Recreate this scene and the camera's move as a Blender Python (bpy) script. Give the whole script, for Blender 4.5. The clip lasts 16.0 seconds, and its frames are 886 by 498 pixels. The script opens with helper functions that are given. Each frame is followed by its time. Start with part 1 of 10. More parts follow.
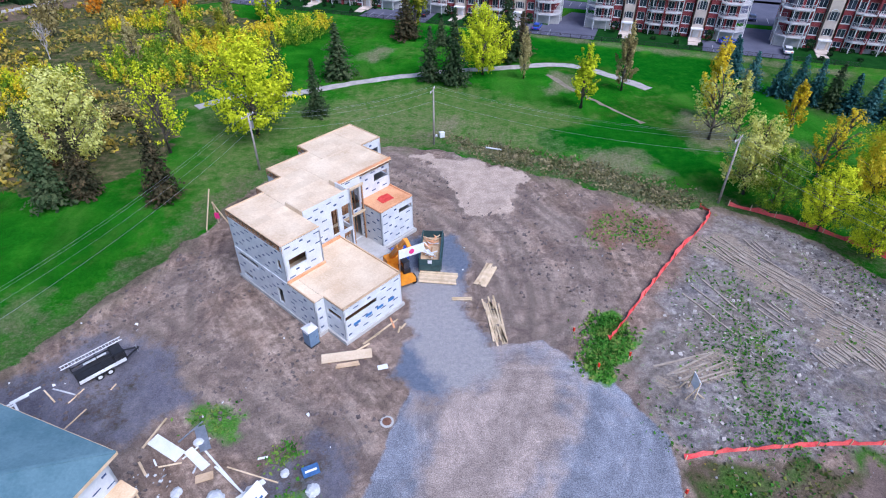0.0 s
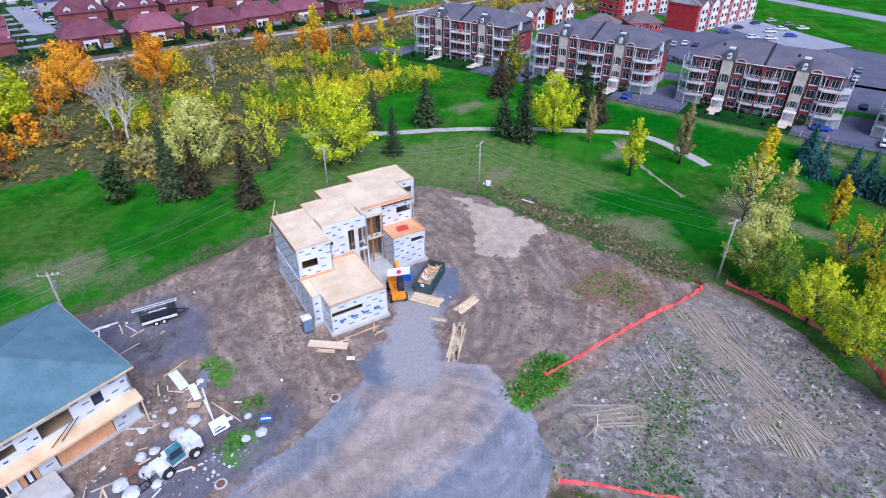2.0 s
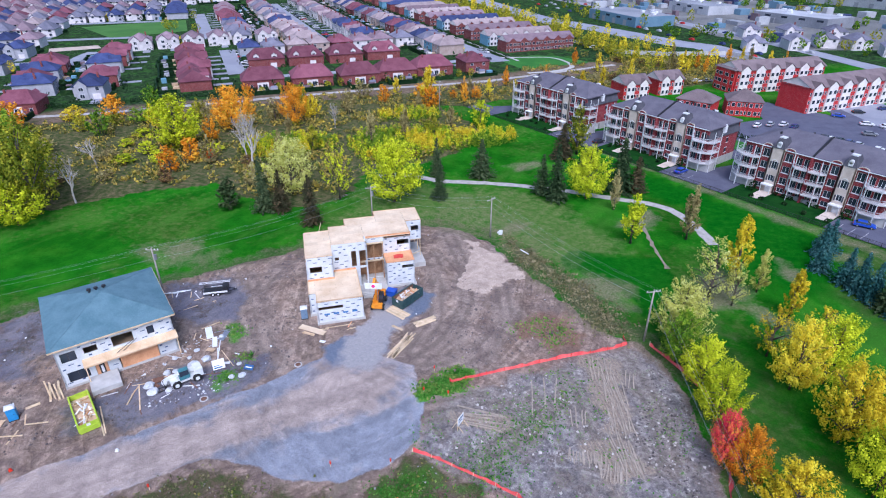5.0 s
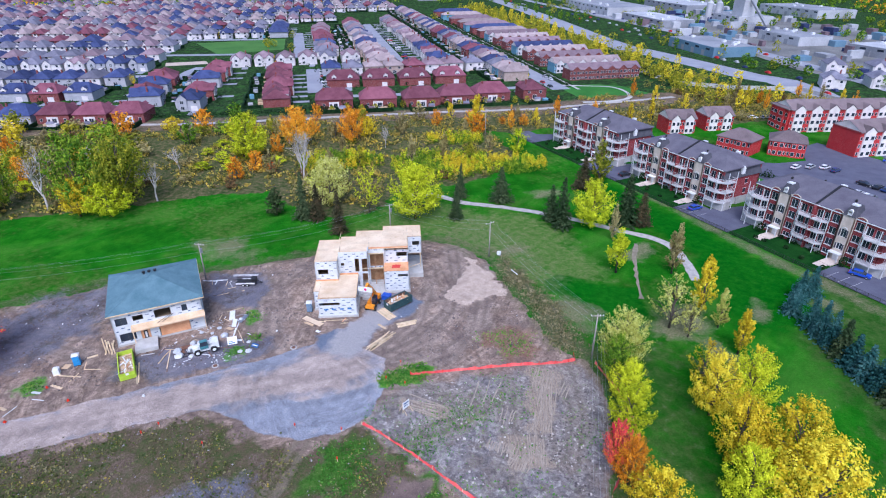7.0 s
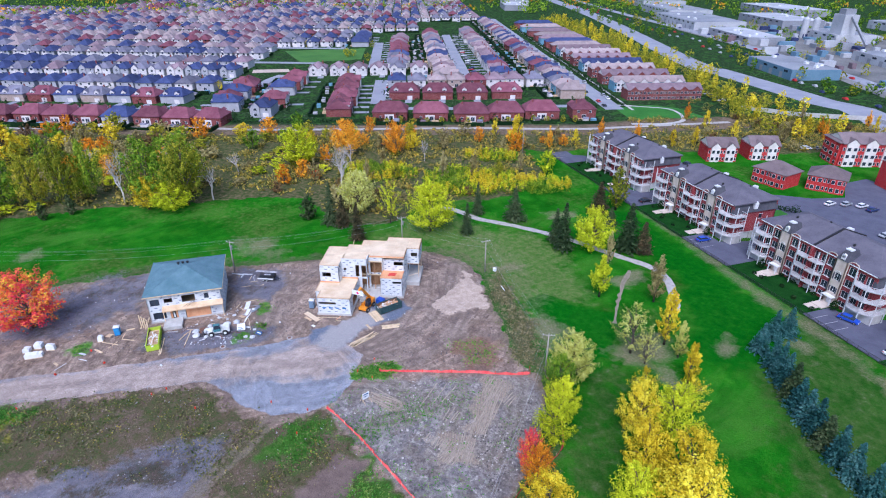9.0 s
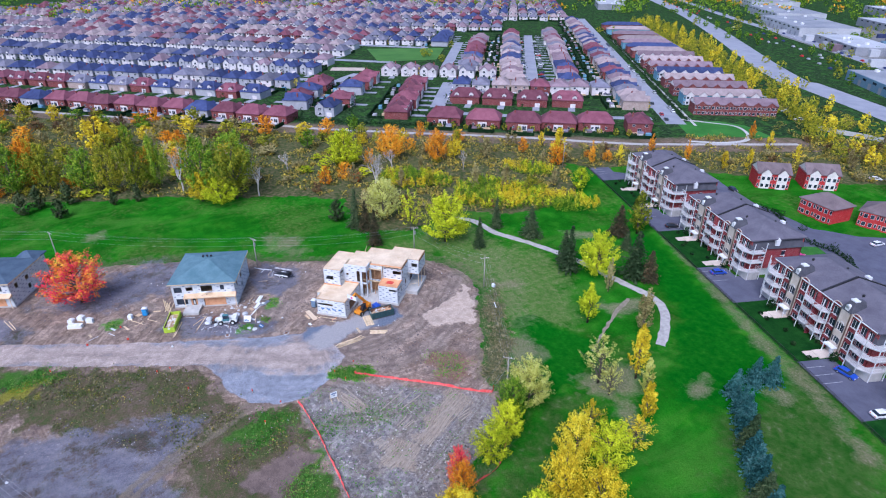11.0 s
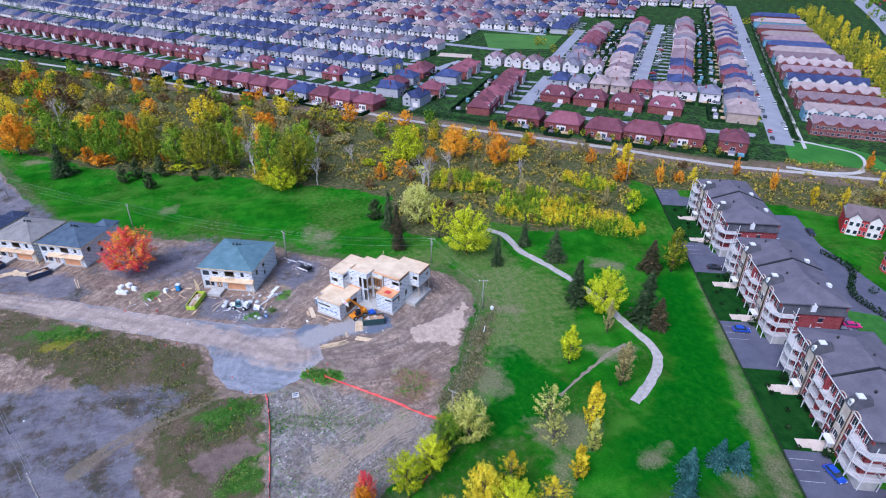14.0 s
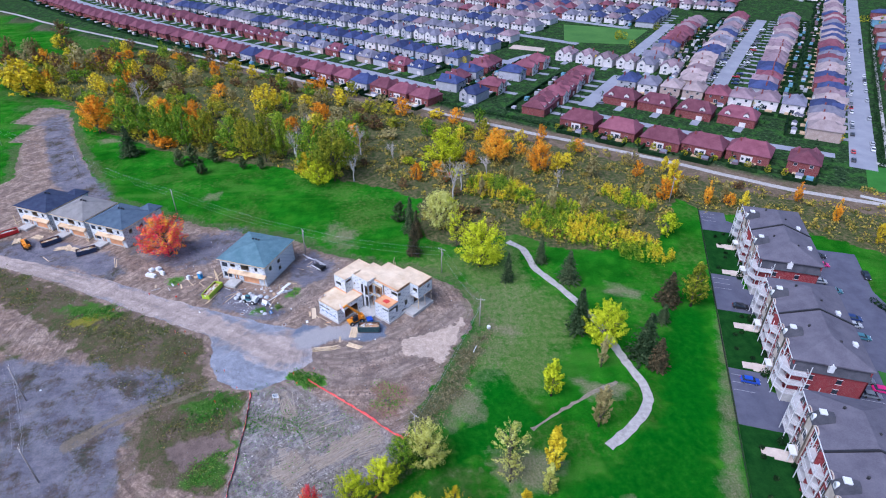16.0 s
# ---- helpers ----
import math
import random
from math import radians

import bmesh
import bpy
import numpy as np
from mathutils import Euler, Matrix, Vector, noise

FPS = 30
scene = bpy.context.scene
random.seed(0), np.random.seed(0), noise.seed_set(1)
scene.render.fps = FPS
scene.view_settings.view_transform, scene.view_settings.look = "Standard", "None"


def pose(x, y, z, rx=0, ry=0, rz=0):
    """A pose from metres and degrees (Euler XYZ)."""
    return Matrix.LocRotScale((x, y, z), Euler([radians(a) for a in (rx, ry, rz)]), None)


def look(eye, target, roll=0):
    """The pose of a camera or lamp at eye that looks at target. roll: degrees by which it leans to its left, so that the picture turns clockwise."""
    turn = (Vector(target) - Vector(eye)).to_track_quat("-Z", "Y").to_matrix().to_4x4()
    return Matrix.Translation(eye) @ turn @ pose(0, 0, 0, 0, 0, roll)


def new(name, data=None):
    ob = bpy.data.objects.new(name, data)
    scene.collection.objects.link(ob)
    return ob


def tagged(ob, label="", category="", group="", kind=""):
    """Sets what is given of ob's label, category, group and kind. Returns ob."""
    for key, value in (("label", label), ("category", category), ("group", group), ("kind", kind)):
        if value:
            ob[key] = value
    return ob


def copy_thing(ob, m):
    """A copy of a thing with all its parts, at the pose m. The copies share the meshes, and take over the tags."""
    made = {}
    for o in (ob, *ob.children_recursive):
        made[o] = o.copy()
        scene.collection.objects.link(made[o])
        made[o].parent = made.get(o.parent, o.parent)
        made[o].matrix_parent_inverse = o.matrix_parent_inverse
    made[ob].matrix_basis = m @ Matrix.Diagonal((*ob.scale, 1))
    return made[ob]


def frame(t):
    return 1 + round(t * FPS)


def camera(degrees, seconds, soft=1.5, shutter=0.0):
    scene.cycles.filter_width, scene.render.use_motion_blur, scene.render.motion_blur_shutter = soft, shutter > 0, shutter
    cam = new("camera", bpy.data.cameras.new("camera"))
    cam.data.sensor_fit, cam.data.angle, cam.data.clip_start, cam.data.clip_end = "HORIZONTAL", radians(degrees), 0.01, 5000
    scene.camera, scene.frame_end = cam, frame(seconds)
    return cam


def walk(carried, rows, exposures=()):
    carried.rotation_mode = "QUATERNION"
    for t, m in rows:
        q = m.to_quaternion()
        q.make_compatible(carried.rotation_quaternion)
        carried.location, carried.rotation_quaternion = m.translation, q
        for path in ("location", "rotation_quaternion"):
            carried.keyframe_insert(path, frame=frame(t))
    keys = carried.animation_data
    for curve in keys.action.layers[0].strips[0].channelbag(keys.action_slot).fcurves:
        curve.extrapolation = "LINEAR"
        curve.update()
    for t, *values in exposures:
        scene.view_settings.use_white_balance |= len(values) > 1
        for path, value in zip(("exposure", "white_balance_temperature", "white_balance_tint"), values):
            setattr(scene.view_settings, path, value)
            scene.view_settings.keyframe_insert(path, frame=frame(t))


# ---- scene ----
cam = camera(75.6, 16.0, soft=1.1)
METRES, EYE, TILT, LEAN, TURN = 195.0, 43.0, -37.0, 0.0, 0.0
ROWS = [
    (0.0, 0.0, 0.0, 0.0, 0.0, 0.0, -0.0),
    (0.5, 0.0233, -0.0131, -0.0008, 3.68, 0.98, -2.75),
    (1.0, 0.0475, -0.0264, -0.0017, 7.08, 1.86, -5.32),
    (1.5, 0.0727, -0.0394, -0.002, 10.24, 2.57, -7.66),
    (2.0, 0.0987, -0.0519, -0.0013, 13.19, 3.07, -9.8),
    (2.5, 0.126, -0.0641, 0.0001, 15.98, 3.43, -11.7),
    (3.0, 0.1539, -0.0758, 0.0019, 18.57, 3.7, -13.51),
    (3.5, 0.1824, -0.0871, 0.0048, 21.04, 3.79, -15.18),
    (4.0, 0.2121, -0.0968, 0.0089, 23.48, 3.75, -16.72),
    (6.5, 0.3652, -0.1272, 0.0491, 35.07, 1.81, -23.36),
    (7.0, 0.3958, -0.1298, 0.0606, 37.26, 1.14, -24.49),
    (7.5, 0.426, -0.1309, 0.073, 39.43, 0.41, -25.54),
    (8.0, 0.4556, -0.1303, 0.087, 41.68, -0.45, -26.58),
    (8.5, 0.4834, -0.1271, 0.1032, 44.01, -1.46, -27.62),
    (9.0, 0.5094, -0.1211, 0.1213, 46.45, -2.62, -28.64),
    (11.5, 0.6034, -0.0611, 0.2325, 59.65, -10.45, -33.16),
    (12.0, 0.615, -0.0457, 0.2571, 62.39, -12.33, -33.91),
    (12.5, 0.6253, -0.0287, 0.2823, 65.24, -14.29, -34.53),
    (13.0, 0.6322, -0.0116, 0.3075, 68.13, -16.38, -35.1),
    (13.5, 0.6348, 0.0065, 0.3335, 71.05, -18.57, -35.57),
    (14.0, 0.6353, 0.0247, 0.3593, 74.04, -20.83, -36.0),
    (14.5, 0.6345, 0.0431, 0.3854, 77.09, -23.12, -36.31),
    (15.0, 0.6325, 0.0602, 0.4097, 79.93, -25.23, -36.55),
    (15.5, 0.6294, 0.0787, 0.4354, 82.97, -27.49, -36.72),
    (16.0, 0.6251, 0.0973, 0.4613, 86.02, -29.75, -36.82),
]
walk(cam, [(t, pose(0, 0, EYE, TILT, LEAN, TURN) @ pose(METRES * x, METRES * y, METRES * z, 90 + pitch, roll, yaw)) for t, x, y, z, yaw, pitch, roll in ROWS],
     exposures=[(0.0, 0.64, 5400, 17), (8.0, 0.64, 5380, 17), (16.0, 0.60, 5320, 17)])

# ---- world and sun: an even, bright overcast evening ----
world = bpy.data.worlds.new("sky")
scene.world = world
world.use_nodes = True
wn = world.node_tree
sky = wn.nodes.new("ShaderNodeTexSky")
sky.sky_type, sky.sun_disc = "NISHITA", False
sky.sun_elevation, sky.sun_rotation = radians(52), radians(140)
sky.dust_density, sky.air_density, sky.ozone_density = 2.5, 1.0, 1.5
wn.links.new(sky.outputs[0], wn.nodes["Background"].inputs[0])
wn.nodes["Background"].inputs[1].default_value = 0.105
sun = new("sun", bpy.data.lights.new("sun", "SUN"))
sun.data.energy, sun.data.angle, sun.data.color = 2.0, radians(36), (1.0, 0.95, 0.92)
sun.matrix_world = look((0, 0, 200), Vector((0, 0, 200)) - Vector((math.sin(radians(140)) * math.cos(radians(52)), math.cos(radians(140)) * math.cos(radians(52)), math.sin(radians(52)))))


# ---- materials ----
def srgb(r, g, b):
    return tuple((c / 12.92 if c <= 0.04045 else ((c + 0.055) / 1.055) ** 2.4) for c in (r / 255, g / 255, b / 255)) + (1.0,)


class Nodes:
    """A small builder for node materials."""

    def __init__(self, name, rough=0.9, metal=0.0, spec=0.3):
        self.m = bpy.data.materials.new(name)
        self.m.use_nodes = True
        self.t = self.m.node_tree
        self.p = self.t.nodes["Principled BSDF"]
        self.p.inputs["Roughness"].default_value = rough
        self.p.inputs["Metallic"].default_value = metal
        self.p.inputs["Specular IOR Level"].default_value = spec
        self.pos = None

    def node(self, kind, **inputs):
        n = self.t.nodes.new(kind)
        for k, v in inputs.items():
            k = k.replace("_", " ")
            if isinstance(v, bpy.types.NodeSocket):
                self.t.links.new(v, n.inputs[k])
            else:
                n.inputs[k].default_value = v
        return n

    def link(self, a, b):
        self.t.links.new(a, b)

    def where(self, local=False):
        if local:
            return self.node("ShaderNodeTexCoord").outputs["Object"]
        if self.pos is None:
            self.pos = self.node("ShaderNodeNewGeometry").outputs["Position"]
        return self.pos

    def noise(self, scale, detail=3.0, rough=0.55, local=False, stretch=None, warp=0.0):
        v = self.where(local)
        if stretch:
            mp = self.node("ShaderNodeMapping", Vector=v)
            mp.inputs["Scale"].default_value = stretch
            v = mp.outputs[0]
        return self.node("ShaderNodeTexNoise", Vector=v, Scale=scale, Detail=detail, Roughness=rough, Distortion=warp).outputs[0]

    def ramp(self, fac, *stops):
        r = self.node("ShaderNodeValToRGB", Fac=fac)
        e = r.color_ramp.elements
        while len(e) < len(stops):
            e.new(0.5)
        for el, (p, c) in zip(e, stops):
            el.position, el.color = p, (c if hasattr(c, "__len__") else (c, c, c, 1))
        return r.outputs[0]

    def fac(self, value, a, b):
        """A mask that runs straight from a to b, each (value, weight)."""
        m = self.node("ShaderNodeMapRange", Value=value)
        for k, v in (("From Min", a[0]), ("From Max", b[0]), ("To Min", a[1]), ("To Max", b[1])):
            m.inputs[k].default_value = v
        return m.outputs[0]

    def mix(self, fac, a, b, mode="MIX"):
        n = self.t.nodes.new("ShaderNodeMix")
        n.data_type, n.blend_type = "RGBA", mode
        for s, v in ((n.inputs[0], fac), (n.inputs[6], a), (n.inputs[7], b)):
            if isinstance(v, bpy.types.NodeSocket):
                self.t.links.new(v, s)
            else:
                s.default_value = v
        return n.outputs[2]

    def math(self, op, a, b=0.0, clamp=False):
        n = self.t.nodes.new("ShaderNodeMath")
        n.operation, n.use_clamp = op, clamp
        for s, v in ((n.inputs[0], a), (n.inputs[1], b)):
            if isinstance(v, bpy.types.NodeSocket):
                self.t.links.new(v, s)
            else:
                s.default_value = v
        return n.outputs[0]

    def bump(self, height, strength=0.4, dist=0.05):
        b = self.node("ShaderNodeBump", Height=height, Strength=strength, Distance=dist)
        self.link(b.outputs[0], self.p.inputs["Normal"])

    def done(self, colour):
        if isinstance(colour, bpy.types.NodeSocket):
            self.link(colour, self.p.inputs["Base Color"])
        else:
            self.p.inputs["Base Color"].default_value = colour
        return self.m


def surface(name, a, b, scale=1.5, fine=14.0, rough=0.85, metal=0.0, bump=0.25, spec=0.3, local=False, vary=0.0):
    """Two tones mottled at two scales, with fine relief and, with vary, a tone of its own for each object."""
    n = Nodes(name, rough, metal, spec)
    big, small = n.noise(scale, 4, 0.6, local), n.noise(fine, 3, 0.6, local)
    f = n.math("ADD", n.math("MULTIPLY", big, 0.65), n.math("MULTIPLY", small, 0.35))
    col = n.ramp(f, (0.36, a), (0.64, b))
    if vary:
        r = n.node("ShaderNodeObjectInfo").outputs["Random"]
        v = n.math("ADD", 1.0 - vary, n.math("MULTIPLY", r, 2 * vary))
        col = n.mix(1.0, col, n.node("ShaderNodeCombineColor", Red=v, Green=v, Blue=v).outputs[0], "MULTIPLY")
    if bump:
        n.bump(small, bump, 0.02)
    return n.done(col)


def leafy(name, stops, rough=0.7, vary=0.25, patch=0.0):
    """Foliage: each leaf has a tone of its own along the stops, each tree a slight shift."""
    n = Nodes(name, rough, 0, 0.06)
    isl = n.node("ShaderNodeNewGeometry").outputs["Random Per Island"]
    big = n.noise(patch or 0.6, 3, 0.6)
    ob = n.node("ShaderNodeObjectInfo").outputs["Random"]
    f = n.math("ADD", n.math("MULTIPLY", isl, 0.3), n.math("MULTIPLY", big, 1.5 if patch else 1.2))
    f = n.math("SUBTRACT", f, 0.40 if patch else 0.25)
    f = n.math("ADD", f, n.math("MULTIPLY", n.math("SUBTRACT", ob, 0.5), vary))
    col = n.ramp(f, *stops)
    # thin leaves let part of the light through
    tl = n.node("ShaderNodeBsdfTranslucent", Color=col)
    mx = n.node("ShaderNodeMixShader", Fac=0.30)
    n.link(n.p.outputs[0], mx.inputs[1])
    n.link(tl.outputs[0], mx.inputs[2])
    n.link(mx.outputs[0], n.t.nodes["Material Output"].inputs["Surface"])
    return n.done(col)


# ---- mesh helpers ----
class Build:
    """Gathers vertices and faces with material slots."""

    def __init__(self):
        self.v, self.f, self.s = [], [], []

    def poly(self, pts, slot=0):
        i = len(self.v)
        self.v += [tuple(p) for p in pts]
        self.f.append(tuple(range(i, i + len(pts))))
        self.s.append(slot)
        return self

    def box(self, a, b, slot=0, m=None):
        (x0, y0, z0), (x1, y1, z1) = a, b
        p = [(x0, y0, z0), (x1, y0, z0), (x1, y1, z0), (x0, y1, z0), (x0, y0, z1), (x1, y0, z1), (x1, y1, z1), (x0, y1, z1)]
        if m is not None:
            p = [tuple(m @ Vector(q)) for q in p]
        i = len(self.v)
        self.v += p
        for q in ((3, 2, 1, 0), (4, 5, 6, 7), (0, 1, 5, 4), (1, 2, 6, 5), (2, 3, 7, 6), (3, 0, 4, 7)):
            self.f.append(tuple(i + k for k in q))
            self.s.append(slot)
        return self

    def beam(self, a, b, w, h=None, slot=0):
        """A bar of section w x h from a to b."""
        a, b = Vector(a), Vector(b)
        d = b - a
        m = Matrix.Translation(a) @ d.to_track_quat("Z", "Y").to_matrix().to_4x4()
        h = h or w
        return self.box((-w / 2, -h / 2, 0), (w / 2, h / 2, d.length), slot, m)

    def tube(self, pts, radii, n=8, slot=0, cap=True):
        rings = []
        for k, p in enumerate(pts):
            p = Vector(p)
            d = (Vector(pts[min(k + 1, len(pts) - 1)]) - Vector(pts[max(k - 1, 0)])).normalized()
            q = d.to_track_quat("Z", "Y")
            i = len(self.v)
            r = radii[k] if hasattr(radii, "__len__") else radii
            for j in range(n):
                t = 2 * math.pi * j / n
                self.v.append(tuple(p + q @ Vector((r * math.cos(t), r * math.sin(t), 0))))
            rings.append(i)
        for a, b in zip(rings, rings[1:]):
            for j in range(n):
                self.f.append((a + j, a + (j + 1) % n, b + (j + 1) % n, b + j))
                self.s.append(slot)
        if cap:
            self.f += [tuple(rings[0] + j for j in reversed(range(n))), tuple(rings[-1] + j for j in range(n))]
            self.s += [slot, slot]
        return self

    def prism(self, pts, z0, z1, slot=0):
        """A closed plan outline (anticlockwise) from z0 to z1."""
        n, i = len(pts), len(self.v)
        self.v += [(x, y, z0) for x, y in pts] + [(x, y, z1) for x, y in pts]
        self.f += [tuple(i + k for k in reversed(range(n))), tuple(i + n + k for k in range(n))]
        self.s += [slot, slot]
        for k in range(n):
            self.f.append((i + k, i + (k + 1) % n, i + n + (k + 1) % n, i + n + k))
            self.s.append(slot)
        return self

    def wall(self, a, b, z0, z1, thick, holes=(), slot=0):
        """A wall from plan point a to b, thick towards the left of that way; holes: (from, to, z0, z1) along it."""
        a, b = Vector((*a, 0)), Vector((*b, 0))
        d = (b - a)
        ln = d.length
        d.normalize()
        nrm = Vector((-d.y, d.x, 0)) * thick
        holes = [(max(0, h[0]), min(ln, h[1]), max(z0, h[2]), min(z1, h[3])) for h in holes]
        us = sorted({0.0, ln, *[h[0] for h in holes], *[h[1] for h in holes]})
        zs = sorted({z0, z1, *[h[2] for h in holes], *[h[3] for h in holes]})

        def solid(i, j):
            if not (0 <= i < len(us) - 1 and 0 <= j < len(zs) - 1):
                return False
            u, z = (us[i] + us[i + 1]) / 2, (zs[j] + zs[j + 1]) / 2
            return not any(h[0] < u < h[1] and h[2] < z < h[3] for h in holes)

        def at(u, z, k):
            return tuple(a + d * u + nrm * k + Vector((0, 0, z)))
        for i in range(len(us) - 1):
            for j in range(len(zs) - 1):
                if not solid(i, j):
                    continue
                u0, u1, w0, w1 = us[i], us[i + 1], zs[j], zs[j + 1]
                self.poly([at(u0, w0, 0), at(u1, w0, 0), at(u1, w1, 0), at(u0, w1, 0)], slot)
                self.poly([at(u1, w0, 1), at(u0, w0, 1), at(u0, w1, 1), at(u1, w1, 1)], slot)
                if not solid(i - 1, j):
                    self.poly([at(u0, w0, 1), at(u0, w0, 0), at(u0, w1, 0), at(u0, w1, 1)], slot)
                if not solid(i + 1, j):
                    self.poly([at(u1, w0, 0), at(u1, w0, 1), at(u1, w1, 1), at(u1, w1, 0)], slot)
                if not solid(i, j - 1):
                    self.poly([at(u0, w0, 1), at(u1, w0, 1), at(u1, w0, 0), at(u0, w0, 0)], slot)
                if not solid(i, j + 1):
                    self.poly([at(u0, w1, 0), at(u1, w1, 0), at(u1, w1, 1), at(u0, w1, 1)], slot)
        return self

    def hip(self, x0, y0, x1, y1, z0, z1, thick=0.18, slot=0, ridge=None):
        """A hipped roof over a rectangle, with an eave edge."""
        w, d = x1 - x0, y1 - y0
        c = min(w, d) / 2 if ridge is None else ridge
        if w >= d:
            r0, r1 = (x0 + c, (y0 + y1) / 2, z1), (x1 - c, (y0 + y1) / 2, z1)
        else:
            r0, r1 = ((x0 + x1) / 2, y0 + c, z1), ((x0 + x1) / 2, y1 - c, z1)
        e = [(x0, y0, z0), (x1, y0, z0), (x1, y1, z0), (x0, y1, z0)]
        u = [(x, y, z - thick) for x, y, z in e]
        if w >= d:
            self.poly([e[0], e[1], r1, r0], slot).poly([e[1], e[2], r1], slot).poly([e[2], e[3], r0, r1], slot).poly([e[3], e[0], r0], slot)
        else:
            self.poly([e[0], e[1], r0], slot).poly([e[1], e[2], r1, r0], slot).poly([e[2], e[3], r1], slot).poly([e[3], e[0], r0, r1], slot)
        for k in range(4):
            self.poly([u[k], u[(k + 1) % 4], e[(k + 1) % 4], e[k]], slot)
        self.poly(list(reversed(u)), slot)
        return self

    def mesh(self, name, mats, smooth=False):
        me = bpy.data.meshes.new(name)
        me.from_pydata(self.v, [], self.f)
        for m in mats if isinstance(mats, (list, tuple)) else [mats]:
            me.materials.append(m)
        if any(self.s):
            me.polygons.foreach_set("material_index", self.s)
        if smooth:
            me.polygons.foreach_set("use_smooth", [True] * len(self.f))
        me.update()
        return me


def part(name, bm, mats, parent=None, label="", smooth=False, m=None):
    """One mesh object under a thing or a part."""
    me = bm if isinstance(bm, bpy.types.Mesh) else bm.mesh(name, mats, smooth)
    ob = new(name, me)
    ob.parent = parent
    if m is not None:
        ob.matrix_basis = m
    return tagged(ob, label)


def thing(name, label, category, m=None, group="", kind=""):
    ob = new(name)
    ob.empty_display_size = 0.2
    if m is not None:
        ob.matrix_basis = m
    return tagged(ob, label, category, group, kind)


def piece(name, bm, mats, label, category, m=None, group="", kind="", smooth=False):
    """A thing that is one mesh."""
    ob = part(name, bm, mats, None, "", smooth, m)
    return tagged(ob, label, category, group, kind)


def place(x, y, turn=0.0, z=0.0):
    return pose(x, y, z, 0, 0, turn)


rnd = random.Random(7)
# ---- surfaces of the place ----
M = {}
M["gravel"] = surface("gravel_path", (0.30, 0.28, 0.27, 1), (0.52, 0.49, 0.46, 1), 0.8, 12, 0.95, bump=0.5)
M["track"] = surface("worn_track", (0.17, 0.15, 0.10, 1), (0.33, 0.28, 0.22, 1), 0.8, 12, 0.95, bump=0.5)
M["asphalt"] = surface("asphalt", (0.080, 0.082, 0.122, 1), (0.125, 0.128, 0.178, 1), 0.25, 9, 0.9)
M["street"] = surface("street_asphalt", (0.24, 0.25, 0.30, 1), (0.33, 0.34, 0.39, 1), 0.1, 3, 0.9)
M["concrete"] = surface("concrete", (0.40, 0.39, 0.38, 1), (0.55, 0.54, 0.52, 1), 0.8, 10, 0.9)
M["paint_white"] = surface("worn_white_paint", (0.24, 0.24, 0.27, 1), (0.48, 0.48, 0.5, 1), 1.5, 10, 0.7)


# ---- plan arithmetic ----
def inside_distance(pts, X, Y):
    """Signed distance to a closed outline, positive inside."""
    d2 = np.full(X.shape, 1e12)
    ins = np.zeros(X.shape, bool)
    n = len(pts)
    for k in range(n):
        (ax, ay), (bx, by) = pts[k], pts[(k + 1) % n]
        ex, ey = bx - ax, by - ay
        t = np.clip(((X - ax) * ex + (Y - ay) * ey) / (ex * ex + ey * ey + 1e-9), 0, 1)
        d2 = np.minimum(d2, (X - ax - t * ex) ** 2 + (Y - ay - t * ey) ** 2)
        if ay != by:
            ins ^= ((ay > Y) != (by > Y)) & (X < (bx - ax) * (Y - ay) / (by - ay) + ax)
    return np.where(ins, 1, -1) * np.sqrt(d2)


def line_distance(pts, X, Y):
    d2 = np.full(X.shape, 1e12)
    for (ax, ay), (bx, by) in zip(pts, pts[1:]):
        ex, ey = bx - ax, by - ay
        t = np.clip(((X - ax) * ex + (Y - ay) * ey) / (ex * ex + ey * ey + 1e-9), 0, 1)
        d2 = np.minimum(d2, (X - ax - t * ex) ** 2 + (Y - ay - t * ey) ** 2)
    return np.sqrt(d2)


def soft(d, w=0.8):
    return np.clip(0.5 + d / (2 * w), 0, 1)


LATTICE = np.random.RandomState(3).rand(256, 256)


def value_noise(X, Y, size):
    x, y = X / size + 1000, Y / size + 1000
    i, j = np.floor(x).astype(int), np.floor(y).astype(int)
    u, v = x - i, y - j
    u, v = u * u * (3 - 2 * u), v * v * (3 - 2 * v)
    g = lambda a, b: LATTICE[a % 256, b % 256]
    return (g(i, j) * (1 - u) + g(i + 1, j) * u) * (1 - v) + (g(i, j + 1) * (1 - u) + g(i + 1, j + 1) * u) * v


def smooth_line(pts, step=1.5):
    """A rounded polyline through plan points."""
    out = []
    p = [Vector(q) for q in pts]
    for k in range(len(p) - 1):
        a, b, c, d = p[max(k - 1, 0)], p[k], p[k + 1], p[min(k + 2, len(p) - 1)]
        n = max(2, int((c - b).length / step))
        for s in range(n):
            t = s / n
            out.append(0.5 * (2 * b + (c - a) * t + (2 * a - 5 * b + 4 * c - d) * t * t + (3 * b - a - 3 * c + d) * t ** 3))
    return out + [p[-1]]


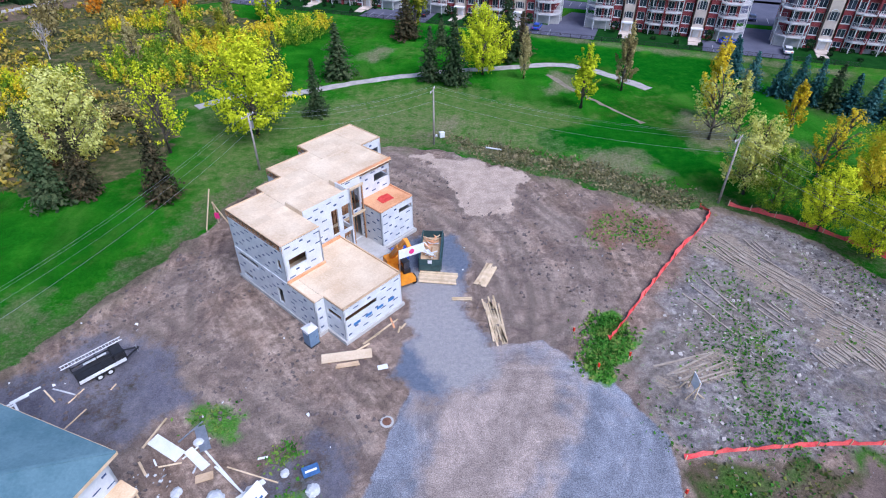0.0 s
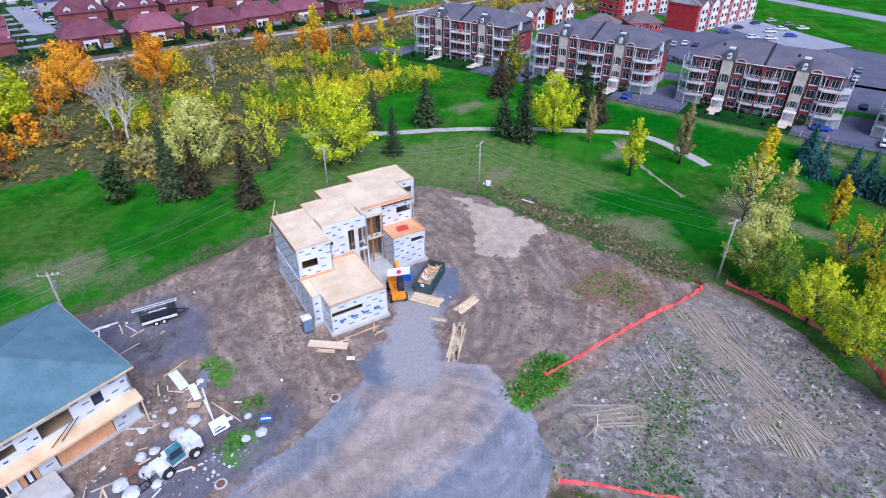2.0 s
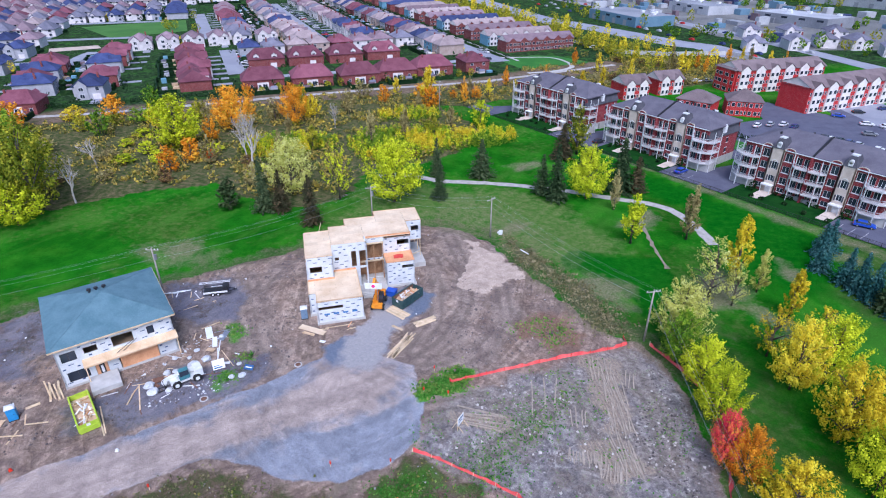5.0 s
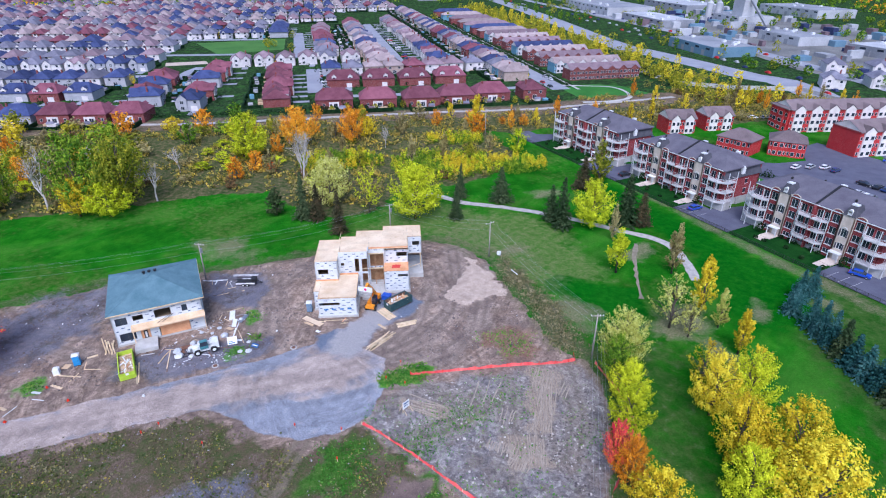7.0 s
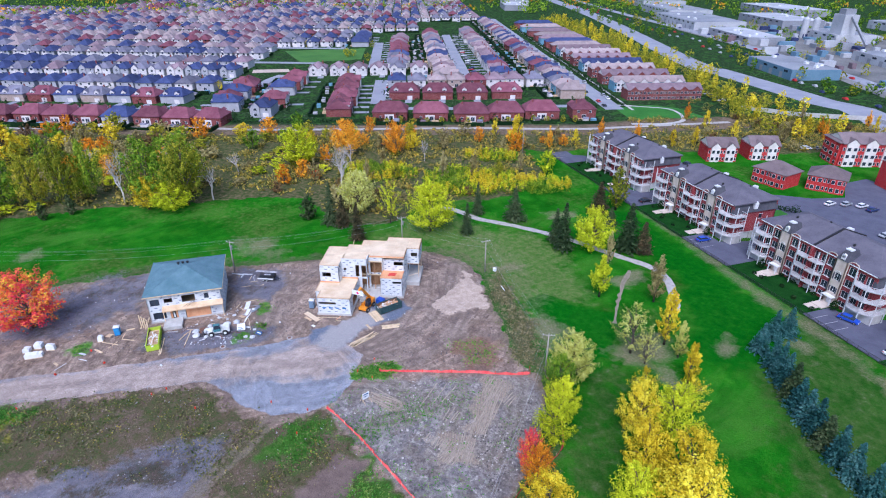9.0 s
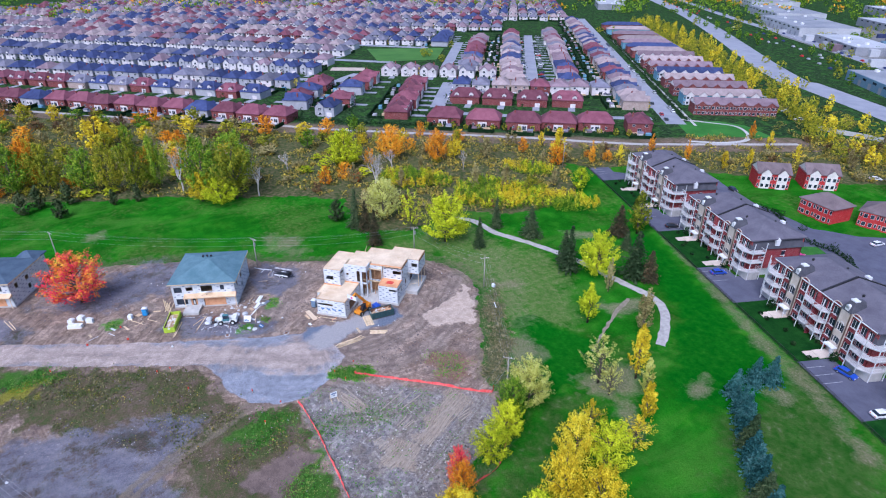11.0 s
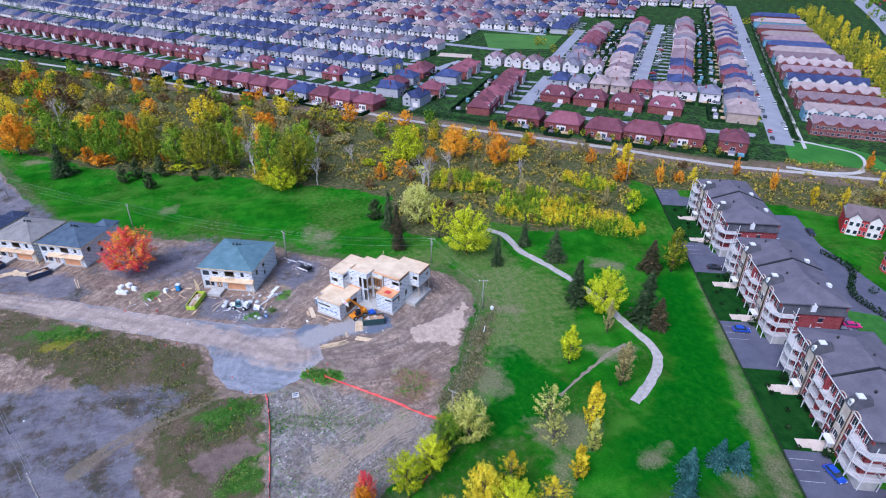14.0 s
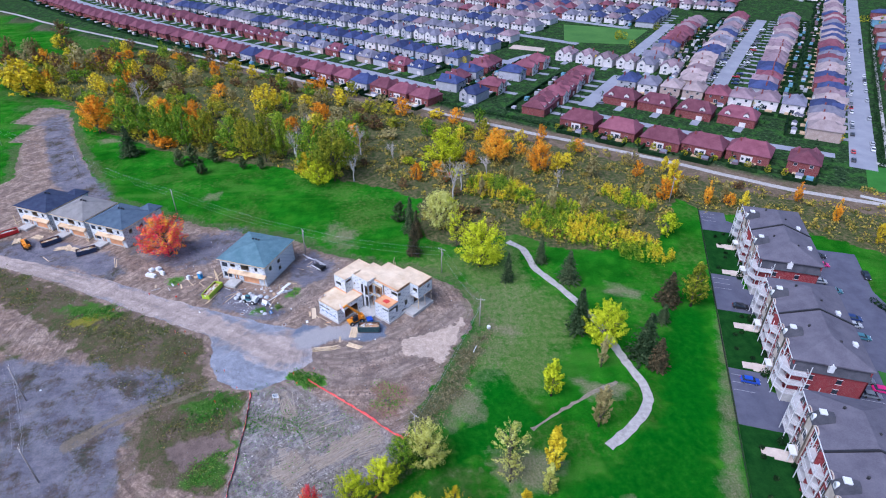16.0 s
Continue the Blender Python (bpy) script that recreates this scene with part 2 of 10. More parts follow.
SITE = [(-205, -124), (-150, -94), (-105, -65), (-84, -49), (-76, -32), (-63.5, -10), (-58.6, 5.3), (-51.4, 26.5), (-43.5, 35.4), (-33.8, 55), (-27.5, 71), (-21.3, 80), (-11.1, 84.6), (-0.8, 84.5),
        (8.1, 78.5), (20, 73), (31, 66), (37.5, 67), (47, 60), (53, 50), (56.5, 42), (60, 30), (66, 10), (76, -20), (90, -70), (100, -160), (-60, -200), (-78, -112), (-110, -101), (-150, -120), (-205, -148)]
ROAD = [(-62, -110), (-47.3, -70.4), (-39, -48), (-29.6, -26), (-19, -5), (-11, 14), (-6.2, 26), (-3, 35), (4, 40), (10.3, 41.4), (13.5, 38.5), (17, 35), (19.7, 30), (19.2, 24),
        (16, 18.8), (9.8, 15.2), (4.4, 14.2), (-1.4, 11.7), (-7.7, -1.1), (-17.8, -21), (-30, -43), (-40, -66), (-54, -110)]
YARD = [(-26, 6), (-20, 4), (-13, 12), (-8, 22), (-6, 28), (-11, 30), (-15, 27), (-20, 19)]
YARD_LEFT = [(-55, -78), (-44, -76), (-38, -44), (-30, -27), (-35, -24), (-45, -32), (-52, -48), (-58, -66)]
TRAILER_PAD = [(-43, 34), (-36, 29), (-28, 29), (-23.5, 34.5), (-28, 40), (-36, 43)]
DRIVE = [(-5.2, 36.5), (-3.8, 41), (-3.0, 46), (-5.4, 50), (-6.5, 57), (-3, 60.3), (1.4, 60), (3.0, 55), (1.8, 48), (3.2, 43), (5.5, 38), (3, 34.5), (-1, 34.5)]
SAND = [(-3, 81.5), (1.5, 82), (7, 79), (12, 74), (9, 66), (5, 65), (2.5, 70), (0, 76)]
LOT = [(19, 38), (24, 46), (31, 56), (37, 65), (46, 60), (52, 51), (56, 42), (58, 34), (50, 29), (21, 28), (18, 33)]
WEEDS = [(1, 11.5), (-8, -4), (-18, -24), (-30, -46), (-42, -72), (-30, -76), (-14, -44), (0, -24), (14, -8), (22, 3), (36, 6), (46, 16), (49, 28), (36, 27), (20.5, 26), (17, 17.5), (10, 13)]
GREY_FIELD = [(13, 6), (18, 11), (24, 5), (27, 0), (36, 5), (47, 7), (62, 10), (75, -10), (60, -60), (30, -70), (16, -60), (5, -40), (6, -26), (9, -10)]
BACK_ROAD = [(-205, -138), (-182, -126), (-145, -106), (-106, -83), (-90, -69), (-86, -60), (-88, -50), (-111, -68.6), (-144, -91.5), (-195, -121)]
ROUGH = [(-29.7, 64), (-37.6, 77), (-47.7, 103), (-22, 104), (-11, 113), (6, 108), (26, 98), (25, 91.7), (15.4, 88.3), (18.4, 81.3), (23.5, 76.2), (2, 84.5), (-12, 85), (-25, 83)]
FAIRWAY = [(-8.5, 142.6), (-9.3, 154.0), (37.4, 137.2), (68.9, 124.0), (63.3, 96.1), (48.8, 100.6), (40.8, 114.0), (28.6, 126.6), (13.1, 132.7)]
SITE_TRACKS = [[(-32.0, 44.5), (-20.8, 37.2), (-12.4, 31.5), (-5.6, 27.1)], [(-34.0, 42.4), (-23.0, 35.1), (-13.6, 29.3), (-8.0, 25.8)], [(-10.0, 81.8), (0.1, 72.3), (7.9, 61.1), (11.0, 50.3), (10.2, 40.9)], [(-6.7, 71.1), (1.0, 61.4), (6.6, 52.9), (8.3, 44.2)], [(2.2, 81.2), (9.7, 70.5), (16.0, 61.6), (17.5, 50.7), (15.4, 45.1)], [(-30.5, 50.8), (-27.3, 41.9), (-27.8, 29.2)], [(-45.5, -17.2), (-44.5, -11.0), (-41.9, -2.6), (-32.2, 2.3)], [(4.2, 31.2), (5.8, 37.2), (8.9, 41.6), (14.1, 45.9)]]
LOT_TRACKS = [[(17.1, 34.7), (21.9, 40.2), (28.8, 45.8)], [(18.4, 33.7), (23.4, 38.7), (29.0, 44.1)], [(32.9, 57.6), (41.0, 48.8), (45.9, 43.0)], [(31.0, 52.2), (36.8, 44.3), (42.7, 38.5)], [(36.1, 62.4), (44.6, 53.2), (48.9, 44.7)], [(29.1, 33.8), (31.0, 38.9), (32.5, 46.6)]]
FAR_WOOD = [(-220.4, -170.9), (-204.5, -144.8), (-251.3, -150.9), (-300.4, -163.5), (-349.5, -220.5), (-343.6, -242.4)]
TRAIL_WOOD = [(-443.5, -249.7), (-402.1, -187.3), (-349.8, -130.5), (-316.9, -141.9), (-347.2, -188.5), (-314.1, -188.1)]
LUSH = [(16.6, 83.4), (16.7, 88.6), (25.5, 93.7), (32.2, 96.8), (36.9, 92.7), (43.2, 82.9), (43.3, 76.4), (36, 76), (27, 82)]
BRIGHT = [[(-18.2, -37.4), (-17.2, -20.7), (-10.3, -15.4), (-12.6, -33)], [(24, 13.7), (19, 20.2), (21.1, 24.8), (28.1, 24.6), (30.9, 17.2)], [(38, 21), (34, 28), (46, 27), (45, 20)]]
GOLDEN = [[(-11.2, -30.7), (-12, -21.6), (-7.3, -18.8), (-7.3, -28.1)], [(36, 20), (36, 25), (40, 24), (40, 19)]]
WORN = [[(44.3, 75.7), (46.3, 82.7), (60.8, 62.5), (66.9, 54.5), (62.3, 49.0), (55.5, 56.1), (47.3, 68.9)], [(63.0, 102.8), (73.7, 89.6), (84.3, 78.2), (86.3, 78.0), (118, 74), (128, 82), (79.7, 122.9), (70.7, 129.5), (62.9, 135.9), (60.1, 132.6), (61.8, 118.7)]]
RUTS = [(34, -9), (28.2, -2.8), (24.3, 3.3), (21.2, 10.1), (18.7, 14.7), (15.6, 20.7)]
PIT = [(36, 13), (31, 24), (36, 27), (42, 19)]
GREEN_PATCH = [(13.5, 38), (16, 36), (19.5, 41), (18.5, 46), (16, 45)]
GREEN_YARD = [[(-18.0, 31.6), (-19.2, 33.3), (-21.6, 33.3), (-22.8, 31.6), (-21.6, 29.9), (-19.2, 30.0)], [(-11.8, 28.1), (-12.6, 29.2), (-14.2, 29.2), (-15.0, 28.1), (-14.2, 27.0), (-12.6, 27.0)], [(-10.4, 23.4), (-11.4, 24.8), (-13.4, 24.8), (-14.4, 23.4), (-13.4, 22.0), (-11.4, 22.0)], [(-26.4, -6.4), (-27.7, -4.6), (-30.3, -4.6), (-31.6, -6.4), (-30.3, -8.2), (-27.7, -8.2)]]
RUST_PATCH = [(18, 58), (19.5, 64), (26, 67), (31, 60), (26, 57)]
SHOULDER = [(8, 80), (20, 75), (31, 66), (37, 68), (33, 73), (22, 80), (10, 85), (0, 89)]
WOOD = [(-330, -210), (-290, -214), (-240, -170), (-205, -120), (-168, -92), (-139, -52), (-121, -13), (-113, 14), (-99, 39), (-90, 58), (-80, 71), (-66, 70), (-50, 72), (-44, 84), (-52, 104), (-42, 116), (-38, 130),
        (-42, 153), (-60, 164), (-74, 172), (-62, 180), (-58, 196), (-40, 215), (-8, 250), (30, 300), (40, 330), (20, 345), (-40, 320), (-70, 270), (-92, 217), (-120, 180), (-160, 126), (-204, 70), (-262, -5), (-343, -106)]
RAIL = [(-640, -520), (-523, -346), (-445, -251), (-343, -116), (-262, -15), (-204, 60), (-178, 91), (-150, 127), (-135, 149), (-121, 168), (-107, 187), (-92, 206), (-79, 223), (-62, 254), (-44, 290)]
TOWN = [(-330, -118), (-262, -5), (-204, 70), (-160, 126), (-107, 199), (-88, 222), (-73, 262), (-52, 300), (-20, 335), (40, 350), (1400, 900), (1400, 2900), (-3000, 2900), (-3000, -900), (-700, -600)]
STRAW = [[(31, 58), (37, 60), (44, 47), (40, 45)], [(38, 41), (44, 37), (47, 42), (43, 45)], [(20, 36.5), (21, 33.5), (29, 37.5), (28, 40.5)]]
BARE = [[(-61, 42), (-53, 39), (-51, 46), (-57, 49)], [(-20, 128), (-15, 138), (-12, 134), (-15, 126)], [(41, 84), (47, 83), (50, 88), (46, 92)], [(20, 108), (24, 119), (28, 118), (27, 108)],
        [(-90, -14), (-84, -14), (-84, -9), (-90, -9)], [(-152, -84), (-146, -80), (-150, -72), (-155, -78)], [(63, 124), (68, 122), (70, 116), (64, 118)], [(42.1, 85.2), (50.7, 88.8), (50.6, 95.1), (43.7, 99.8), (40.2, 91.9)], [(54.0, 103.6), (53.8, 110.3), (58.4, 107.1), (58.3, 102.9)], [(54.1, 84.9), (50.9, 89.9), (59.7, 86.1), (59.9, 81.3)], [(-2.0, 90.1), (0.0, 98.9), (5.3, 95.8), (3.4, 89.8)], [(20.6, 77), (23, 82.8), (31, 83.1), (34.1, 76.6), (30.7, 73.6)]]


def axis(*spans):
    out = []
    for a, b, s in spans:
        out += list(np.arange(a, b, s))
    return np.array(sorted(set(np.round(out + [spans[-1][1]], 3))))


gx = axis((-3600, -1200, 300), (-1200, -400, 40), (-400, -180, 6), (-180, -64, 2.0), (-64, 64, 0.55), (64, 140, 1.6), (140, 400, 12), (400, 3600, 320))
gy = axis((-3600, -400, 320), (-400, -120, 14), (-120, -30, 1.4), (-30, 92, 0.55), (92, 180, 1.6), (180, 400, 6), (400, 1200, 40), (1200, 4400, 320))
GX, GY = np.meshgrid(gx, gy)
wob = 1.6 * (value_noise(GX, GY, 3.0) - 0.5) + 1.1 * (value_noise(GX, GY, 1.1) - 0.5)
site = soft(inside_distance(SITE, GX, GY) + wob, 0.7)
road = np.maximum.reduce([soft(inside_distance(p, GX, GY) + 0.5 * wob, w) for p, w in ((ROAD, 0.6),)])
drive = soft(inside_distance(DRIVE, GX, GY) + 1.2 * wob, 1.1)
sand = soft(inside_distance(SAND, GX, GY) + 2 * wob, 0.8)
lot = soft(inside_distance(LOT, GX, GY) + wob, 1.5)
weeds = soft(inside_distance(WEEDS, GX, GY) + 2.0 * wob, 2.5)
south = soft(inside_distance([(24, -2), (-62, -130), (100, -170), (90, -60), (62, 12), (56, 42), (49, 29), (30, 27)], GX, GY) + wob, 2)
grey = soft(inside_distance(GREY_FIELD, GX, GY) + 2 * wob, 3)
grey = np.maximum.reduce([grey] + [soft(inside_distance(p, GX, GY) + 1.5 * wob, 2.2) for p in (YARD, YARD_LEFT, TRAILER_PAD, BACK_ROAD)] + [0.8 * soft(inside_distance([(-61, 4), (-47, -27), (-34, -12), (-40, 16), (-50, 25)], GX, GY) + 3 * wob, 3.5)])
pit = soft(inside_distance(PIT, GX, GY) + wob, 1.2)
green = np.maximum(soft(inside_distance(GREEN_PATCH, GX, GY) + 1.2 * wob, 0.8), 0.6 * np.maximum.reduce([soft(inside_distance(p, GX, GY) + 2.5 * wob, 1.4) for p in GREEN_YARD]))
rust = soft(inside_distance(RUST_PATCH, GX, GY) + 2 * wob, 2)
shoulder = soft(inside_distance(SHOULDER, GX, GY) + 2 * wob, 2.2)
wood = soft(inside_distance(WOOD, GX, GY) + 1.5 * wob, 1.5)
rail = soft(11 - line_distance(RAIL, GX, GY) + 2 * wob, 2.5)
town = soft(inside_distance(TOWN, GX, GY), 2)
straw = np.maximum.reduce([soft(inside_distance(p, GX, GY) + wob, 1.2) for p in STRAW])
bare = np.maximum.reduce([soft(inside_distance(p, GX, GY) + 2 * wob, 2.2) for p in BARE])
verge = soft(3.5 - np.abs(inside_distance(SITE, GX, GY) + 1.5) + 2 * wob, 2.0)
lane = soft(2.0 - line_distance([(-24, 166), (0, 155.5), (16.8, 148.7), (42.7, 136.5), (54.3, 131.8), (68.9, 126.5), (84, 119)], GX, GY) + 1.5 * wob, 2.0)
dull_side = soft(inside_distance([(-22, 83), (-21, 104), (5, 100), (22, 88), (30, 76), (20, 78), (2, 87)], GX, GY) + 3 * wob, 4.0)
pad = soft(3.0 - line_distance([(-46, 45), (-54, 38), (-60, 40)], GX, GY) + 2 * wob, 2.5)

rough_grass = soft(inside_distance(ROUGH, GX, GY) + 3 * wob, 3.0)
lush_grass = np.maximum(soft(inside_distance(LUSH, GX, GY) + 2 * wob, 1.2), 0.8 * soft(inside_distance(FAIRWAY, GX, GY) + 3 * wob, 3.0))
tyre_pair = lambda q: soft(0.42 - np.abs(line_distance(q, GX, GY) - 0.95) + 0.25 * wob, 0.35) * np.clip(0.3 + 1.5 * value_noise(GX, GY, 4.0), 0, 1)
site_tracks = np.maximum.reduce([tyre_pair(q) for q in SITE_TRACKS])
lot_tracks = np.maximum.reduce([tyre_pair(q) for q in LOT_TRACKS])
site_lanes = np.maximum.reduce([soft(2.6 - line_distance(q, GX, GY) + 1.5 * wob, 1.4) for q in SITE_TRACKS + LOT_TRACKS])
bright = np.maximum.reduce([soft(inside_distance(p, GX, GY) + 3 * wob, 2.0) for p in BRIGHT])
golden = np.maximum.reduce([soft(inside_distance(p, GX, GY) + 3 * wob, 1.5) for p in GOLDEN])
worn = np.maximum.reduce([soft(inside_distance(p, GX, GY) + 3 * wob, 3.0) for p in WORN + [FAR_WOOD, TRAIL_WOOD]])
ruts = soft(0.75 - np.abs(line_distance(RUTS, GX, GY) - 0.95) + 0.6 * wob, 0.5)

LOOP = [(-8, 24), (-12, 29), (-19, 37), (-27, 47), (-29, 60), (-22, 74), (-8, 79), (4, 71), (9, 58), (9, 47), (7, 40)]
CENTRE = [(-58, -110), (-43.7, -68.2), (-34.5, -45.5), (-23.7, -23.5), (-13.3, -3), (-6, 11), (0, 22), (5, 29), (8, 36)]
dl, dc = line_distance(LOOP, GX, GY), line_distance(CENTRE, GX, GY)
ang = np.arctan2(GY - 55, GX + 10)
streak_site = 0.6 * value_noise(dl * 1.0, ang * 2.2, 0.8) + 0.4 * value_noise(dl + 31, ang * 3.5, 0.55)
streak_road = 0.6 * value_noise(dc + 7, (GX + GY) * 0.08, 0.9) + 0.4 * value_noise(np.hypot(GX - 6, GY - 27) + 50, np.arctan2(GY - 27, GX - 6) * 3, 0.7)
meander = dl + 1.6 * (value_noise(GX, GY, 9.0) - 0.5)
streak_site += 0.07 * np.cos(meander * 2 * math.pi / 1.95) * np.clip(2.2 * value_noise(GX, GY, 6.0) - 0.6, 0, 1)
turning = np.hypot(GX - 9, (GY - 29) * 1.25) + 5.0 * (value_noise(GX, GY, 9.0) - 0.5)
tyre = np.where(np.hypot(GX - 6, GY - 27) < 14, turning, dc + 0.8 * (value_noise(GX, GY, 8.0) - 0.5))
streak_road += 0.06 * np.cos(tyre * 2 * math.pi / 2.1) * np.clip(2.4 * value_noise(GX + 40, GY, 7.0) - 0.7, 0, 1)
streak_site = 0.5 + (streak_site - 0.5) * np.clip((17 - dl) / 8, 0.12, 1) * 0.6
road_mid = np.maximum(soft(4.4 - dc + 1.6 * wob, 2.6), soft(3.4 - line_distance([(0, 20), (2, 30), (0, 39)], GX, GY) + 1.5 * wob, 2.4))
drive_mid = soft(3.4 - line_distance([(6, 32), (1.0, 40), (-1.4, 46), (-1.6, 50)], GX, GY) + 0.8 * wob, 1.4)
flat = np.clip(road + drive, 0, 1)
rough = np.clip(site, 0, 1) * (1 - flat)
GZ = rough * (0.13 * (value_noise(GX, GY, 2.2) - 0.5) + 0.12 * (value_noise(GX, GY, 0.9) - 0.5) + 0.12 * (value_noise(GX, GY, 7.0) - 0.5))
GZ += sand * 0.5 * value_noise(GX, GY, 4.0) + grey * -0.2 + pit * -0.35
GZ += 0.5 * soft(1.2 - np.abs(inside_distance(SITE, GX, GY) - 1.0), 0.8) * (GY > 40) * (GX < 12) * value_noise(GX, GY, 5.0)
GZ += (1 - np.clip(site + town, 0, 1)) * 0.5 * (value_noise(GX, GY, 18.0) - 0.5)
GZ += rough * 0.10 * (streak_site - 0.5) * (dl < 14)
GZ += 0.05 * (value_noise(GX, GY, 1.3) - 0.5) * road * (1 - drive)
GZ *= np.clip(1.0 - town - 1.3 * soft(inside_distance([(-75, 166), (95, 108), (180, 200), (110, 330), (-20, 300)], GX, GY), 3), 0, 1)
for hx, hy, hr in ((-10, 56, 15), (-31.8, 18.2, 11), (-58.8, -33.3, 11), (-66, -49.5, 11), (-72, -66.5, 11)):
    GZ *= np.clip((np.hypot(GX - hx, GY - hy) - hr) / 4, 0, 1)

ny_, nx_ = GX.shape
idx = np.arange(nx_ * ny_).reshape(ny_, nx_)
quads = np.stack([idx[:-1, :-1], idx[:-1, 1:], idx[1:, 1:], idx[1:, :-1]], -1).reshape(-1, 4)
me = bpy.data.meshes.new("ground")
me.from_pydata(np.stack([GX, GY, GZ], -1).reshape(-1, 3).tolist(), [], quads.tolist())
me.polygons.foreach_set("use_smooth", np.ones(len(quads), bool))
for nm, chans in (("zone_a", (site, road, drive, sand)), ("zone_b", (lot, np.maximum(weeds, 0.45 * south), grey, pit)), ("zone_c", (green, rust, np.maximum(shoulder, 0.55 * verge), wood)),
                  ("zone_d", (rail, town, straw, np.maximum.reduce([bare, 0.85 * lane, 0.7 * pad, 0.42 * dull_side]))), ("zone_e", (streak_site, streak_road, road_mid, drive_mid)), ("zone_f", (rough_grass, lush_grass, bright, golden)), ("zone_g", (ruts, worn, np.maximum(site_tracks, lot_tracks), site_lanes)),
                  ("zone_h", (tyre / 100, np.where(np.hypot(GX - 6, GY - 27) < 14, np.arctan2(GY - 27, GX - 6) * 9, (GX + GY) * 0.7) / 100, dl / 100, ang * 12 / 100))):
    at = me.attributes.new(nm, "FLOAT_COLOR", "POINT")
    at.data.foreach_set("color", np.stack(chans, -1).astype(np.float32).reshape(-1))


def ground_material():
    n = Nodes("ground", 1.0, 0, 0.0)
    grain, fine, mid, big, vast = n.noise(9, 5, 0.75), n.noise(2.2, 8, 0.78), n.noise(0.6, 6, 0.65), n.noise(0.16, 3, 0.55), n.noise(0.035, 3, 0.5)
    channels = {k: (nm, i) for nm, names in (("zone_a", "site road drive sand"), ("zone_b", "lot weeds grey pit"), ("zone_c", "green rust shoulder wood"), ("zone_d", "rail town straw bare"), ("zone_e", "streak_site streak_road road_mid drive_mid"), ("zone_f", "rough_grass lush_grass bright golden"), ("zone_g", "ruts worn tracks lanes"), ("zone_h", "turn_across turn_along site_across site_along")) for i, k in enumerate(names.split())}

    class Masks:
        """Reads a zone of the ground where it is asked for."""

        def __getitem__(self, k):
            nm, i = channels[k]
            at = n.t.nodes.new("ShaderNodeAttribute")
            at.attribute_name = nm
            if i == 3:
                return at.outputs["Alpha"]
            return n.node("ShaderNodeSeparateColor", Color=at.outputs["Color"]).outputs[i]
    mask = Masks()
    ragged = n.math("ADD", n.math("MULTIPLY", n.math("SUBTRACT", fine, 0.5), 0.7), n.math("MULTIPLY", n.math("SUBTRACT", mid, 0.5), 0.7))

    def edge(k, lo=0.4, hi=0.6, amount=1.0):
        v = n.math("ADD", mask[k], n.math("MULTIPLY", ragged, amount))
        return n.fac(v, (lo, 0.0), (hi, 1.0))

    def tones(f, *cs):
        return n.ramp(f, *[(0.32 + 0.36 * i / (len(cs) - 1), c) for i, c in enumerate(cs)])
    # mown grass, lusher and drier by turns
    lush = tones(n.math("ADD", n.math("MULTIPLY", big, 0.6), n.math("MULTIPLY", fine, 0.4)), (0.008, 0.080, 0.004, 1), (0.017, 0.138, 0.006, 1), (0.046, 0.205, 0.012, 1))
    dull = tones(mid, (0.030, 0.095, 0.012, 1), (0.065, 0.140, 0.022, 1), (0.13, 0.17, 0.045, 1))
    col = n.mix(n.fac(n.math("ADD", n.math("MULTIPLY", vast, 0.7), n.math("MULTIPLY", mid, 0.3)), (0.50, 0.0), (0.64, 0.8)), lush, dull)
    col = n.mix(1.0, col, n.ramp(n.noise(0.05, 4, 0.6), (0.36, 0.82), (0.62, 1.2)), "MULTIPLY")
    # mowing bands, the rough by the site and the lush hollow
    band = n.noise(0.10, 4, 0.6, stretch=(1.0, 0.28, 1.0), warp=0.6)
    col = n.mix(n.fac(band, (0.52, 0.0), (0.66, 0.45)), col, tones(fine, (0.055, 0.17, 0.018, 1), (0.10, 0.22, 0.035, 1)))
    col = n.mix(n.math("MULTIPLY", edge("rough_grass", 0.2, 0.9), 0.85), col, tones(n.math("ADD", n.math("MULTIPLY", mid, 0.5), n.math("MULTIPLY", fine, 0.5)), (0.028, 0.105, 0.012, 1), (0.075, 0.165, 0.028, 1), (0.15, 0.20, 0.065, 1), (0.27, 0.25, 0.15, 1)))
    col = n.mix(n.math("MULTIPLY", edge("worn", 0.2, 0.9), 0.8), col, tones(n.math("ADD", n.math("MULTIPLY", mid, 0.5), n.math("MULTIPLY", n.noise(0.25, 6, 0.7), 0.5)), (0.012, 0.060, 0.008, 1), (0.030, 0.090, 0.014, 1), (0.070, 0.115, 0.030, 1), (0.19, 0.18, 0.12, 1)))
    col = n.mix(n.math("MULTIPLY", edge("lush_grass", 0.3, 0.7), 0.9), col, tones(mid, (0.004, 0.085, 0.004, 1), (0.012, 0.14, 0.006, 1)))
    # bare and worn places in the grass
    col = n.mix(n.math("MULTIPLY", edge("bare", 0.25, 0.95), 0.68), col, tones(fine, (0.11, 0.12, 0.05, 1), (0.24, 0.20, 0.13, 1), (0.40, 0.34, 0.27, 1)))
    # floor of the wood and the old railway strip
    col = n.mix(edge("wood"), col, tones(mid, (0.026, 0.058, 0.015, 1), (0.09, 0.10, 0.04, 1), (0.20, 0.15, 0.09, 1)))
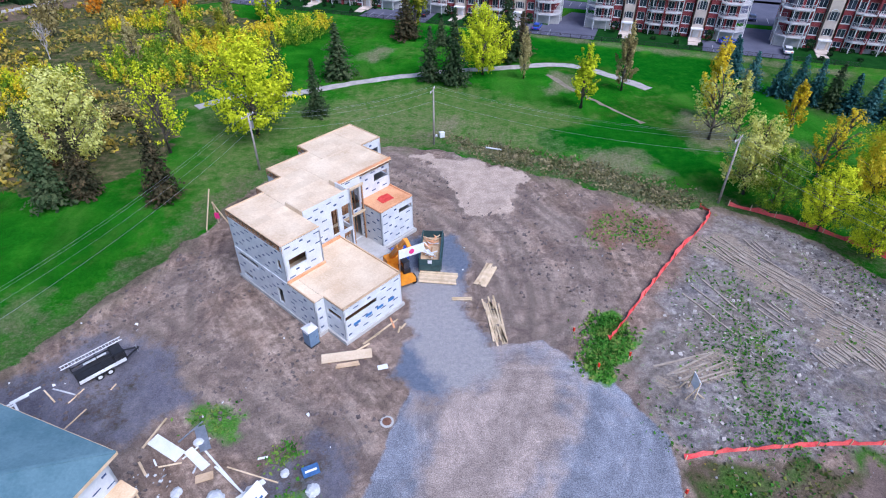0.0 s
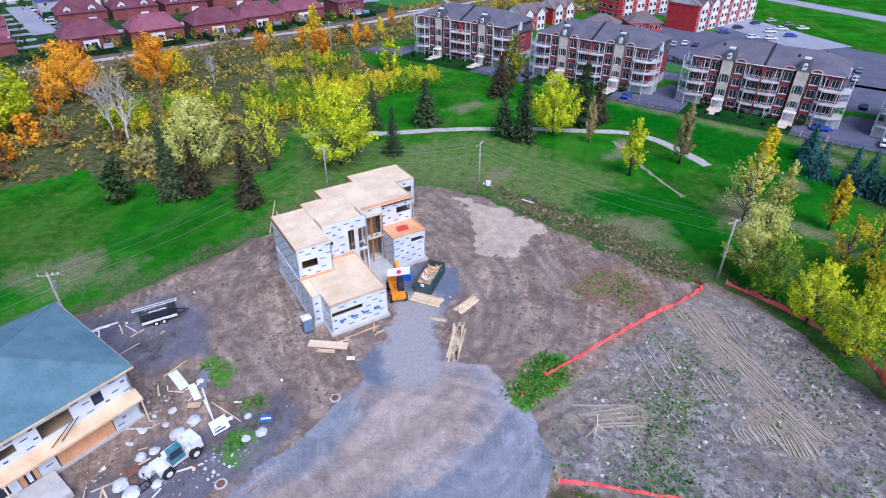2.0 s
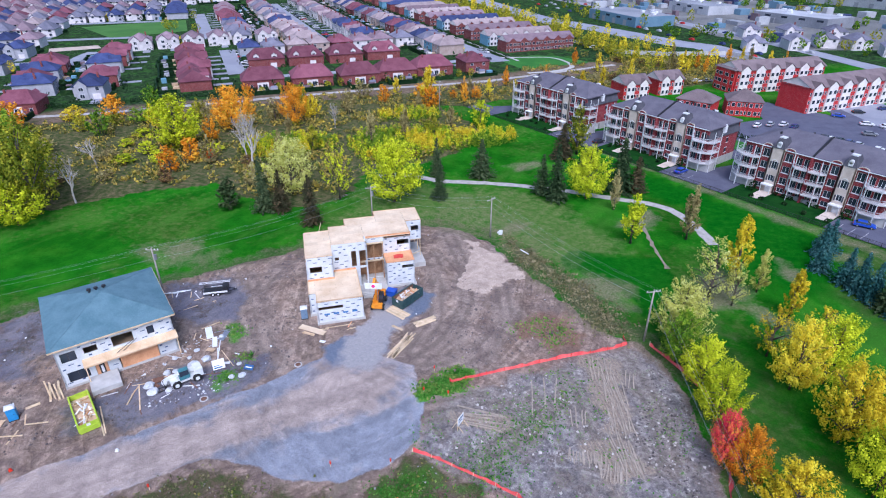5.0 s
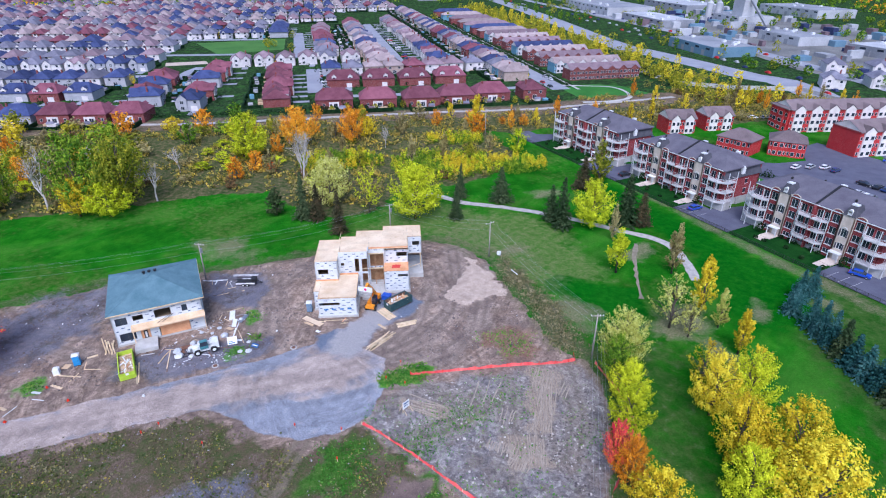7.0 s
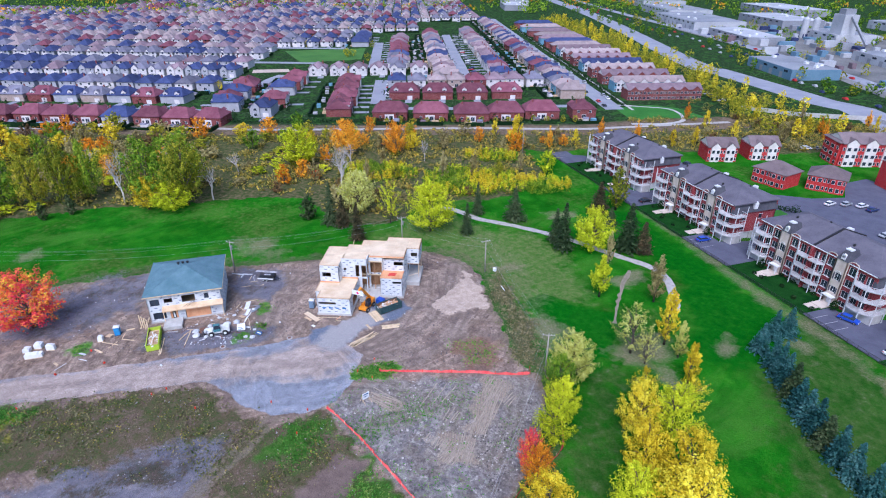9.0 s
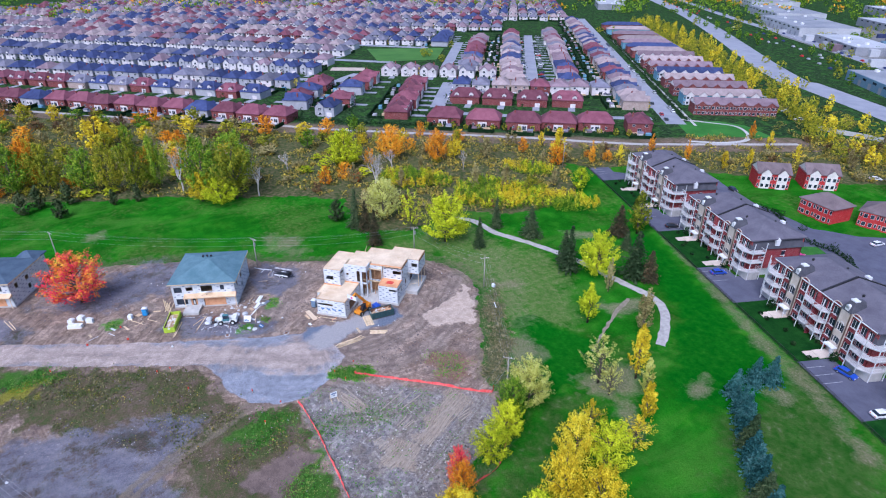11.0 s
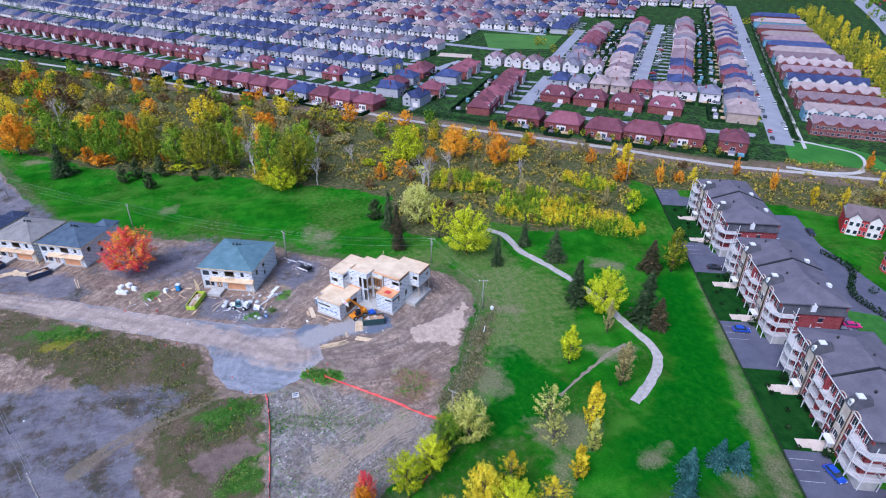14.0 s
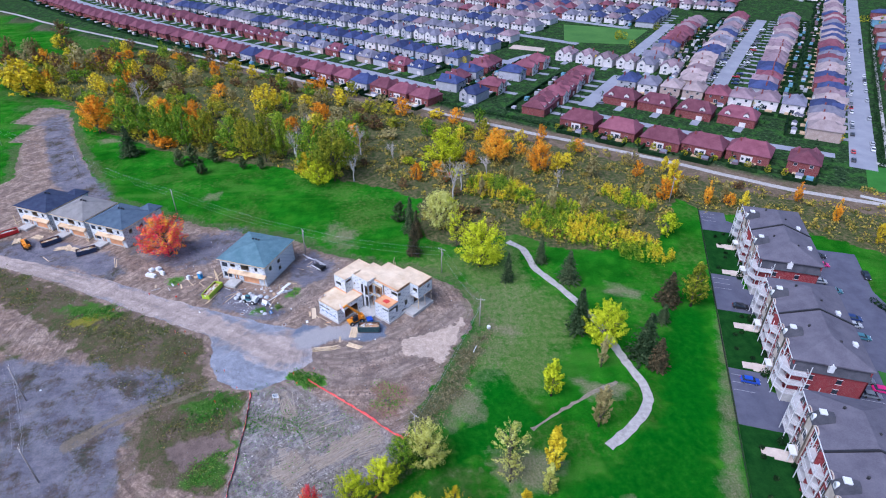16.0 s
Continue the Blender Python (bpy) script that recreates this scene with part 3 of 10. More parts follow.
    col = n.mix(edge("rail"), col, tones(n.math("ADD", n.math("MULTIPLY", mid, 0.5), n.math("MULTIPLY", big, 0.5)), (0.07, 0.09, 0.035, 1), (0.17, 0.125, 0.09, 1), (0.25, 0.20, 0.15, 1)))
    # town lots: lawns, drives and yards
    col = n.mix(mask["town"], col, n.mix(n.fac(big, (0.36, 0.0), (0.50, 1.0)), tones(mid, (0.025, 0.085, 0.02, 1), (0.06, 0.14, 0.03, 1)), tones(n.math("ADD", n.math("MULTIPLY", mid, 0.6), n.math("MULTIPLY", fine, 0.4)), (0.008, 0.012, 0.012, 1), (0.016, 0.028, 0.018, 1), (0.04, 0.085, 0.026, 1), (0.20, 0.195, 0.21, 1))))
    def arcs(across, along, fine_scale, stretch):
        """Long thin streaks that follow the way machines drive."""
        v = n.node("ShaderNodeCombineXYZ", X=n.math("MULTIPLY", mask[across], 100 * fine_scale), Y=n.math("MULTIPLY", mask[along], 100 * stretch), Z=0.0)
        return n.node("ShaderNodeTexNoise", Vector=v.outputs[0], Scale=1.0, Detail=5.0, Roughness=0.66, Distortion=0.9).outputs[0]
    # turned earth of the building site
    soil = n.math("ADD", n.math("ADD", n.math("MULTIPLY", mid, 0.30), n.math("MULTIPLY", fine, 0.35)), n.math("MULTIPLY", mask["streak_site"], 0.35))
    earth = tones(soil, (0.112, 0.079, 0.061, 1), (0.262, 0.190, 0.150, 1), (0.51, 0.395, 0.315, 1))
    earth = n.mix(n.fac(big, (0.42, 0.0), (0.62, 0.6)), earth, tones(fine, (0.27, 0.205, 0.165, 1), (0.50, 0.40, 0.33, 1)))
    earth = n.mix(1.0, earth, n.ramp(mask["streak_site"], (0.28, 0.88), (0.5, 1.0), (0.72, 1.1)), "MULTIPLY")
    earth = n.mix(1.0, earth, n.ramp(arcs("site_across", "site_along", 0.9, 0.09), (0.36, 0.74), (0.50, 1.0), (0.64, 1.26)), "MULTIPLY")
    # lumps, scrapes and damp places
    earth = n.mix(1.0, earth, n.ramp(n.noise(0.7, 6, 0.66, warp=0.7), (0.36, 0.66), (0.50, 1.0), (0.62, 1.26)), "MULTIPLY")
    earth = n.mix(n.math("MULTIPLY", edge("lanes", 0.2, 0.9), 0.5), earth, tones(fine, (0.25, 0.205, 0.175, 1), (0.40, 0.335, 0.29, 1)))
    earth = n.mix(n.math("MULTIPLY", edge("tracks", 0.25, 0.8, 0.6), 0.6), earth, tones(fine, (0.13, 0.10, 0.085, 1), (0.20, 0.16, 0.14, 1)))
    earth = n.mix(n.fac(n.noise(0.22, 6, 0.7, warp=0.8), (0.48, 0.0), (0.58, 0.65)), earth, tones(fine, (0.112, 0.081, 0.072, 1), (0.205, 0.155, 0.138, 1)))
    col = n.mix(edge("site"), col, earth)
    # weedy shoulder along the site
    dry = tones(fine, (0.05, 0.075, 0.03, 1), (0.13, 0.12, 0.07, 1), (0.24, 0.20, 0.15, 1))
    col = n.mix(n.math("MULTIPLY", edge("shoulder", 0.3, 0.8), 0.85), col, dry)
    # grey lots with sparse weeds
    stone = tones(n.math("ADD", n.math("MULTIPLY", mid, 0.55), n.math("MULTIPLY", fine, 0.45)), (0.085, 0.078, 0.082, 1), (0.175, 0.160, 0.165, 1), (0.27, 0.248, 0.24, 1), (0.46, 0.425, 0.40, 1))
    stone = n.mix(1.0, stone, n.ramp(big, (0.36, 0.84), (0.62, 1.2)), "MULTIPLY")
    stone = n.mix(n.fac(n.noise(0.3, 7, 0.75, warp=0.7), (0.48, 0.0), (0.60, 0.7)), stone, tones(fine, (0.13, 0.105, 0.09, 1), (0.27, 0.22, 0.19, 1)))
    stone = n.mix(n.fac(n.noise(0.42, 6, 0.72, warp=1.0), (0.55, 0.0), (0.63, 0.75)), stone, tones(fine, (0.34, 0.315, 0.295, 1), (0.56, 0.52, 0.49, 1)))
    stone = n.mix(n.math("MULTIPLY", edge("lanes", 0.2, 0.9), 0.5), stone, tones(fine, (0.22, 0.185, 0.155, 1), (0.40, 0.345, 0.295, 1)))
    stone = n.mix(n.math("MULTIPLY", edge("tracks", 0.25, 0.8, 0.6), 0.6), stone, tones(fine, (0.12, 0.10, 0.088, 1), (0.2, 0.17, 0.15, 1)))
    stone = n.mix(1.0, stone, n.ramp(n.noise(1.1, 7, 0.72, warp=0.5), (0.38, 0.74), (0.62, 1.28)), "MULTIPLY")
    col = n.mix(edge("lot", 0.3, 0.7), col, stone)
    tuft = n.math("ADD", n.math("MULTIPLY", fine, 0.55), n.math("MULTIPLY", n.noise(0.35, 6, 0.7, warp=0.5), 0.45))
    weed = tones(tuft, (0.022, 0.060, 0.012, 1), (0.055, 0.095, 0.024, 1), (0.092, 0.088, 0.042, 1), (0.14, 0.098, 0.072, 1), (0.26, 0.225, 0.195, 1))
    weed = n.mix(n.fac(n.noise(0.13, 5, 0.65), (0.50, 0.0), (0.60, 0.75)), weed, tones(fine, (0.085, 0.062, 0.042, 1), (0.155, 0.11, 0.085, 1), (0.25, 0.20, 0.17, 1)))
    col = n.mix(n.math("MULTIPLY", mask["lot"], n.fac(n.math("ADD", n.math("MULTIPLY", fine, 0.6), n.math("MULTIPLY", mid, 0.4)), (0.56, 0.0), (0.62, 0.9))), col, tones(grain, (0.06, 0.17, 0.03, 1), (0.13, 0.27, 0.06, 1)))
    col = n.mix(n.fac(n.math("ADD", mask["weeds"], n.math("MULTIPLY", n.math("SUBTRACT", big, 0.5), 1.6)), (0.38, 0.0), (0.62, 0.95)), col, weed)
    col = n.mix(n.math("MULTIPLY", edge("grey", 0.35, 0.75, 1.4), 0.9), col, tones(n.math("ADD", n.math("MULTIPLY", big, 0.5), n.math("MULTIPLY", fine, 0.5)), (0.095, 0.096, 0.130, 1), (0.150, 0.150, 0.192, 1), (0.195, 0.190, 0.225, 1), (0.31, 0.285, 0.285, 1)))
    col = n.mix(n.math("MULTIPLY", mask["grey"], n.fac(n.math("ADD", n.math("MULTIPLY", n.noise(0.09, 5, 0.7), 0.65), n.math("MULTIPLY", fine, 0.35)), (0.50, 0.0), (0.58, 0.85))), col, n.mix(1.0, weed, (0.62, 0.6, 0.6, 1), "MULTIPLY"))
    col = n.mix(mask["grey"], col, n.mix(1.0, col, n.ramp(n.noise(0.5, 7, 0.75, stretch=(1.0, 0.5, 1.0)), (0.36, 0.80), (0.64, 1.22)), "MULTIPLY"))
    col = n.mix(n.math("MULTIPLY", edge("bright", 0.25, 0.85, 1.3), 0.8), col, tones(n.math("ADD", n.math("MULTIPLY", fine, 0.5), n.math("MULTIPLY", mid, 0.5)), (0.018, 0.075, 0.008, 1), (0.045, 0.16, 0.014, 1), (0.13, 0.20, 0.05, 1)))
    col = n.mix(n.math("MULTIPLY", edge("golden", 0.3, 0.9, 1.4), 0.7), col, tones(fine, (0.12, 0.12, 0.012, 1), (0.36, 0.34, 0.03, 1)))
    col = n.mix(n.math("MULTIPLY", edge("ruts", 0.3, 0.8), 0.75), col, tones(fine, (0.15, 0.12, 0.088, 1), (0.27, 0.225, 0.17, 1)))
    col = n.mix(edge("pit", 0.3, 0.7), col, tones(mid, (0.14, 0.105, 0.09, 1), (0.23, 0.17, 0.15, 1)))
    col = n.mix(n.math("MULTIPLY", edge("rust", 0.3, 0.8), 0.75), col, tones(fine, (0.06, 0.10, 0.03, 1), (0.24, 0.13, 0.09, 1), (0.33, 0.20, 0.16, 1)))
    col = n.mix(edge("sand", 0.35, 0.65), col, tones(mid, (0.40, 0.31, 0.25, 1), (0.60, 0.485, 0.40, 1)))
    # road base: crushed stone, browner where it is driven on
    wheel = n.math("ADD", n.math("MULTIPLY", mask["road_mid"], 0.55), n.math("ADD", n.math("MULTIPLY", mask["streak_road"], 0.45), n.math("MULTIPLY", n.math("SUBTRACT", mid, 0.5), 0.5)))
    base = n.mix(n.fac(wheel, (0.28, 0.0), (0.66, 1.0)), tones(grain, (0.20, 0.22, 0.275, 1), (0.275, 0.292, 0.345, 1), (0.36, 0.372, 0.41, 1)), tones(grain, (0.31, 0.248, 0.218, 1), (0.395, 0.322, 0.287, 1), (0.485, 0.405, 0.365, 1)))
    base = n.mix(1.0, base, n.ramp(mask["streak_road"], (0.28, 0.84), (0.5, 1.0), (0.72, 1.16)), "MULTIPLY")
    base = n.mix(1.0, base, n.ramp(n.noise(0.35, 8, 0.75, warp=0.9), (0.38, 0.88), (0.62, 1.1)), "MULTIPLY")
    base = n.mix(1.0, base, n.ramp(arcs("turn_across", "turn_along", 0.8, 0.30), (0.34, 0.86), (0.50, 1.0), (0.66, 1.14)), "MULTIPLY")
    base = n.mix(1.0, base, n.ramp(fine, (0.36, 0.84), (0.64, 1.15)), "MULTIPLY")
    col = n.mix(edge("road", 0.38, 0.62, 0.7), col, base)
    col = n.mix(edge("drive", 0.30, 0.75, 1.3), col, n.mix(n.fac(n.math("ADD", mask["drive_mid"], n.math("MULTIPLY", n.math("SUBTRACT", mid, 0.5), 1.1)), (0.25, 0.0), (0.8, 1.0)), tones(fine, (0.11, 0.135, 0.20, 1), (0.21, 0.24, 0.30, 1)), tones(fine, (0.28, 0.275, 0.295, 1), (0.45, 0.425, 0.415, 1))))
    col = n.mix(edge("green", 0.35, 0.65), col, tones(fine, (0.04, 0.17, 0.016, 1), (0.09, 0.28, 0.03, 1), (0.20, 0.22, 0.10, 1)))
    # raked stripes of straw and lath
    st = n.node("ShaderNodeTexWave", Vector=n.where(), Scale=0.9, Distortion=5.0, Detail=3.0)
    st.bands_direction = "DIAGONAL"
    col = n.mix(n.math("MULTIPLY", edge("straw", 0.4, 0.7), n.fac(st.outputs[1], (0.45, 0.5), (0.75, 1.0))), col, tones(fine, (0.26, 0.205, 0.16, 1), (0.44, 0.36, 0.28, 1)))
    col = n.mix(1.0, col, n.ramp(grain, (0.3, 0.58), (0.7, 1.38)), "MULTIPLY")
    n.bump(n.math("ADD", fine, n.math("MULTIPLY", grain, 0.5)), 0.8, 0.25)
    return n.done(col)


ground = new("ground", me)
me.materials.append(ground_material())
tagged(ground, "flat ground with mown green grass, turned brown earth and crushed stone", "ground", kind="structure")


def ground_z(x, y):
    i, j = np.searchsorted(gx, x) - 1, np.searchsorted(gy, y) - 1
    u, v = (x - gx[i]) / (gx[i + 1] - gx[i]), (y - gy[j]) / (gy[j + 1] - gy[j])
    return float((GZ[j, i] * (1 - u) + GZ[j, i + 1] * u) * (1 - v) + (GZ[j + 1, i] * (1 - u) + GZ[j + 1, i + 1] * u) * v)


def ribbon(name, pts, width, mat, label, lift=0.03, thick=0.12, step=1.5, wobble=0.0, category="path"):
    """A band of paving along a plan line, with edges that go into the ground."""
    b = Build()
    line = smooth_line(pts, step)
    rows = []
    for k, p in enumerate(line):
        d = (line[min(k + 1, len(line) - 1)] - line[max(k - 1, 0)]).normalized()
        s = Vector((-d.y, d.x))
        w = (width(k / (len(line) - 1)) if callable(width) else width) / 2
        row = []
        for o, dz in ((-w, -thick), (-w * 0.97, lift), (0, lift + 0.03), (w * 0.97, lift), (w, -thick)):
            q = p + s * (o + (wobble * (rnd.random() - 0.5) if abs(o) > 0.1 else 0))
            row.append((q.x, q.y, max(ground_z(q.x, q.y), ground_z(p.x, p.y)) + dz))
        rows.append(row)
    for r0, r1 in zip(rows, rows[1:]):
        for j in range(4):
            b.poly([r0[j], r0[j + 1], r1[j + 1], r1[j]][::-1])
    return piece(name, b, mat, label, category, kind="structure", smooth=True)


ribbon("golf_path", [(-46, 101), (-41, 105), (-34, 106.5), (-29, 107), (-24, 109.5), (-13.4, 115), (-4, 118.5), (4, 121), (9.5, 121.5), (17, 122.8), (24, 124.2), (28, 123.6), (32, 121), (37, 115.5), (41, 110)], 2.4, M["gravel"], "pale gravel golf cart path curving through grass", wobble=0.4)
ribbon("railway_path", RAIL, 3.2, M["gravel"], "straight grey stone-dust rail trail beside the woods", step=6, wobble=0.3)
ribbon("track", [(22, 118), (26, 109.5), (31.6, 100), (35.3, 94)], 1.0, M["track"], "narrow worn stony track across the grass", lift=0.02, wobble=0.7)
# ---- building materials ----
M["wrap"] = surface("white_house_wrap", (0.55, 0.58, 0.61, 1), (0.73, 0.75, 0.76, 1), 0.5, 6, 0.6, bump=0.15)
M["print"] = surface("navy_print", (0.03, 0.05, 0.13, 1), (0.07, 0.12, 0.26, 1), 3, 12, 0.6, bump=0)
M["wrap_blue"] = surface("blue_print", (0.03, 0.13, 0.36, 1), (0.07, 0.22, 0.48, 1), 3, 12, 0.6, bump=0)
M["osb"] = surface("strand_board", (0.50, 0.34, 0.20, 1), (0.72, 0.54, 0.36, 1), 0.5, 9, 0.85, vary=0.10)
M["osb_pale"] = surface("pale_roof_sheathing", (0.60, 0.44, 0.285, 1), (0.81, 0.67, 0.49, 1), 0.22, 5, 0.85, vary=0.05)
M["osb_orange"] = surface("orange_sheathing", (0.60, 0.27, 0.12, 1), (0.80, 0.45, 0.25, 1), 0.6, 7, 0.85, vary=0.08)
M["lumber"] = surface("pine_lumber", (0.52, 0.38, 0.22, 1), (0.78, 0.63, 0.44, 1), 1.2, 16, 0.8, vary=0.16)
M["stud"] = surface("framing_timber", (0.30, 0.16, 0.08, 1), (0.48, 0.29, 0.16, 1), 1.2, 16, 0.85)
M["shingle_teal"] = surface("teal_shingles", (0.080, 0.160, 0.200, 1), (0.135, 0.232, 0.275, 1), 0.45, 5, 0.9, bump=0.6)
M["shingle_slate"] = surface("slate_blue_shingles", (0.055, 0.085, 0.13, 1), (0.10, 0.145, 0.20, 1), 0.45, 5, 0.9, bump=0.6)
M["shingle_grey"] = surface("grey_shingles", (0.20, 0.19, 0.185, 1), (0.29, 0.275, 0.265, 1), 0.45, 5, 0.9, bump=0.6)
M["shingle_navy"] = surface("navy_shingles", (0.022, 0.032, 0.07, 1), (0.05, 0.065, 0.12, 1), 0.45, 5, 0.9, bump=0.6)
M["black"] = surface("black_metal", (0.012, 0.012, 0.014, 1), (0.03, 0.03, 0.035, 1), 2, 12, 0.5, spec=0.5)
M["white_metal"] = surface("white_metal", (0.66, 0.67, 0.69, 1), (0.8, 0.8, 0.82, 1), 2, 12, 0.45, spec=0.5)
# near-black that paints the shade of unlit rooms into the surface
M["dark"] = surface("interior_shade", (0.02, 0.016, 0.014, 1), (0.05, 0.04, 0.035, 1), 1, 8, 0.9)


def glass_material():
    n = Nodes("window_glass", 0.08, 0, 0.6)
    n.p.inputs["IOR"].default_value = 1.45
    return n.done(n.ramp(n.noise(0.25, 2), (0.3, (0.012, 0.018, 0.03, 1)), (0.7, (0.05, 0.065, 0.09, 1))))


M["glass"] = glass_material()


def prints(a, b, z0, z1, holes, thick, seed):
    """Printed bars of the wrap on the outer face of a wall from a to b."""
    r = random.Random(seed)
    o = Build()
    a, b = Vector((*a, 0)), Vector((*b, 0))
    d = (b - a).normalized()
    nrm = Vector((d.y, -d.x, 0))
    ln = (b - a).length
    z, row = z0 + 0.45, 0
    while z < z1 - 0.25:
        u = 0.35 + (0.9 if row % 2 else 0)
        while u < ln - 0.75:
            w = 0.42 if r.random() < 0.4 else 0.7
            if not any(h[0] - 0.1 < u + w and u < h[1] + 0.1 and h[2] - 0.2 < z < h[3] + 0.2 for h in holes):
                hgt = 0.14 if w > 0.5 else 0.22
                p = a + d * u + nrm * 0.004
                q = p + d * w
                o.poly([(p.x, p.y, z), (q.x, q.y, z), (q.x, q.y, z + hgt), (p.x, p.y, z + hgt)])
            u += 1.75 + 0.2 * r.random()
        z += 0.62
        row += 1
    return o


def wrapped_wall(parent, a, b, z0, z1, holes=(), thick=0.2, name="wall", seed=0, mat=None):
    ob = part(name, Build().wall(a, b, z0, z1, thick, holes), mat or M["wrap"], parent)
    pr = prints(a, b, z0, z1, holes, thick, seed)
    if pr.f and mat is None:
        tagged(part("print_pattern", pr, M["print"], ob, "navy printed bars on white wrap"), kind="stuff")
    return ob


def deck(parent, x0, y0, x1, y1, z, mat, shift=0.0, name="roof_panel"):
    """Sheets of 1.22 x 2.44 m with open joints, laid in half bond; whole sheets share one mesh."""
    W, L, g, t = 1.22, 2.44, 0.008, 0.03
    cache = {}
    # dark sheet added below the panels so no light leaks through the joints
    part("roof_underlay", Build().box((x0, y0, z - 0.07), (x1, y1, z - 0.004)), M["dark"], parent)
    y, row = y0, 0
    while y < y1 - 0.05:
        h = min(W, y1 - y)
        x = x0 - (L / 2 if (row + int(shift)) % 2 else 0)
        while x < x1 - 0.05:
            a, b = max(x, x0), min(x + L, x1)
            if b - a > 0.08:
                key = (round(b - a, 2), round(h, 2))
                if key not in cache:
                    cache[key] = Build().box((0, 0, 0), (b - a - g, h - g, t)).mesh(name, mat)
                ob = part(name, cache[key], None, parent)
                ob.location = (a, y, z)
            x += L
        y += W
        row += 1


def truss_band(parent, a, b, z0, z1, step=0.6):
    """Open web of roof joists seen on edge between the wall top and the deck."""
    o = Build()
    a, b = Vector((*a, 0)), Vector((*b, 0))
    d = (b - a)
    ln = d.length
    d.normalize()
    n = int(ln / step)
    for k in range(n + 1):
        p = a + d * (ln * k / n)
        o.beam((p.x, p.y, z0), (p.x, p.y, z1), 0.07)
        if k < n:
            q = a + d * (ln * (k + 1) / n)
            o.beam((p.x, p.y, z0 if k % 2 else z1), (q.x, q.y, z1 if k % 2 else z0), 0.05)
    for z in (z0 + 0.03, z1 - 0.03):
        o.beam((a.x, a.y, z), (b.x, b.y, z), 0.07)
    return part("roof_truss", o, M["stud"], parent, "open timber roof truss web")


# ---- the house being framed ----
def framed_house():
    H = thing("house_under_construction", "unfinished flat-roofed house in white wrap with bare plywood decks", "house", place(-9.8, 40.9, 48))
    low, top = 4.55, 9.25
    # footings
    part("foundation", Build().prism([(-0.2, -0.2), (8.1, -0.2), (8.1, 9.4), (13.4, 9.4), (13.4, 8.7), (19.2, 8.7), (19.2, 18), (13.2, 24), (7, 21.9), (3.6, 18.8), (-1.3, 17.7), (-1.3, 2.8), (-0.2, 2.8)], -0.6, 0.42), M["concrete"], H, "grey poured concrete footing")
    # garage block
    f1 = [(0.15, 4.4, 2.85, 3.5)]
    wrapped_wall(H, (0, 0), (7.9, 0), 0.42, low, f1, seed=1)
    part("lintel_band", Build().box((0.2, -0.03, 3.62), (7.7, -0.004, 3.9)), M["wrap"], H)
    wrapped_wall(H, (7.9, 0), (7.9, 9.6), 0.42, low, [(2.6, 7.6, 0.42, 3.3)], seed=2)
    wrapped_wall(H, (0, 3.0), (0, 0), 0.42, low, [(0.35, 2.6, 2.85, 3.5)], seed=3)
    wrapped_wall(H, (-1.2, 3.0), (-0.0, 3.0), 0.42, low, (), seed=4)
    wrapped_wall(H, (-1.2, 17.4), (-1.2, 3.0), 0.42, low, [(0.8, 2.6, 0.9, 1.5), (0.6, 4.6, 3.55, 4.2), (7.7, 8.7, 0.9, 3.0)], seed=5)
    deck(H, 0.0, 0.0, 7.9, 9.9, low, M["osb_pale"])
    deck(H, -1.2, 3.0, -0.02, 7.4, low, M["osb_pale"], 1)
    for a, b in (((0, 0.06), (7.9, 0.06)), ((7.84, 0), (7.84, 9.6)), ((0.06, 0), (0.06, 3.0)), ((-1.14, 3), (-1.14, 7.4))):
        part("parapet", Build().beam((*a, low + 0.14), (*b, low + 0.14), 0.12, 0.2), M["osb"], H)
    part("ledger", Build().box((-1.1, 7.2, low + 0.03), (3.7, 7.38, low + 0.33)), M["osb_orange"], H)
    part("ledger", Build().box((3.75, 9.62, low + 0.03), (7.8, 9.8, low + 0.35)), M["osb_orange"], H)
    # upper left wing
    wrapped_wall(H, (-1.1, 7.4), (3.7, 7.4), low, top, [(0.6, 2.75, 6.1, 7.3)], seed=6)
    wrapped_wall(H, (3.7, 7.4), (3.7, 10.0), low, top, [(0.3, 2.2, 7.9, 8.7)], seed=7)
    wrapped_wall(H, (-1.1, 17.4), (-1.1, 7.4), low, top - 0.75, [(8.6, 9.3, 5.9, 7.2)], seed=8)
    truss_band(H, (-1.05, 17.4), (-1.05, 7.4), top - 0.75, top)
    # back walls, stepped
    for k, (a, b) in enumerate((((3.7, 17.5), (-1.1, 17.5)), ((3.7, 18.9), (3.7, 17.5)), ((7.0, 18.9), (3.7, 18.9)), ((7.0, 21.8), (7.0, 18.9)), ((13.2, 21.8), (7.0, 21.8)), ((13.2, 24), (13.2, 21.8)), ((22.1, 24), (13.2, 24)))):
        zb = 5.0 if k == 6 else 0.42
        wrapped_wall(H, a, b, zb, top - 0.7, [(0.8, 2.0, 5.8, 7.4)] if k in (0, 4, 6) else (), seed=20 + k)
        truss_band(H, a, b, top - 0.7, top)
    # centre bay with the tall openings
    bay = [(3.5, 4.4, 4.95, 8.25), (5.0, 6.2, 4.9, 8.2), (5.0, 6.2, 0.6, 4.5), (0.5, 1.2, 6.6, 7.3)]
    wrapped_wall(H, (3.7, 10.0), (10.1, 10.0), low - 0.0, 9.85, bay, seed=9)
    wrapped_wall(H, (7.9, 10.02), (10.1, 10.02), 0.42, low, [(0.8, 2.0, 0.6, 4.5)], seed=10)
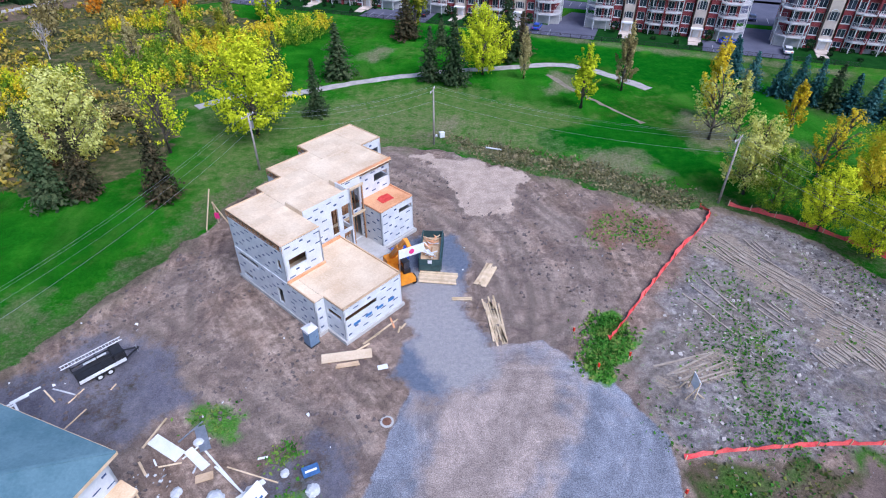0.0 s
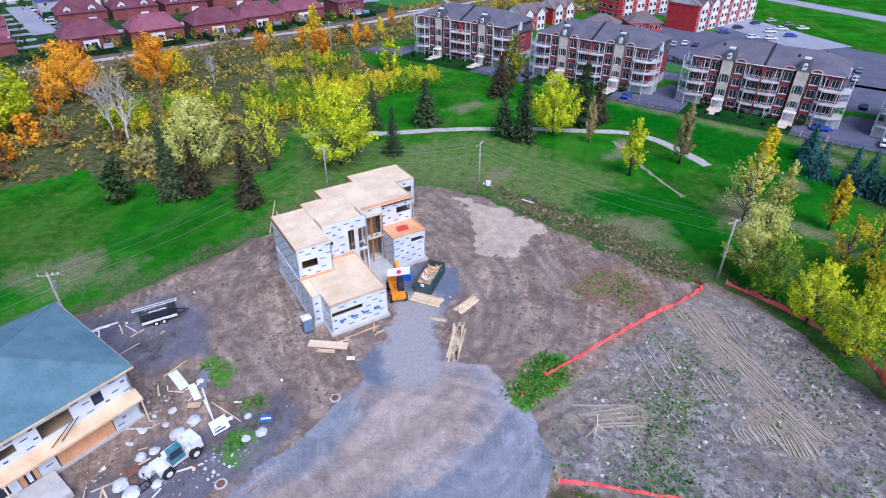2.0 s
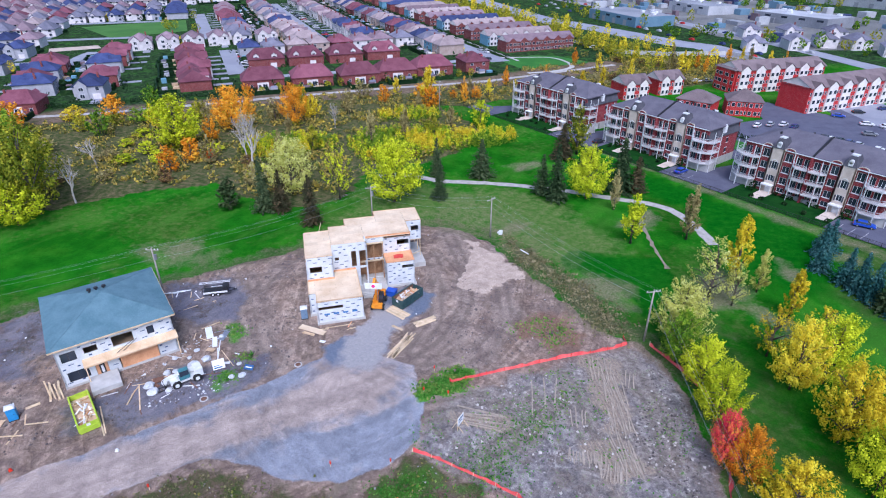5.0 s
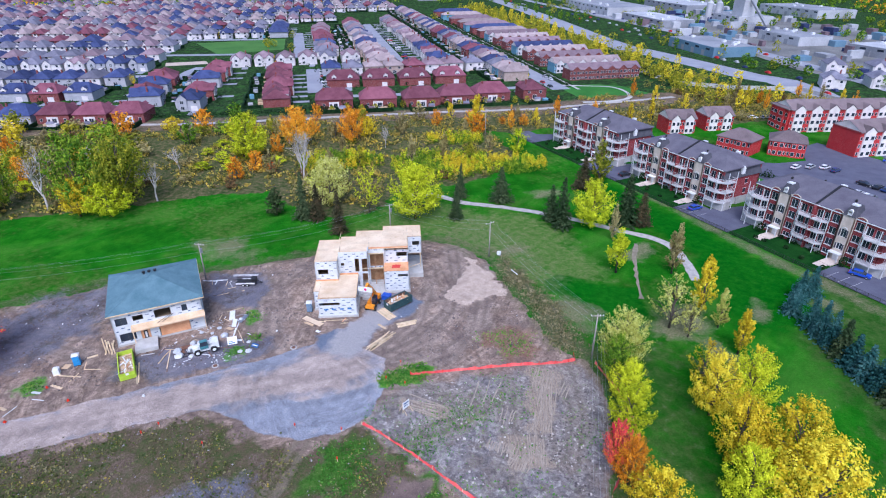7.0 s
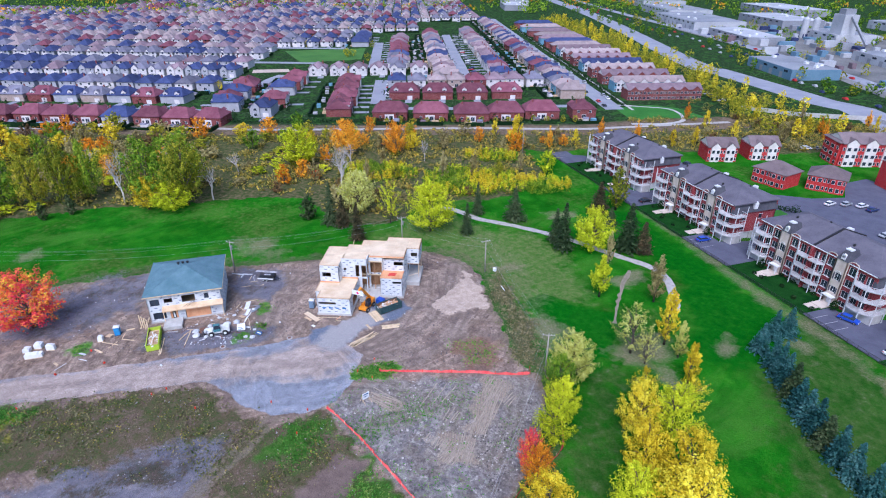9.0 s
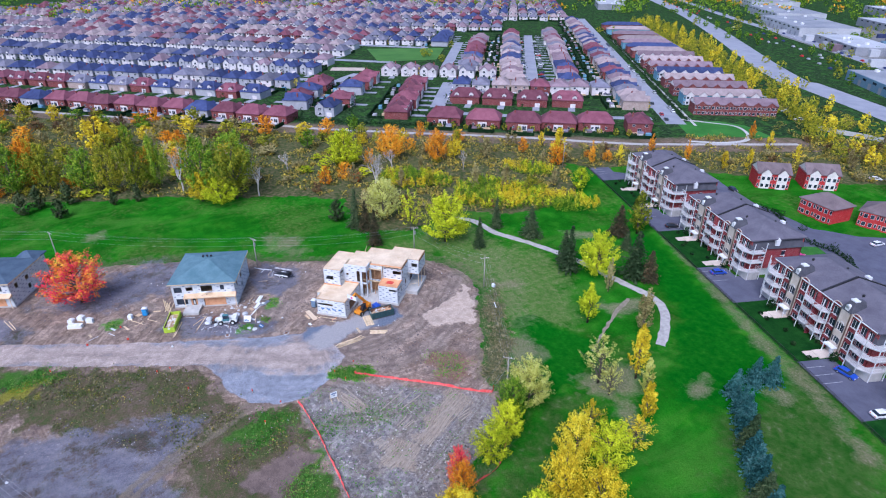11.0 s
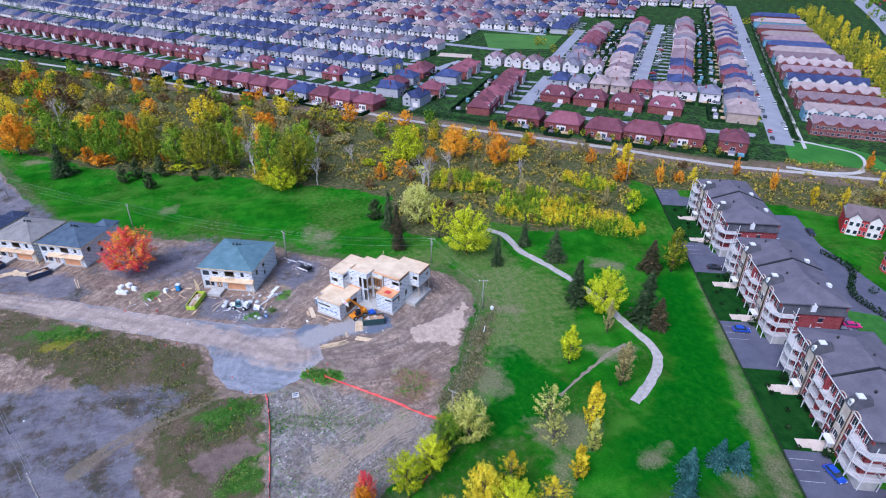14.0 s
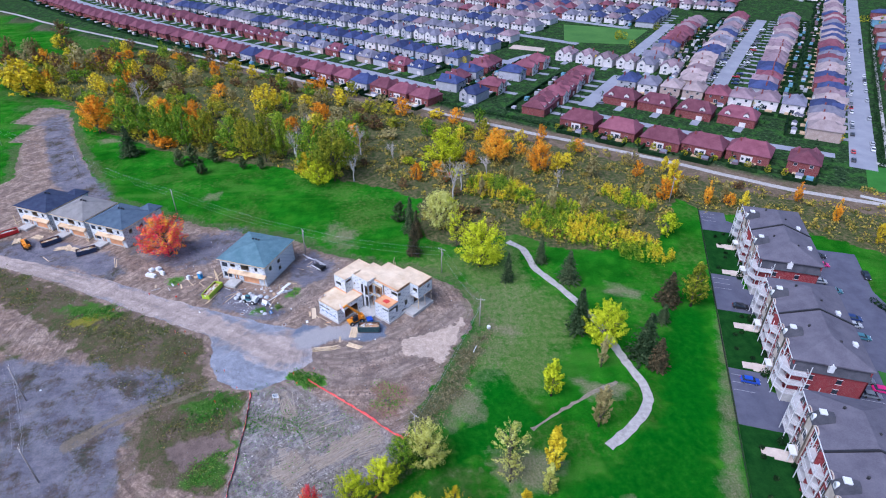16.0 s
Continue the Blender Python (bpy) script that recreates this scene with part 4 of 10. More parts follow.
    wrapped_wall(H, (10.1, 10.0), (10.1, 12.4), 0.42, 9.85, [(0.4, 1.9, 0.6, 4.3), (0.4, 1.9, 4.9, 8.2)], seed=11)
    wrapped_wall(H, (10.1, 12.4), (13.6, 12.4), 0.42, top, [(0.3, 3.2, 0.6, 4.3), (0.3, 3.2, 4.9, 8.2)], seed=12)
    part("parapet", Build().box((3.7, 10.2, top), (3.9, 13.2, 9.85)).box((3.9, 10.2, 9.78), (10.1, 10.36, 9.86)).box((9.9, 12.4, top), (10.1, 13.4, 9.85)), M["osb_pale"], H)
    part("parapet", Build().box((10.3, 12.6, top + 0.03), (18.9, 12.8, top + 0.28)), M["osb_orange"], H)
    for u in (8.35, 9.95, 11.6, 13.35):
        part("post", Build().beam((u, 11.9, 0.42), (u, 11.9, 8.4), 0.16), M["stud"], H)
    for z in (4.6, 8.3):
        part("beam", Build().box((8.2, 11.7, z), (13.5, 11.9, z + 0.28)), M["lumber"], H)
    for u in np.arange(8.4, 13.6, 0.5):
        part("stud", Build().beam((u, 13.6, 0.6), (u, 13.6, 8.6), 0.06, 0.14), M["stud"], H)
    part("porch_slab", Build().box((7.9, 7.6, 0.0), (13.5, 12.4, 0.55)).box((8.6, 6.9, 0.0), (13.4, 7.6, 0.36)).box((8.6, 6.2, 0.0), (13.4, 6.9, 0.18)), M["concrete"], H, "grey concrete porch slab with two steps")
    # low block with the orange deck
    wrapped_wall(H, (13.5, 9.0), (18.9, 9.0), 0.5, 5.35, [(3.0, 5.3, 3.85, 4.55)], seed=13)
    wrapped_wall(H, (13.5, 12.9), (13.5, 9.0), 0.5, 5.35, (), seed=14)
    wrapped_wall(H, (18.9, 9.0), (18.9, 13.0), 0.5, 5.35, [(0.05, 3.9, 3.85, 4.6), (3.0, 3.9, 2.2, 3.85), (0.6, 2.2, 0.8, 1.35)], seed=15)
    deck(H, 13.5, 9.0, 18.9, 13.0, 5.35, M["osb_orange"])
    part("parapet", Build().box((13.5, 9.0, 5.38), (18.9, 9.14, 5.56)).box((18.76, 9.14, 5.38), (18.9, 13, 5.56)).box((13.5, 9.14, 5.38), (13.64, 13, 5.56)), M["osb_orange"], H)
    red = surface("red_tarpaulin", (0.50, 0.03, 0.03, 1), (0.68, 0.08, 0.06, 1), 1.5, 8, 0.7)
    part("tarpaulin", Build().prism([(15.2, 10.4), (17.0, 10.3), (17.2, 11.7), (16.0, 11.9), (15.3, 11.6)], 5.385, 5.42), red, H, "red tarpaulin sheet lying on the deck")
    # main block
    wrapped_wall(H, (13.6, 13.0), (18.9, 13.0), 5.35, top - 0.62, [(2.7, 5.0, 6.9, 7.95)], seed=16)
    truss_band(H, (13.8, 13.02), (18.9, 13.02), top - 0.62, top, 0.45)
    wrapped_wall(H, (18.9, 13.0), (18.9, 18.0), 0.5, top - 0.62, [(0.2, 1.3, 6.9, 7.9), (1.2, 3.2, 0.9, 1.5), (2.6, 4.0, 2.4, 4.2)], seed=17)
    truss_band(H, (18.9, 13.0), (18.9, 18.0), top - 0.62, top, 0.45)
    # far wing on posts
    wrapped_wall(H, (18.9, 18.0), (22.1, 18.0), 5.0, top, [(1.1, 2.7, 7.0, 8.1)], seed=18)
    wrapped_wall(H, (22.1, 18.0), (22.1, 24.0), 5.0, top - 0.7, [(3.9, 5.2, 6.4, 7.6)], seed=19)
    truss_band(H, (22.1, 18.0), (22.1, 24.0), top - 0.7, top, 0.45)
    wrapped_wall(H, (18.9, 18.0), (18.9, 24.0), 0.5, 5.0, [(1.5, 4.5, 1.1, 3.4)], seed=31)
    part("soffit", Build().box((13.2, 18.0, 4.85), (22.1, 24.0, 5.0)), M["osb"], H)
    part("porch_slab", Build().box((18.9, 15.2, -0.2), (22.4, 24.2, 1.0)), M["concrete"], H, "pale concrete terrace slab")
    for u, v in ((21.9, 18.2), (21.9, 23.8), (21.9, 21.0)):
        part("post", Build().beam((u, v, 1.0), (u, v, 5.0), 0.15), M["lumber"], H)
    part("brace", Build().beam((19.2, 18.2, 1.1), (21.8, 17.2, 2.6), 0.12), M["lumber"], H)
    for u in (1.1, 2.7, 4.3, 5.9):
        part("printed_label", Build().box((u, -0.012, 1.75), (u + 0.9, -0.004, 2.1)), M["wrap_blue"], H, "blue printed label on the wrap")
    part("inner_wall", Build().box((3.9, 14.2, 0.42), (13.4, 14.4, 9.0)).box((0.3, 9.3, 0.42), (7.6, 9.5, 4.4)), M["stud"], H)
    # inner floors added to keep the rooms dark, their brown standing in for shade
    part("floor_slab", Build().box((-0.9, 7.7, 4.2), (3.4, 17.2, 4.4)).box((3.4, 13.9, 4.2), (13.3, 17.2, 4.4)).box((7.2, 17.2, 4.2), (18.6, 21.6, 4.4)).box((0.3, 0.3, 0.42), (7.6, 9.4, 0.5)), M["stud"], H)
    # top decks
    deck(H, -1.1, 7.4, 3.7, 17.5, top, M["osb_pale"])
    deck(H, 3.72, 10.2, 10.1, 18.9, top, M["osb_pale"], 1)
    deck(H, 7.0, 18.92, 13.2, 21.8, top, M["osb_pale"])
    deck(H, 10.12, 12.4, 18.9, 18.9, top, M["osb_pale"], 1)
    deck(H, 13.22, 18.92, 18.9, 24.0, top, M["osb_pale"])
    deck(H, 18.92, 18.0, 22.1, 24.0, top, M["osb_pale"], 1)
    for a, b in (((-1.04, 7.46), (3.7, 7.46)), ((-1.04, 7.5), (-1.04, 17.4)), ((-1.0, 17.44), (3.7, 17.44)), ((3.7, 18.84), (7, 18.84)), ((7, 21.74), (13.2, 21.74)), ((13.2, 23.94), (22.1, 23.94)), ((22.04, 18), (22.04, 24)), ((18.9, 18.06), (22.1, 18.06)), ((18.84, 13), (18.84, 18)), ((13.26, 21.8), (13.26, 24)), ((7.06, 18.9), (7.06, 21.8)), ((3.76, 17.5), (3.76, 18.9))):
        part("edge_board", Build().beam((*a, top + 0.07), (*b, top + 0.07), 0.1, 0.12), M["osb"], H)
    return H


framed_house()


# ---- wrapped two-storey houses with hipped roofs ----
def window(parent, cx, z, w, h, y, mat_frame, mullions=1, face=-1, name="window", split=True):
    """A framed window on a wall facing -y (face -1) or +y at depth y; far ones are one mesh."""
    fr = Build()
    t, dpt = 0.07, 0.06 * face
    y0, y1 = sorted((y, y + dpt))
    fr.box((cx - w / 2, y0, z), (cx - w / 2 + t, y1, z + h)).box((cx + w / 2 - t, y0, z), (cx + w / 2, y1, z + h))
    fr.box((cx - w / 2 + t, y0, z), (cx + w / 2 - t, y1, z + t)).box((cx - w / 2 + t, y0, z + h - t), (cx + w / 2 - t, y1, z + h))
    for k in range(mullions):
        x = cx - w / 2 + w * (k + 1) / (mullions + 1)
        fr.box((x - 0.03, y0, z + t), (x + 0.03, y1, z + h - t))
    p = y + 0.02 * face
    g = fr if not split else Build()
    g.poly([(cx - w / 2 + t, p, z + t), (cx + w / 2 - t, p, z + t), (cx + w / 2 - t, p, z + h - t), (cx - w / 2 + t, p, z + h - t)][::(1 if face < 0 else -1)], 0 if split else 1)
    ob = part(name, fr, mat_frame if split else [mat_frame, M["glass"]], parent)
    if split:
        part("pane", g, M["glass"], ob)
    return ob


def wrapped_house(x, y, turn, roof_mat, label, w=7.6, d=6.7, seed=0, wing=False):
    """Front faces local -y; w and d are half its width and depth."""
    H = thing("house_under_construction", label, "house", place(x, y, turn), group="wrapped houses along the street")
    eave = 7.1
    ridge = eave + 0.35 + 0.36 * min(w, d)
    part("foundation", Build().box((-w - 0.1, -d - 0.1, -0.5), (w + 0.1, d + 0.1, 0.35)), M["concrete"], H)
    lower = [(0.7, 3.5, 1.0, 2.7), (4.3, 6.0, 0.35, 2.7), (7.6, 13.2, 0.35, 2.55), (7.4, 13.8, 2.85, 3.3)]
    upper = [(0.6, 2.6, 4.6, 6.2), (3.6, 5.4, 5.0, 6.1), (7.4, 10.3, 4.6, 6.4), (12.3, 13.3, 4.9, 6.3)]
    wrapped_wall(H, (-w, -d), (w, -d), 0.35, eave, lower + upper, seed=seed)
    wrapped_wall(H, (w, -d), (w, d), 0.35, eave, [(2.2, 3.6, 4.3, 5.8), (7.0, 8.2, 1.5, 2.9), (6.8, 8.3, 4.2, 5.5)], seed=seed + 1)
    wrapped_wall(H, (w, d), (-w, d), 0.35, eave, [(2, 4, 4.3, 5.6), (6, 9, 0.5, 2.6), (10.5, 12, 4.3, 5.6)], seed=seed + 2)
    wrapped_wall(H, (-w, d), (-w, -d), 0.35, eave, [(3.2, 4.6, 4.3, 5.6), (8.5, 10, 1.2, 2.5)], seed=seed + 3)
    part("floor_slab", Build().box((-w + 0.25, -d + 0.25, 3.3), (w - 0.25, d - 0.25, 3.5)), M["osb"], H)
    for cx, z, ww, hh, mu in ((-w + 2.1, 1.0, 2.8, 1.7, 1), (-w + 1.6, 4.6, 2.0, 1.6, 1), (-w + 12.8, 4.9, 1.0, 1.4, 0)):
        window(H, cx, z, ww, hh, -d + 0.1, M["black"], mu)
    part("garage_door", Build().box((-w + 7.75, -d + 0.06, 0.35), (-w + 13.1, -d + 0.14, 2.54)), M["osb_orange"], H, "orange strand board closing the garage opening")
    dr = part("door", Build().box((-w + 4.35, -d + 0.04, 0.35), (-w + 5.95, -d + 0.14, 2.65)), M["osb_orange"], H)
    part("door_leaf", Build().box((-w + 4.8, -d - 0.02, 0.45), (-w + 5.55, -d + 0.038, 2.5)), M["black"], dr, "black entrance door with narrow glass")
    part("door_glass", Build().box((-w + 5.0, -d - 0.03, 0.9), (-w + 5.35, -d - 0.022, 2.2)), M["white_metal"], dr)
    for k in range(2):
        part("brace", Build().beam((-w + 7.6 + 0.9 * k, -d - 0.9, 4.0), (-w + 10.2 + 0.5 * k, -d - 0.15, 5.0), 0.06), M["black"], H)
    # porch roof over garage and entrance
    pr = Build().poly([(-w + 3.0, -d - 1.35, 3.62), (w + 0.2, -d - 1.35, 3.62), (w + 0.2, -d, 4.2), (-w + 3.0, -d, 4.2)])
    pr.poly([(-w + 3.0, -d - 1.35, 3.36), (-w + 3.0, -d, 3.36), (w + 0.2, -d, 3.36), (w + 0.2, -d - 1.35, 3.36)])
    pr.poly([(-w + 3.0, -d - 1.35, 3.36), (w + 0.2, -d - 1.35, 3.36), (w + 0.2, -d - 1.35, 3.62), (-w + 3.0, -d - 1.35, 3.62)])
    pr.poly([(w + 0.2, -d - 1.35, 3.36), (w + 0.2, -d, 3.36), (w + 0.2, -d, 4.2), (w + 0.2, -d - 1.35, 3.62)]).poly([(-w + 3.0, -d, 3.36), (-w + 3.0, -d - 1.35, 3.36), (-w + 3.0, -d - 1.35, 3.62), (-w + 3.0, -d, 4.2)])
    part("porch_roof", pr, M["osb"], H, "bare plywood porch roof")
    for u in (-w + 3.2, w):
        part("post", Build().beam((u, -d - 1.25, 0.3), (u, -d - 1.25, 3.36), 0.14), M["lumber"], H)
    part("porch_slab", Build().box((-w + 3.0, -d - 3.9, -0.3), (-w + 7.0, -d - 0.12, 0.8)), M["concrete"], H, "concrete porch slab")
    for k in range(4):
        part("plank", Build().box((-w - 2.2 + 0.5 * k, -d - 1.0 - 0.3 * k, -0.2), (-w - 2.0 + 0.5 * k, -d - 0.85 - 0.3 * k, 3.4 - 0.3 * k)), M["lumber"], H)
    for u in (-w - 1.2, -w - 2.3):
        part("plank", Build().beam((u, -d - 2.5, -0.1), (u + 0.3, -d + 2.5, 0.35), 0.3, 0.06), M["lumber"], H)
    roof = part("roof", Build().hip(-w - 0.6, -d - 0.6, w + 0.6, d + 0.6, eave + 0.35, ridge, 0.28), roof_mat, H)
    # ridge and hip caps
    caps = Build()
    rx, rz = (w + 0.6) - (d + 0.6), ridge + 0.02
    caps.beam((-rx, 0, rz), (rx, 0, rz), 0.24, 0.05)
    for sx in (-1, 1):
        for sy in (-1, 1):
            caps.beam((sx * rx, 0, rz), (sx * (w + 0.58), sy * (d + 0.58), eave + 0.39), 0.24, 0.05)
    part("ridge_cap", caps, roof_mat, roof)
    part("fascia", Build().box((-w - 0.62, -d - 0.66, eave + 0.04), (w + 0.62, -d - 0.61, eave + 0.3)).box((w + 0.61, -d - 0.6, eave + 0.04), (w + 0.66, d + 0.6, eave + 0.3)), M["lumber"], roof)
    for k, (u, v) in enumerate(((-1.4, 1.2), (-0.4, 1.4), (0.7, 1.2))):
        z = ridge - (ridge - eave) * v / (d + 0.6)
        part("roof_vent", Build().tube([(u, v, z - 0.3), (u, v, z + 0.35), (u, v, z + 0.36)], [0.18, 0.18, 0.34], 10).tube([(u, v, z + 0.36), (u, v, z + 0.6)], [0.34, 0.3], 10), M["black"], roof, "black round roof vent")
    part("soffit_wall", Build().wall((-w, -d), (w, -d), eave, eave + 0.3, 0.2), M["stud"], H)
    if wing:
        part("roof", Build().hip(1.5, d - 2.0, w + 0.3, d + 4.2, eave + 0.33, eave + 2.2, 0.28), roof_mat, H)
        wrapped_wall(H, (w - 0.3, d + 0.2), (w - 0.3, d + 3.6), 0.35, eave, (), seed=seed + 5)
        wrapped_wall(H, (w - 0.3, d + 3.6), (2.1, d + 3.6), 0.35, eave, [(1, 3, 4.2, 5.6)], seed=seed + 6)
        wrapped_wall(H, (2.1, d + 3.6), (2.1, d + 0.2), 0.35, eave, (), seed=seed + 7)
    return H


wrapped_house(-34.2, 18.6, 69, M["shingle_teal"], "unfinished two-storey house with a teal shingled hip roof", 8.0, 8.1, 40)
wrapped_house(-58.8, -33.3, 66, M["shingle_slate"], "unfinished two-storey house with a slate-blue hip roof", 7.6, 6.9, 50, True)
wrapped_house(-65.8, -49.3, 66, M["shingle_grey"], "unfinished two-storey house with a grey hip roof", 7.6, 6.9, 60)
wrapped_house(-72.6, -65.2, 66, M["shingle_navy"], "unfinished two-storey house with a dark navy hip roof", 7.6, 6.9, 70, True)
# ---- brick, siding and roofing of the finished buildings ----
def brick(name, a, b, mortar=(0.42, 0.36, 0.33, 1)):
    n = Nodes(name, 0.9, 0, 0.2)
    f = n.math("ADD", n.math("MULTIPLY", n.noise(0.6, 3), 0.5), n.math("MULTIPLY", n.noise(14, 2), 0.5))
    col = n.ramp(f, (0.36, a), (0.64, b))
    z = n.node("ShaderNodeSeparateXYZ", Vector=n.where()).outputs[2]
    course = n.math("FRACT", n.math("MULTIPLY", z, 6.5))
    col = n.mix(n.math("MULTIPLY", n.ramp(course, (0.86, 0.0), (0.92, 1.0)), 0.45), col, mortar)
    return n.done(col)


M["brick_red"] = brick("red_brick", (0.20, 0.026, 0.036, 1), (0.32, 0.055, 0.062, 1))
M["brick_dark"] = brick("dark_red_brick", (0.15, 0.035, 0.04, 1), (0.26, 0.075, 0.07, 1))
M["brick_bright"] = brick("bright_red_brick", (0.40, 0.020, 0.025, 1), (0.56, 0.045, 0.045, 1), (0.5, 0.3, 0.28, 1))
M["brick_tan"] = brick("tan_brick", (0.34, 0.25, 0.22, 1), (0.48, 0.38, 0.34, 1), (0.55, 0.5, 0.46, 1))
M["siding_cream"] = surface("cream_siding", (0.66, 0.61, 0.57, 1), (0.82, 0.77, 0.74, 1), 0.5, 6, 0.8)
M["cream_render"] = surface("cream_render", (0.52, 0.43, 0.365, 1), (0.68, 0.585, 0.51, 1), 0.5, 6, 0.85)
M["siding_town"] = surface("pale_town_siding", (0.56, 0.52, 0.53, 1), (0.76, 0.72, 0.72, 1), 0.5, 6, 0.8)
M["siding_blue"] = surface("blue_siding", (0.12, 0.27, 0.38, 1), (0.18, 0.36, 0.47, 1), 0.5, 6, 0.8)
M["siding_grey"] = surface("grey_siding", (0.33, 0.33, 0.37, 1), (0.46, 0.46, 0.50, 1), 0.5, 6, 0.8)
M["roof_apartment"] = surface("purple_grey_shingles", (0.098, 0.092, 0.122, 1), (0.155, 0.145, 0.178, 1), 0.3, 4, 0.9, bump=0.5)
M["balcony_floor"] = surface("balcony_concrete", (0.46, 0.44, 0.45, 1), (0.64, 0.62, 0.62, 1), 0.8, 8, 0.9)
M["mansard"] = surface("dark_grey_shingles", (0.055, 0.055, 0.07, 1), (0.10, 0.10, 0.12, 1), 0.5, 5, 0.9, bump=0.5)
for nm, a, b in (("roof_red", (0.135, 0.040, 0.062, 1), (0.22, 0.082, 0.11, 1)), ("roof_brown", (0.17, 0.118, 0.145, 1), (0.275, 0.200, 0.228, 1)), ("roof_grey", (0.125, 0.124, 0.168, 1), (0.21, 0.205, 0.26, 1)),
                 ("roof_duplex", (0.125, 0.095, 0.10, 1), (0.205, 0.16, 0.165, 1)), ("roof_navy", (0.026, 0.036, 0.105, 1), (0.060, 0.080, 0.19, 1)), ("roof_tan", (0.26, 0.205, 0.208, 1), (0.39, 0.315, 0.315, 1))):
    M[nm] = surface(nm + "_shingles", a, b, 0.25, 3, 0.9, bump=0.5, vary=0.26)
M["hedge"] = leafy("hedge_leaves", [(0.25, (0.010, 0.030, 0.012, 1)), (0.5, (0.02, 0.055, 0.018, 1)), (0.8, (0.05, 0.10, 0.03, 1))])

AX, AY, AT = -45.3, 180.1, -19.4
APT = place(AX, AY, AT)


def apt_world(s, w, z=0.0):
    return APT @ Vector((s, w, z))


def railing(parent, pts, z, h=1.0, name="railing", gap=0.42):
    o = Build()
    for a, b in zip(pts, pts[1:]):
        o.beam((*a, z + h), (*b, z + h), 0.06).beam((*a, z + 0.12), (*b, z + 0.12), 0.04)
        a, b = Vector(a), Vector(b)
        n = max(2, int((b - a).length / gap))
        for k in range(n + 1):
            p = a.lerp(b, k / n)
            o.beam((p.x, p.y, z), (p.x, p.y, z + h), 0.025 if k not in (0, n) else 0.09)
    return tagged(part(name, o, M["white_metal"], parent), kind="stuff")


def apartment():
    A = thing("apartment_building", "four-storey red brick apartment block with white balconies and grey roof", "building", APT, "apartment blocks along the golf course")
    L, D, eave = 34.0, 17.5, 11.7
    part("basement_wall", Build().wall((0.3, 1.2), (L - 0.3, 1.2), -0.3, 0.9, 0.3).wall((L - 0.3, 1.0), (L - 0.3, D), -0.3, 2.5, 0.3, [(1, 4.2, -0.3, 2.1), (5.2, 8.4, -0.3, 2.1)]).wall((L - 0.3, D), (0.3, D), -0.3, 2.5, 0.3).wall((0.3, D), (0.3, 1.0), -0.3, 2.5, 0.3), M["concrete"], A)
    # patio doors behind the balconies, in pairs
    holes = []
    for s0 in (0.6, 2.7, 13.3, 15.2, 17.5, 19.4, 29.4, 31.4):
        for fl in range(3):
            holes.append((s0 - 0.3, s0 + 1.2, 2.6 + 3 * fl, 4.8 + 3 * fl))
    for s0 in (13.6, 15.4, 17.7, 19.5):
        holes.append((s0 - 0.3, s0 + 0.9, 0.95, 2.15))
    wall = part("wall", Build().wall((0.3, 1.4), (L - 0.3, 1.4), 0.9, eave, 0.3, holes), M["brick_red"], A, "red brick front wall")
    ends = Build().wall((L - 0.3, 1.4), (L - 0.3, D), 2.5, 9.0, 0.3, [(4, 5.2, 3.4, 4.8), (4, 5.2, 6.4, 7.8), (10, 11.2, 3.4, 4.8), (10, 11.2, 6.4, 7.8)])
    part("end_wall", ends, M["brick_red"], A)
    part("end_wall", Build().wall((0.3, D), (0.3, 1.4), 2.5, 9.0, 0.3), M["brick_red"], A)
    part("back_wall", Build().wall((L - 0.3, D), (0.3, D), 2.5, eave, 0.3, [(2 + 3.2 * k, 3.6 + 3.2 * k, 3.3 + 3 * f, 4.9 + 3 * f) for k in range(10) for f in range(3)]), M["brick_red"], A)
    # near-black box added behind the openings to stand for shaded rooms
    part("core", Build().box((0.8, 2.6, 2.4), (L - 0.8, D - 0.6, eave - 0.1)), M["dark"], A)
    part("basement_panel", Build().box((0.8, 1.9, 0), (L - 0.8, 2.3, 2.4)).box((L - 1.2, 2.0, 0), (L - 0.75, 10, 2.4)), M["white_metal"], A)
    # windows set into the openings
    for h in holes:
        cx, w, hh = 0.3 + (h[0] + h[1]) / 2, h[1] - h[0], h[3] - h[2]
        window(A, cx, h[2], w, hh, 1.55, M["white_metal"], 1)
    for k in range(4):
        z = 3.4 + 3 * (k % 2)
        o = part("window", Build().box((L - 0.42, 5.4 + 6 * (k // 2), z), (L - 0.36, 6.6 + 6 * (k // 2), z + 1.4)), M["glass"], A)
        part("window_frame", Build().box((L - 0.3, 5.3 + 6 * (k // 2), z - 0.1), (L - 0.22, 6.7 + 6 * (k // 2), z)).box((L - 0.3, 5.3 + 6 * (k // 2), z + 1.4), (L - 0.22, 6.7 + 6 * (k // 2), z + 1.5)), M["white_metal"], o)
    # brick window bays with arched heads
    for s0, s1 in ((4.9, 7.2), (10.4, 12.9), (21.1, 23.6), (26.8, 29.1)):
        cx = (s0 + s1) / 2
        bh = [(cx - s0 - 0.85, cx - s0 + 0.85, z, z + h) for z, h in ((0.9, 1.2), (3.1, 1.8), (6.1, 1.8), (9.1, 2.1))]
        bay = part("brick_bay", Build().wall((s0, 1.0), (s1, 1.0), -0.3, eave, 0.3, bh).wall((s1, 1.0), (s1, 1.4), -0.3, eave, 0.25).wall((s0, 1.4), (s0, 1.0), -0.3, eave, 0.25), M["brick_red"], A, "red brick window bay with an arched head")
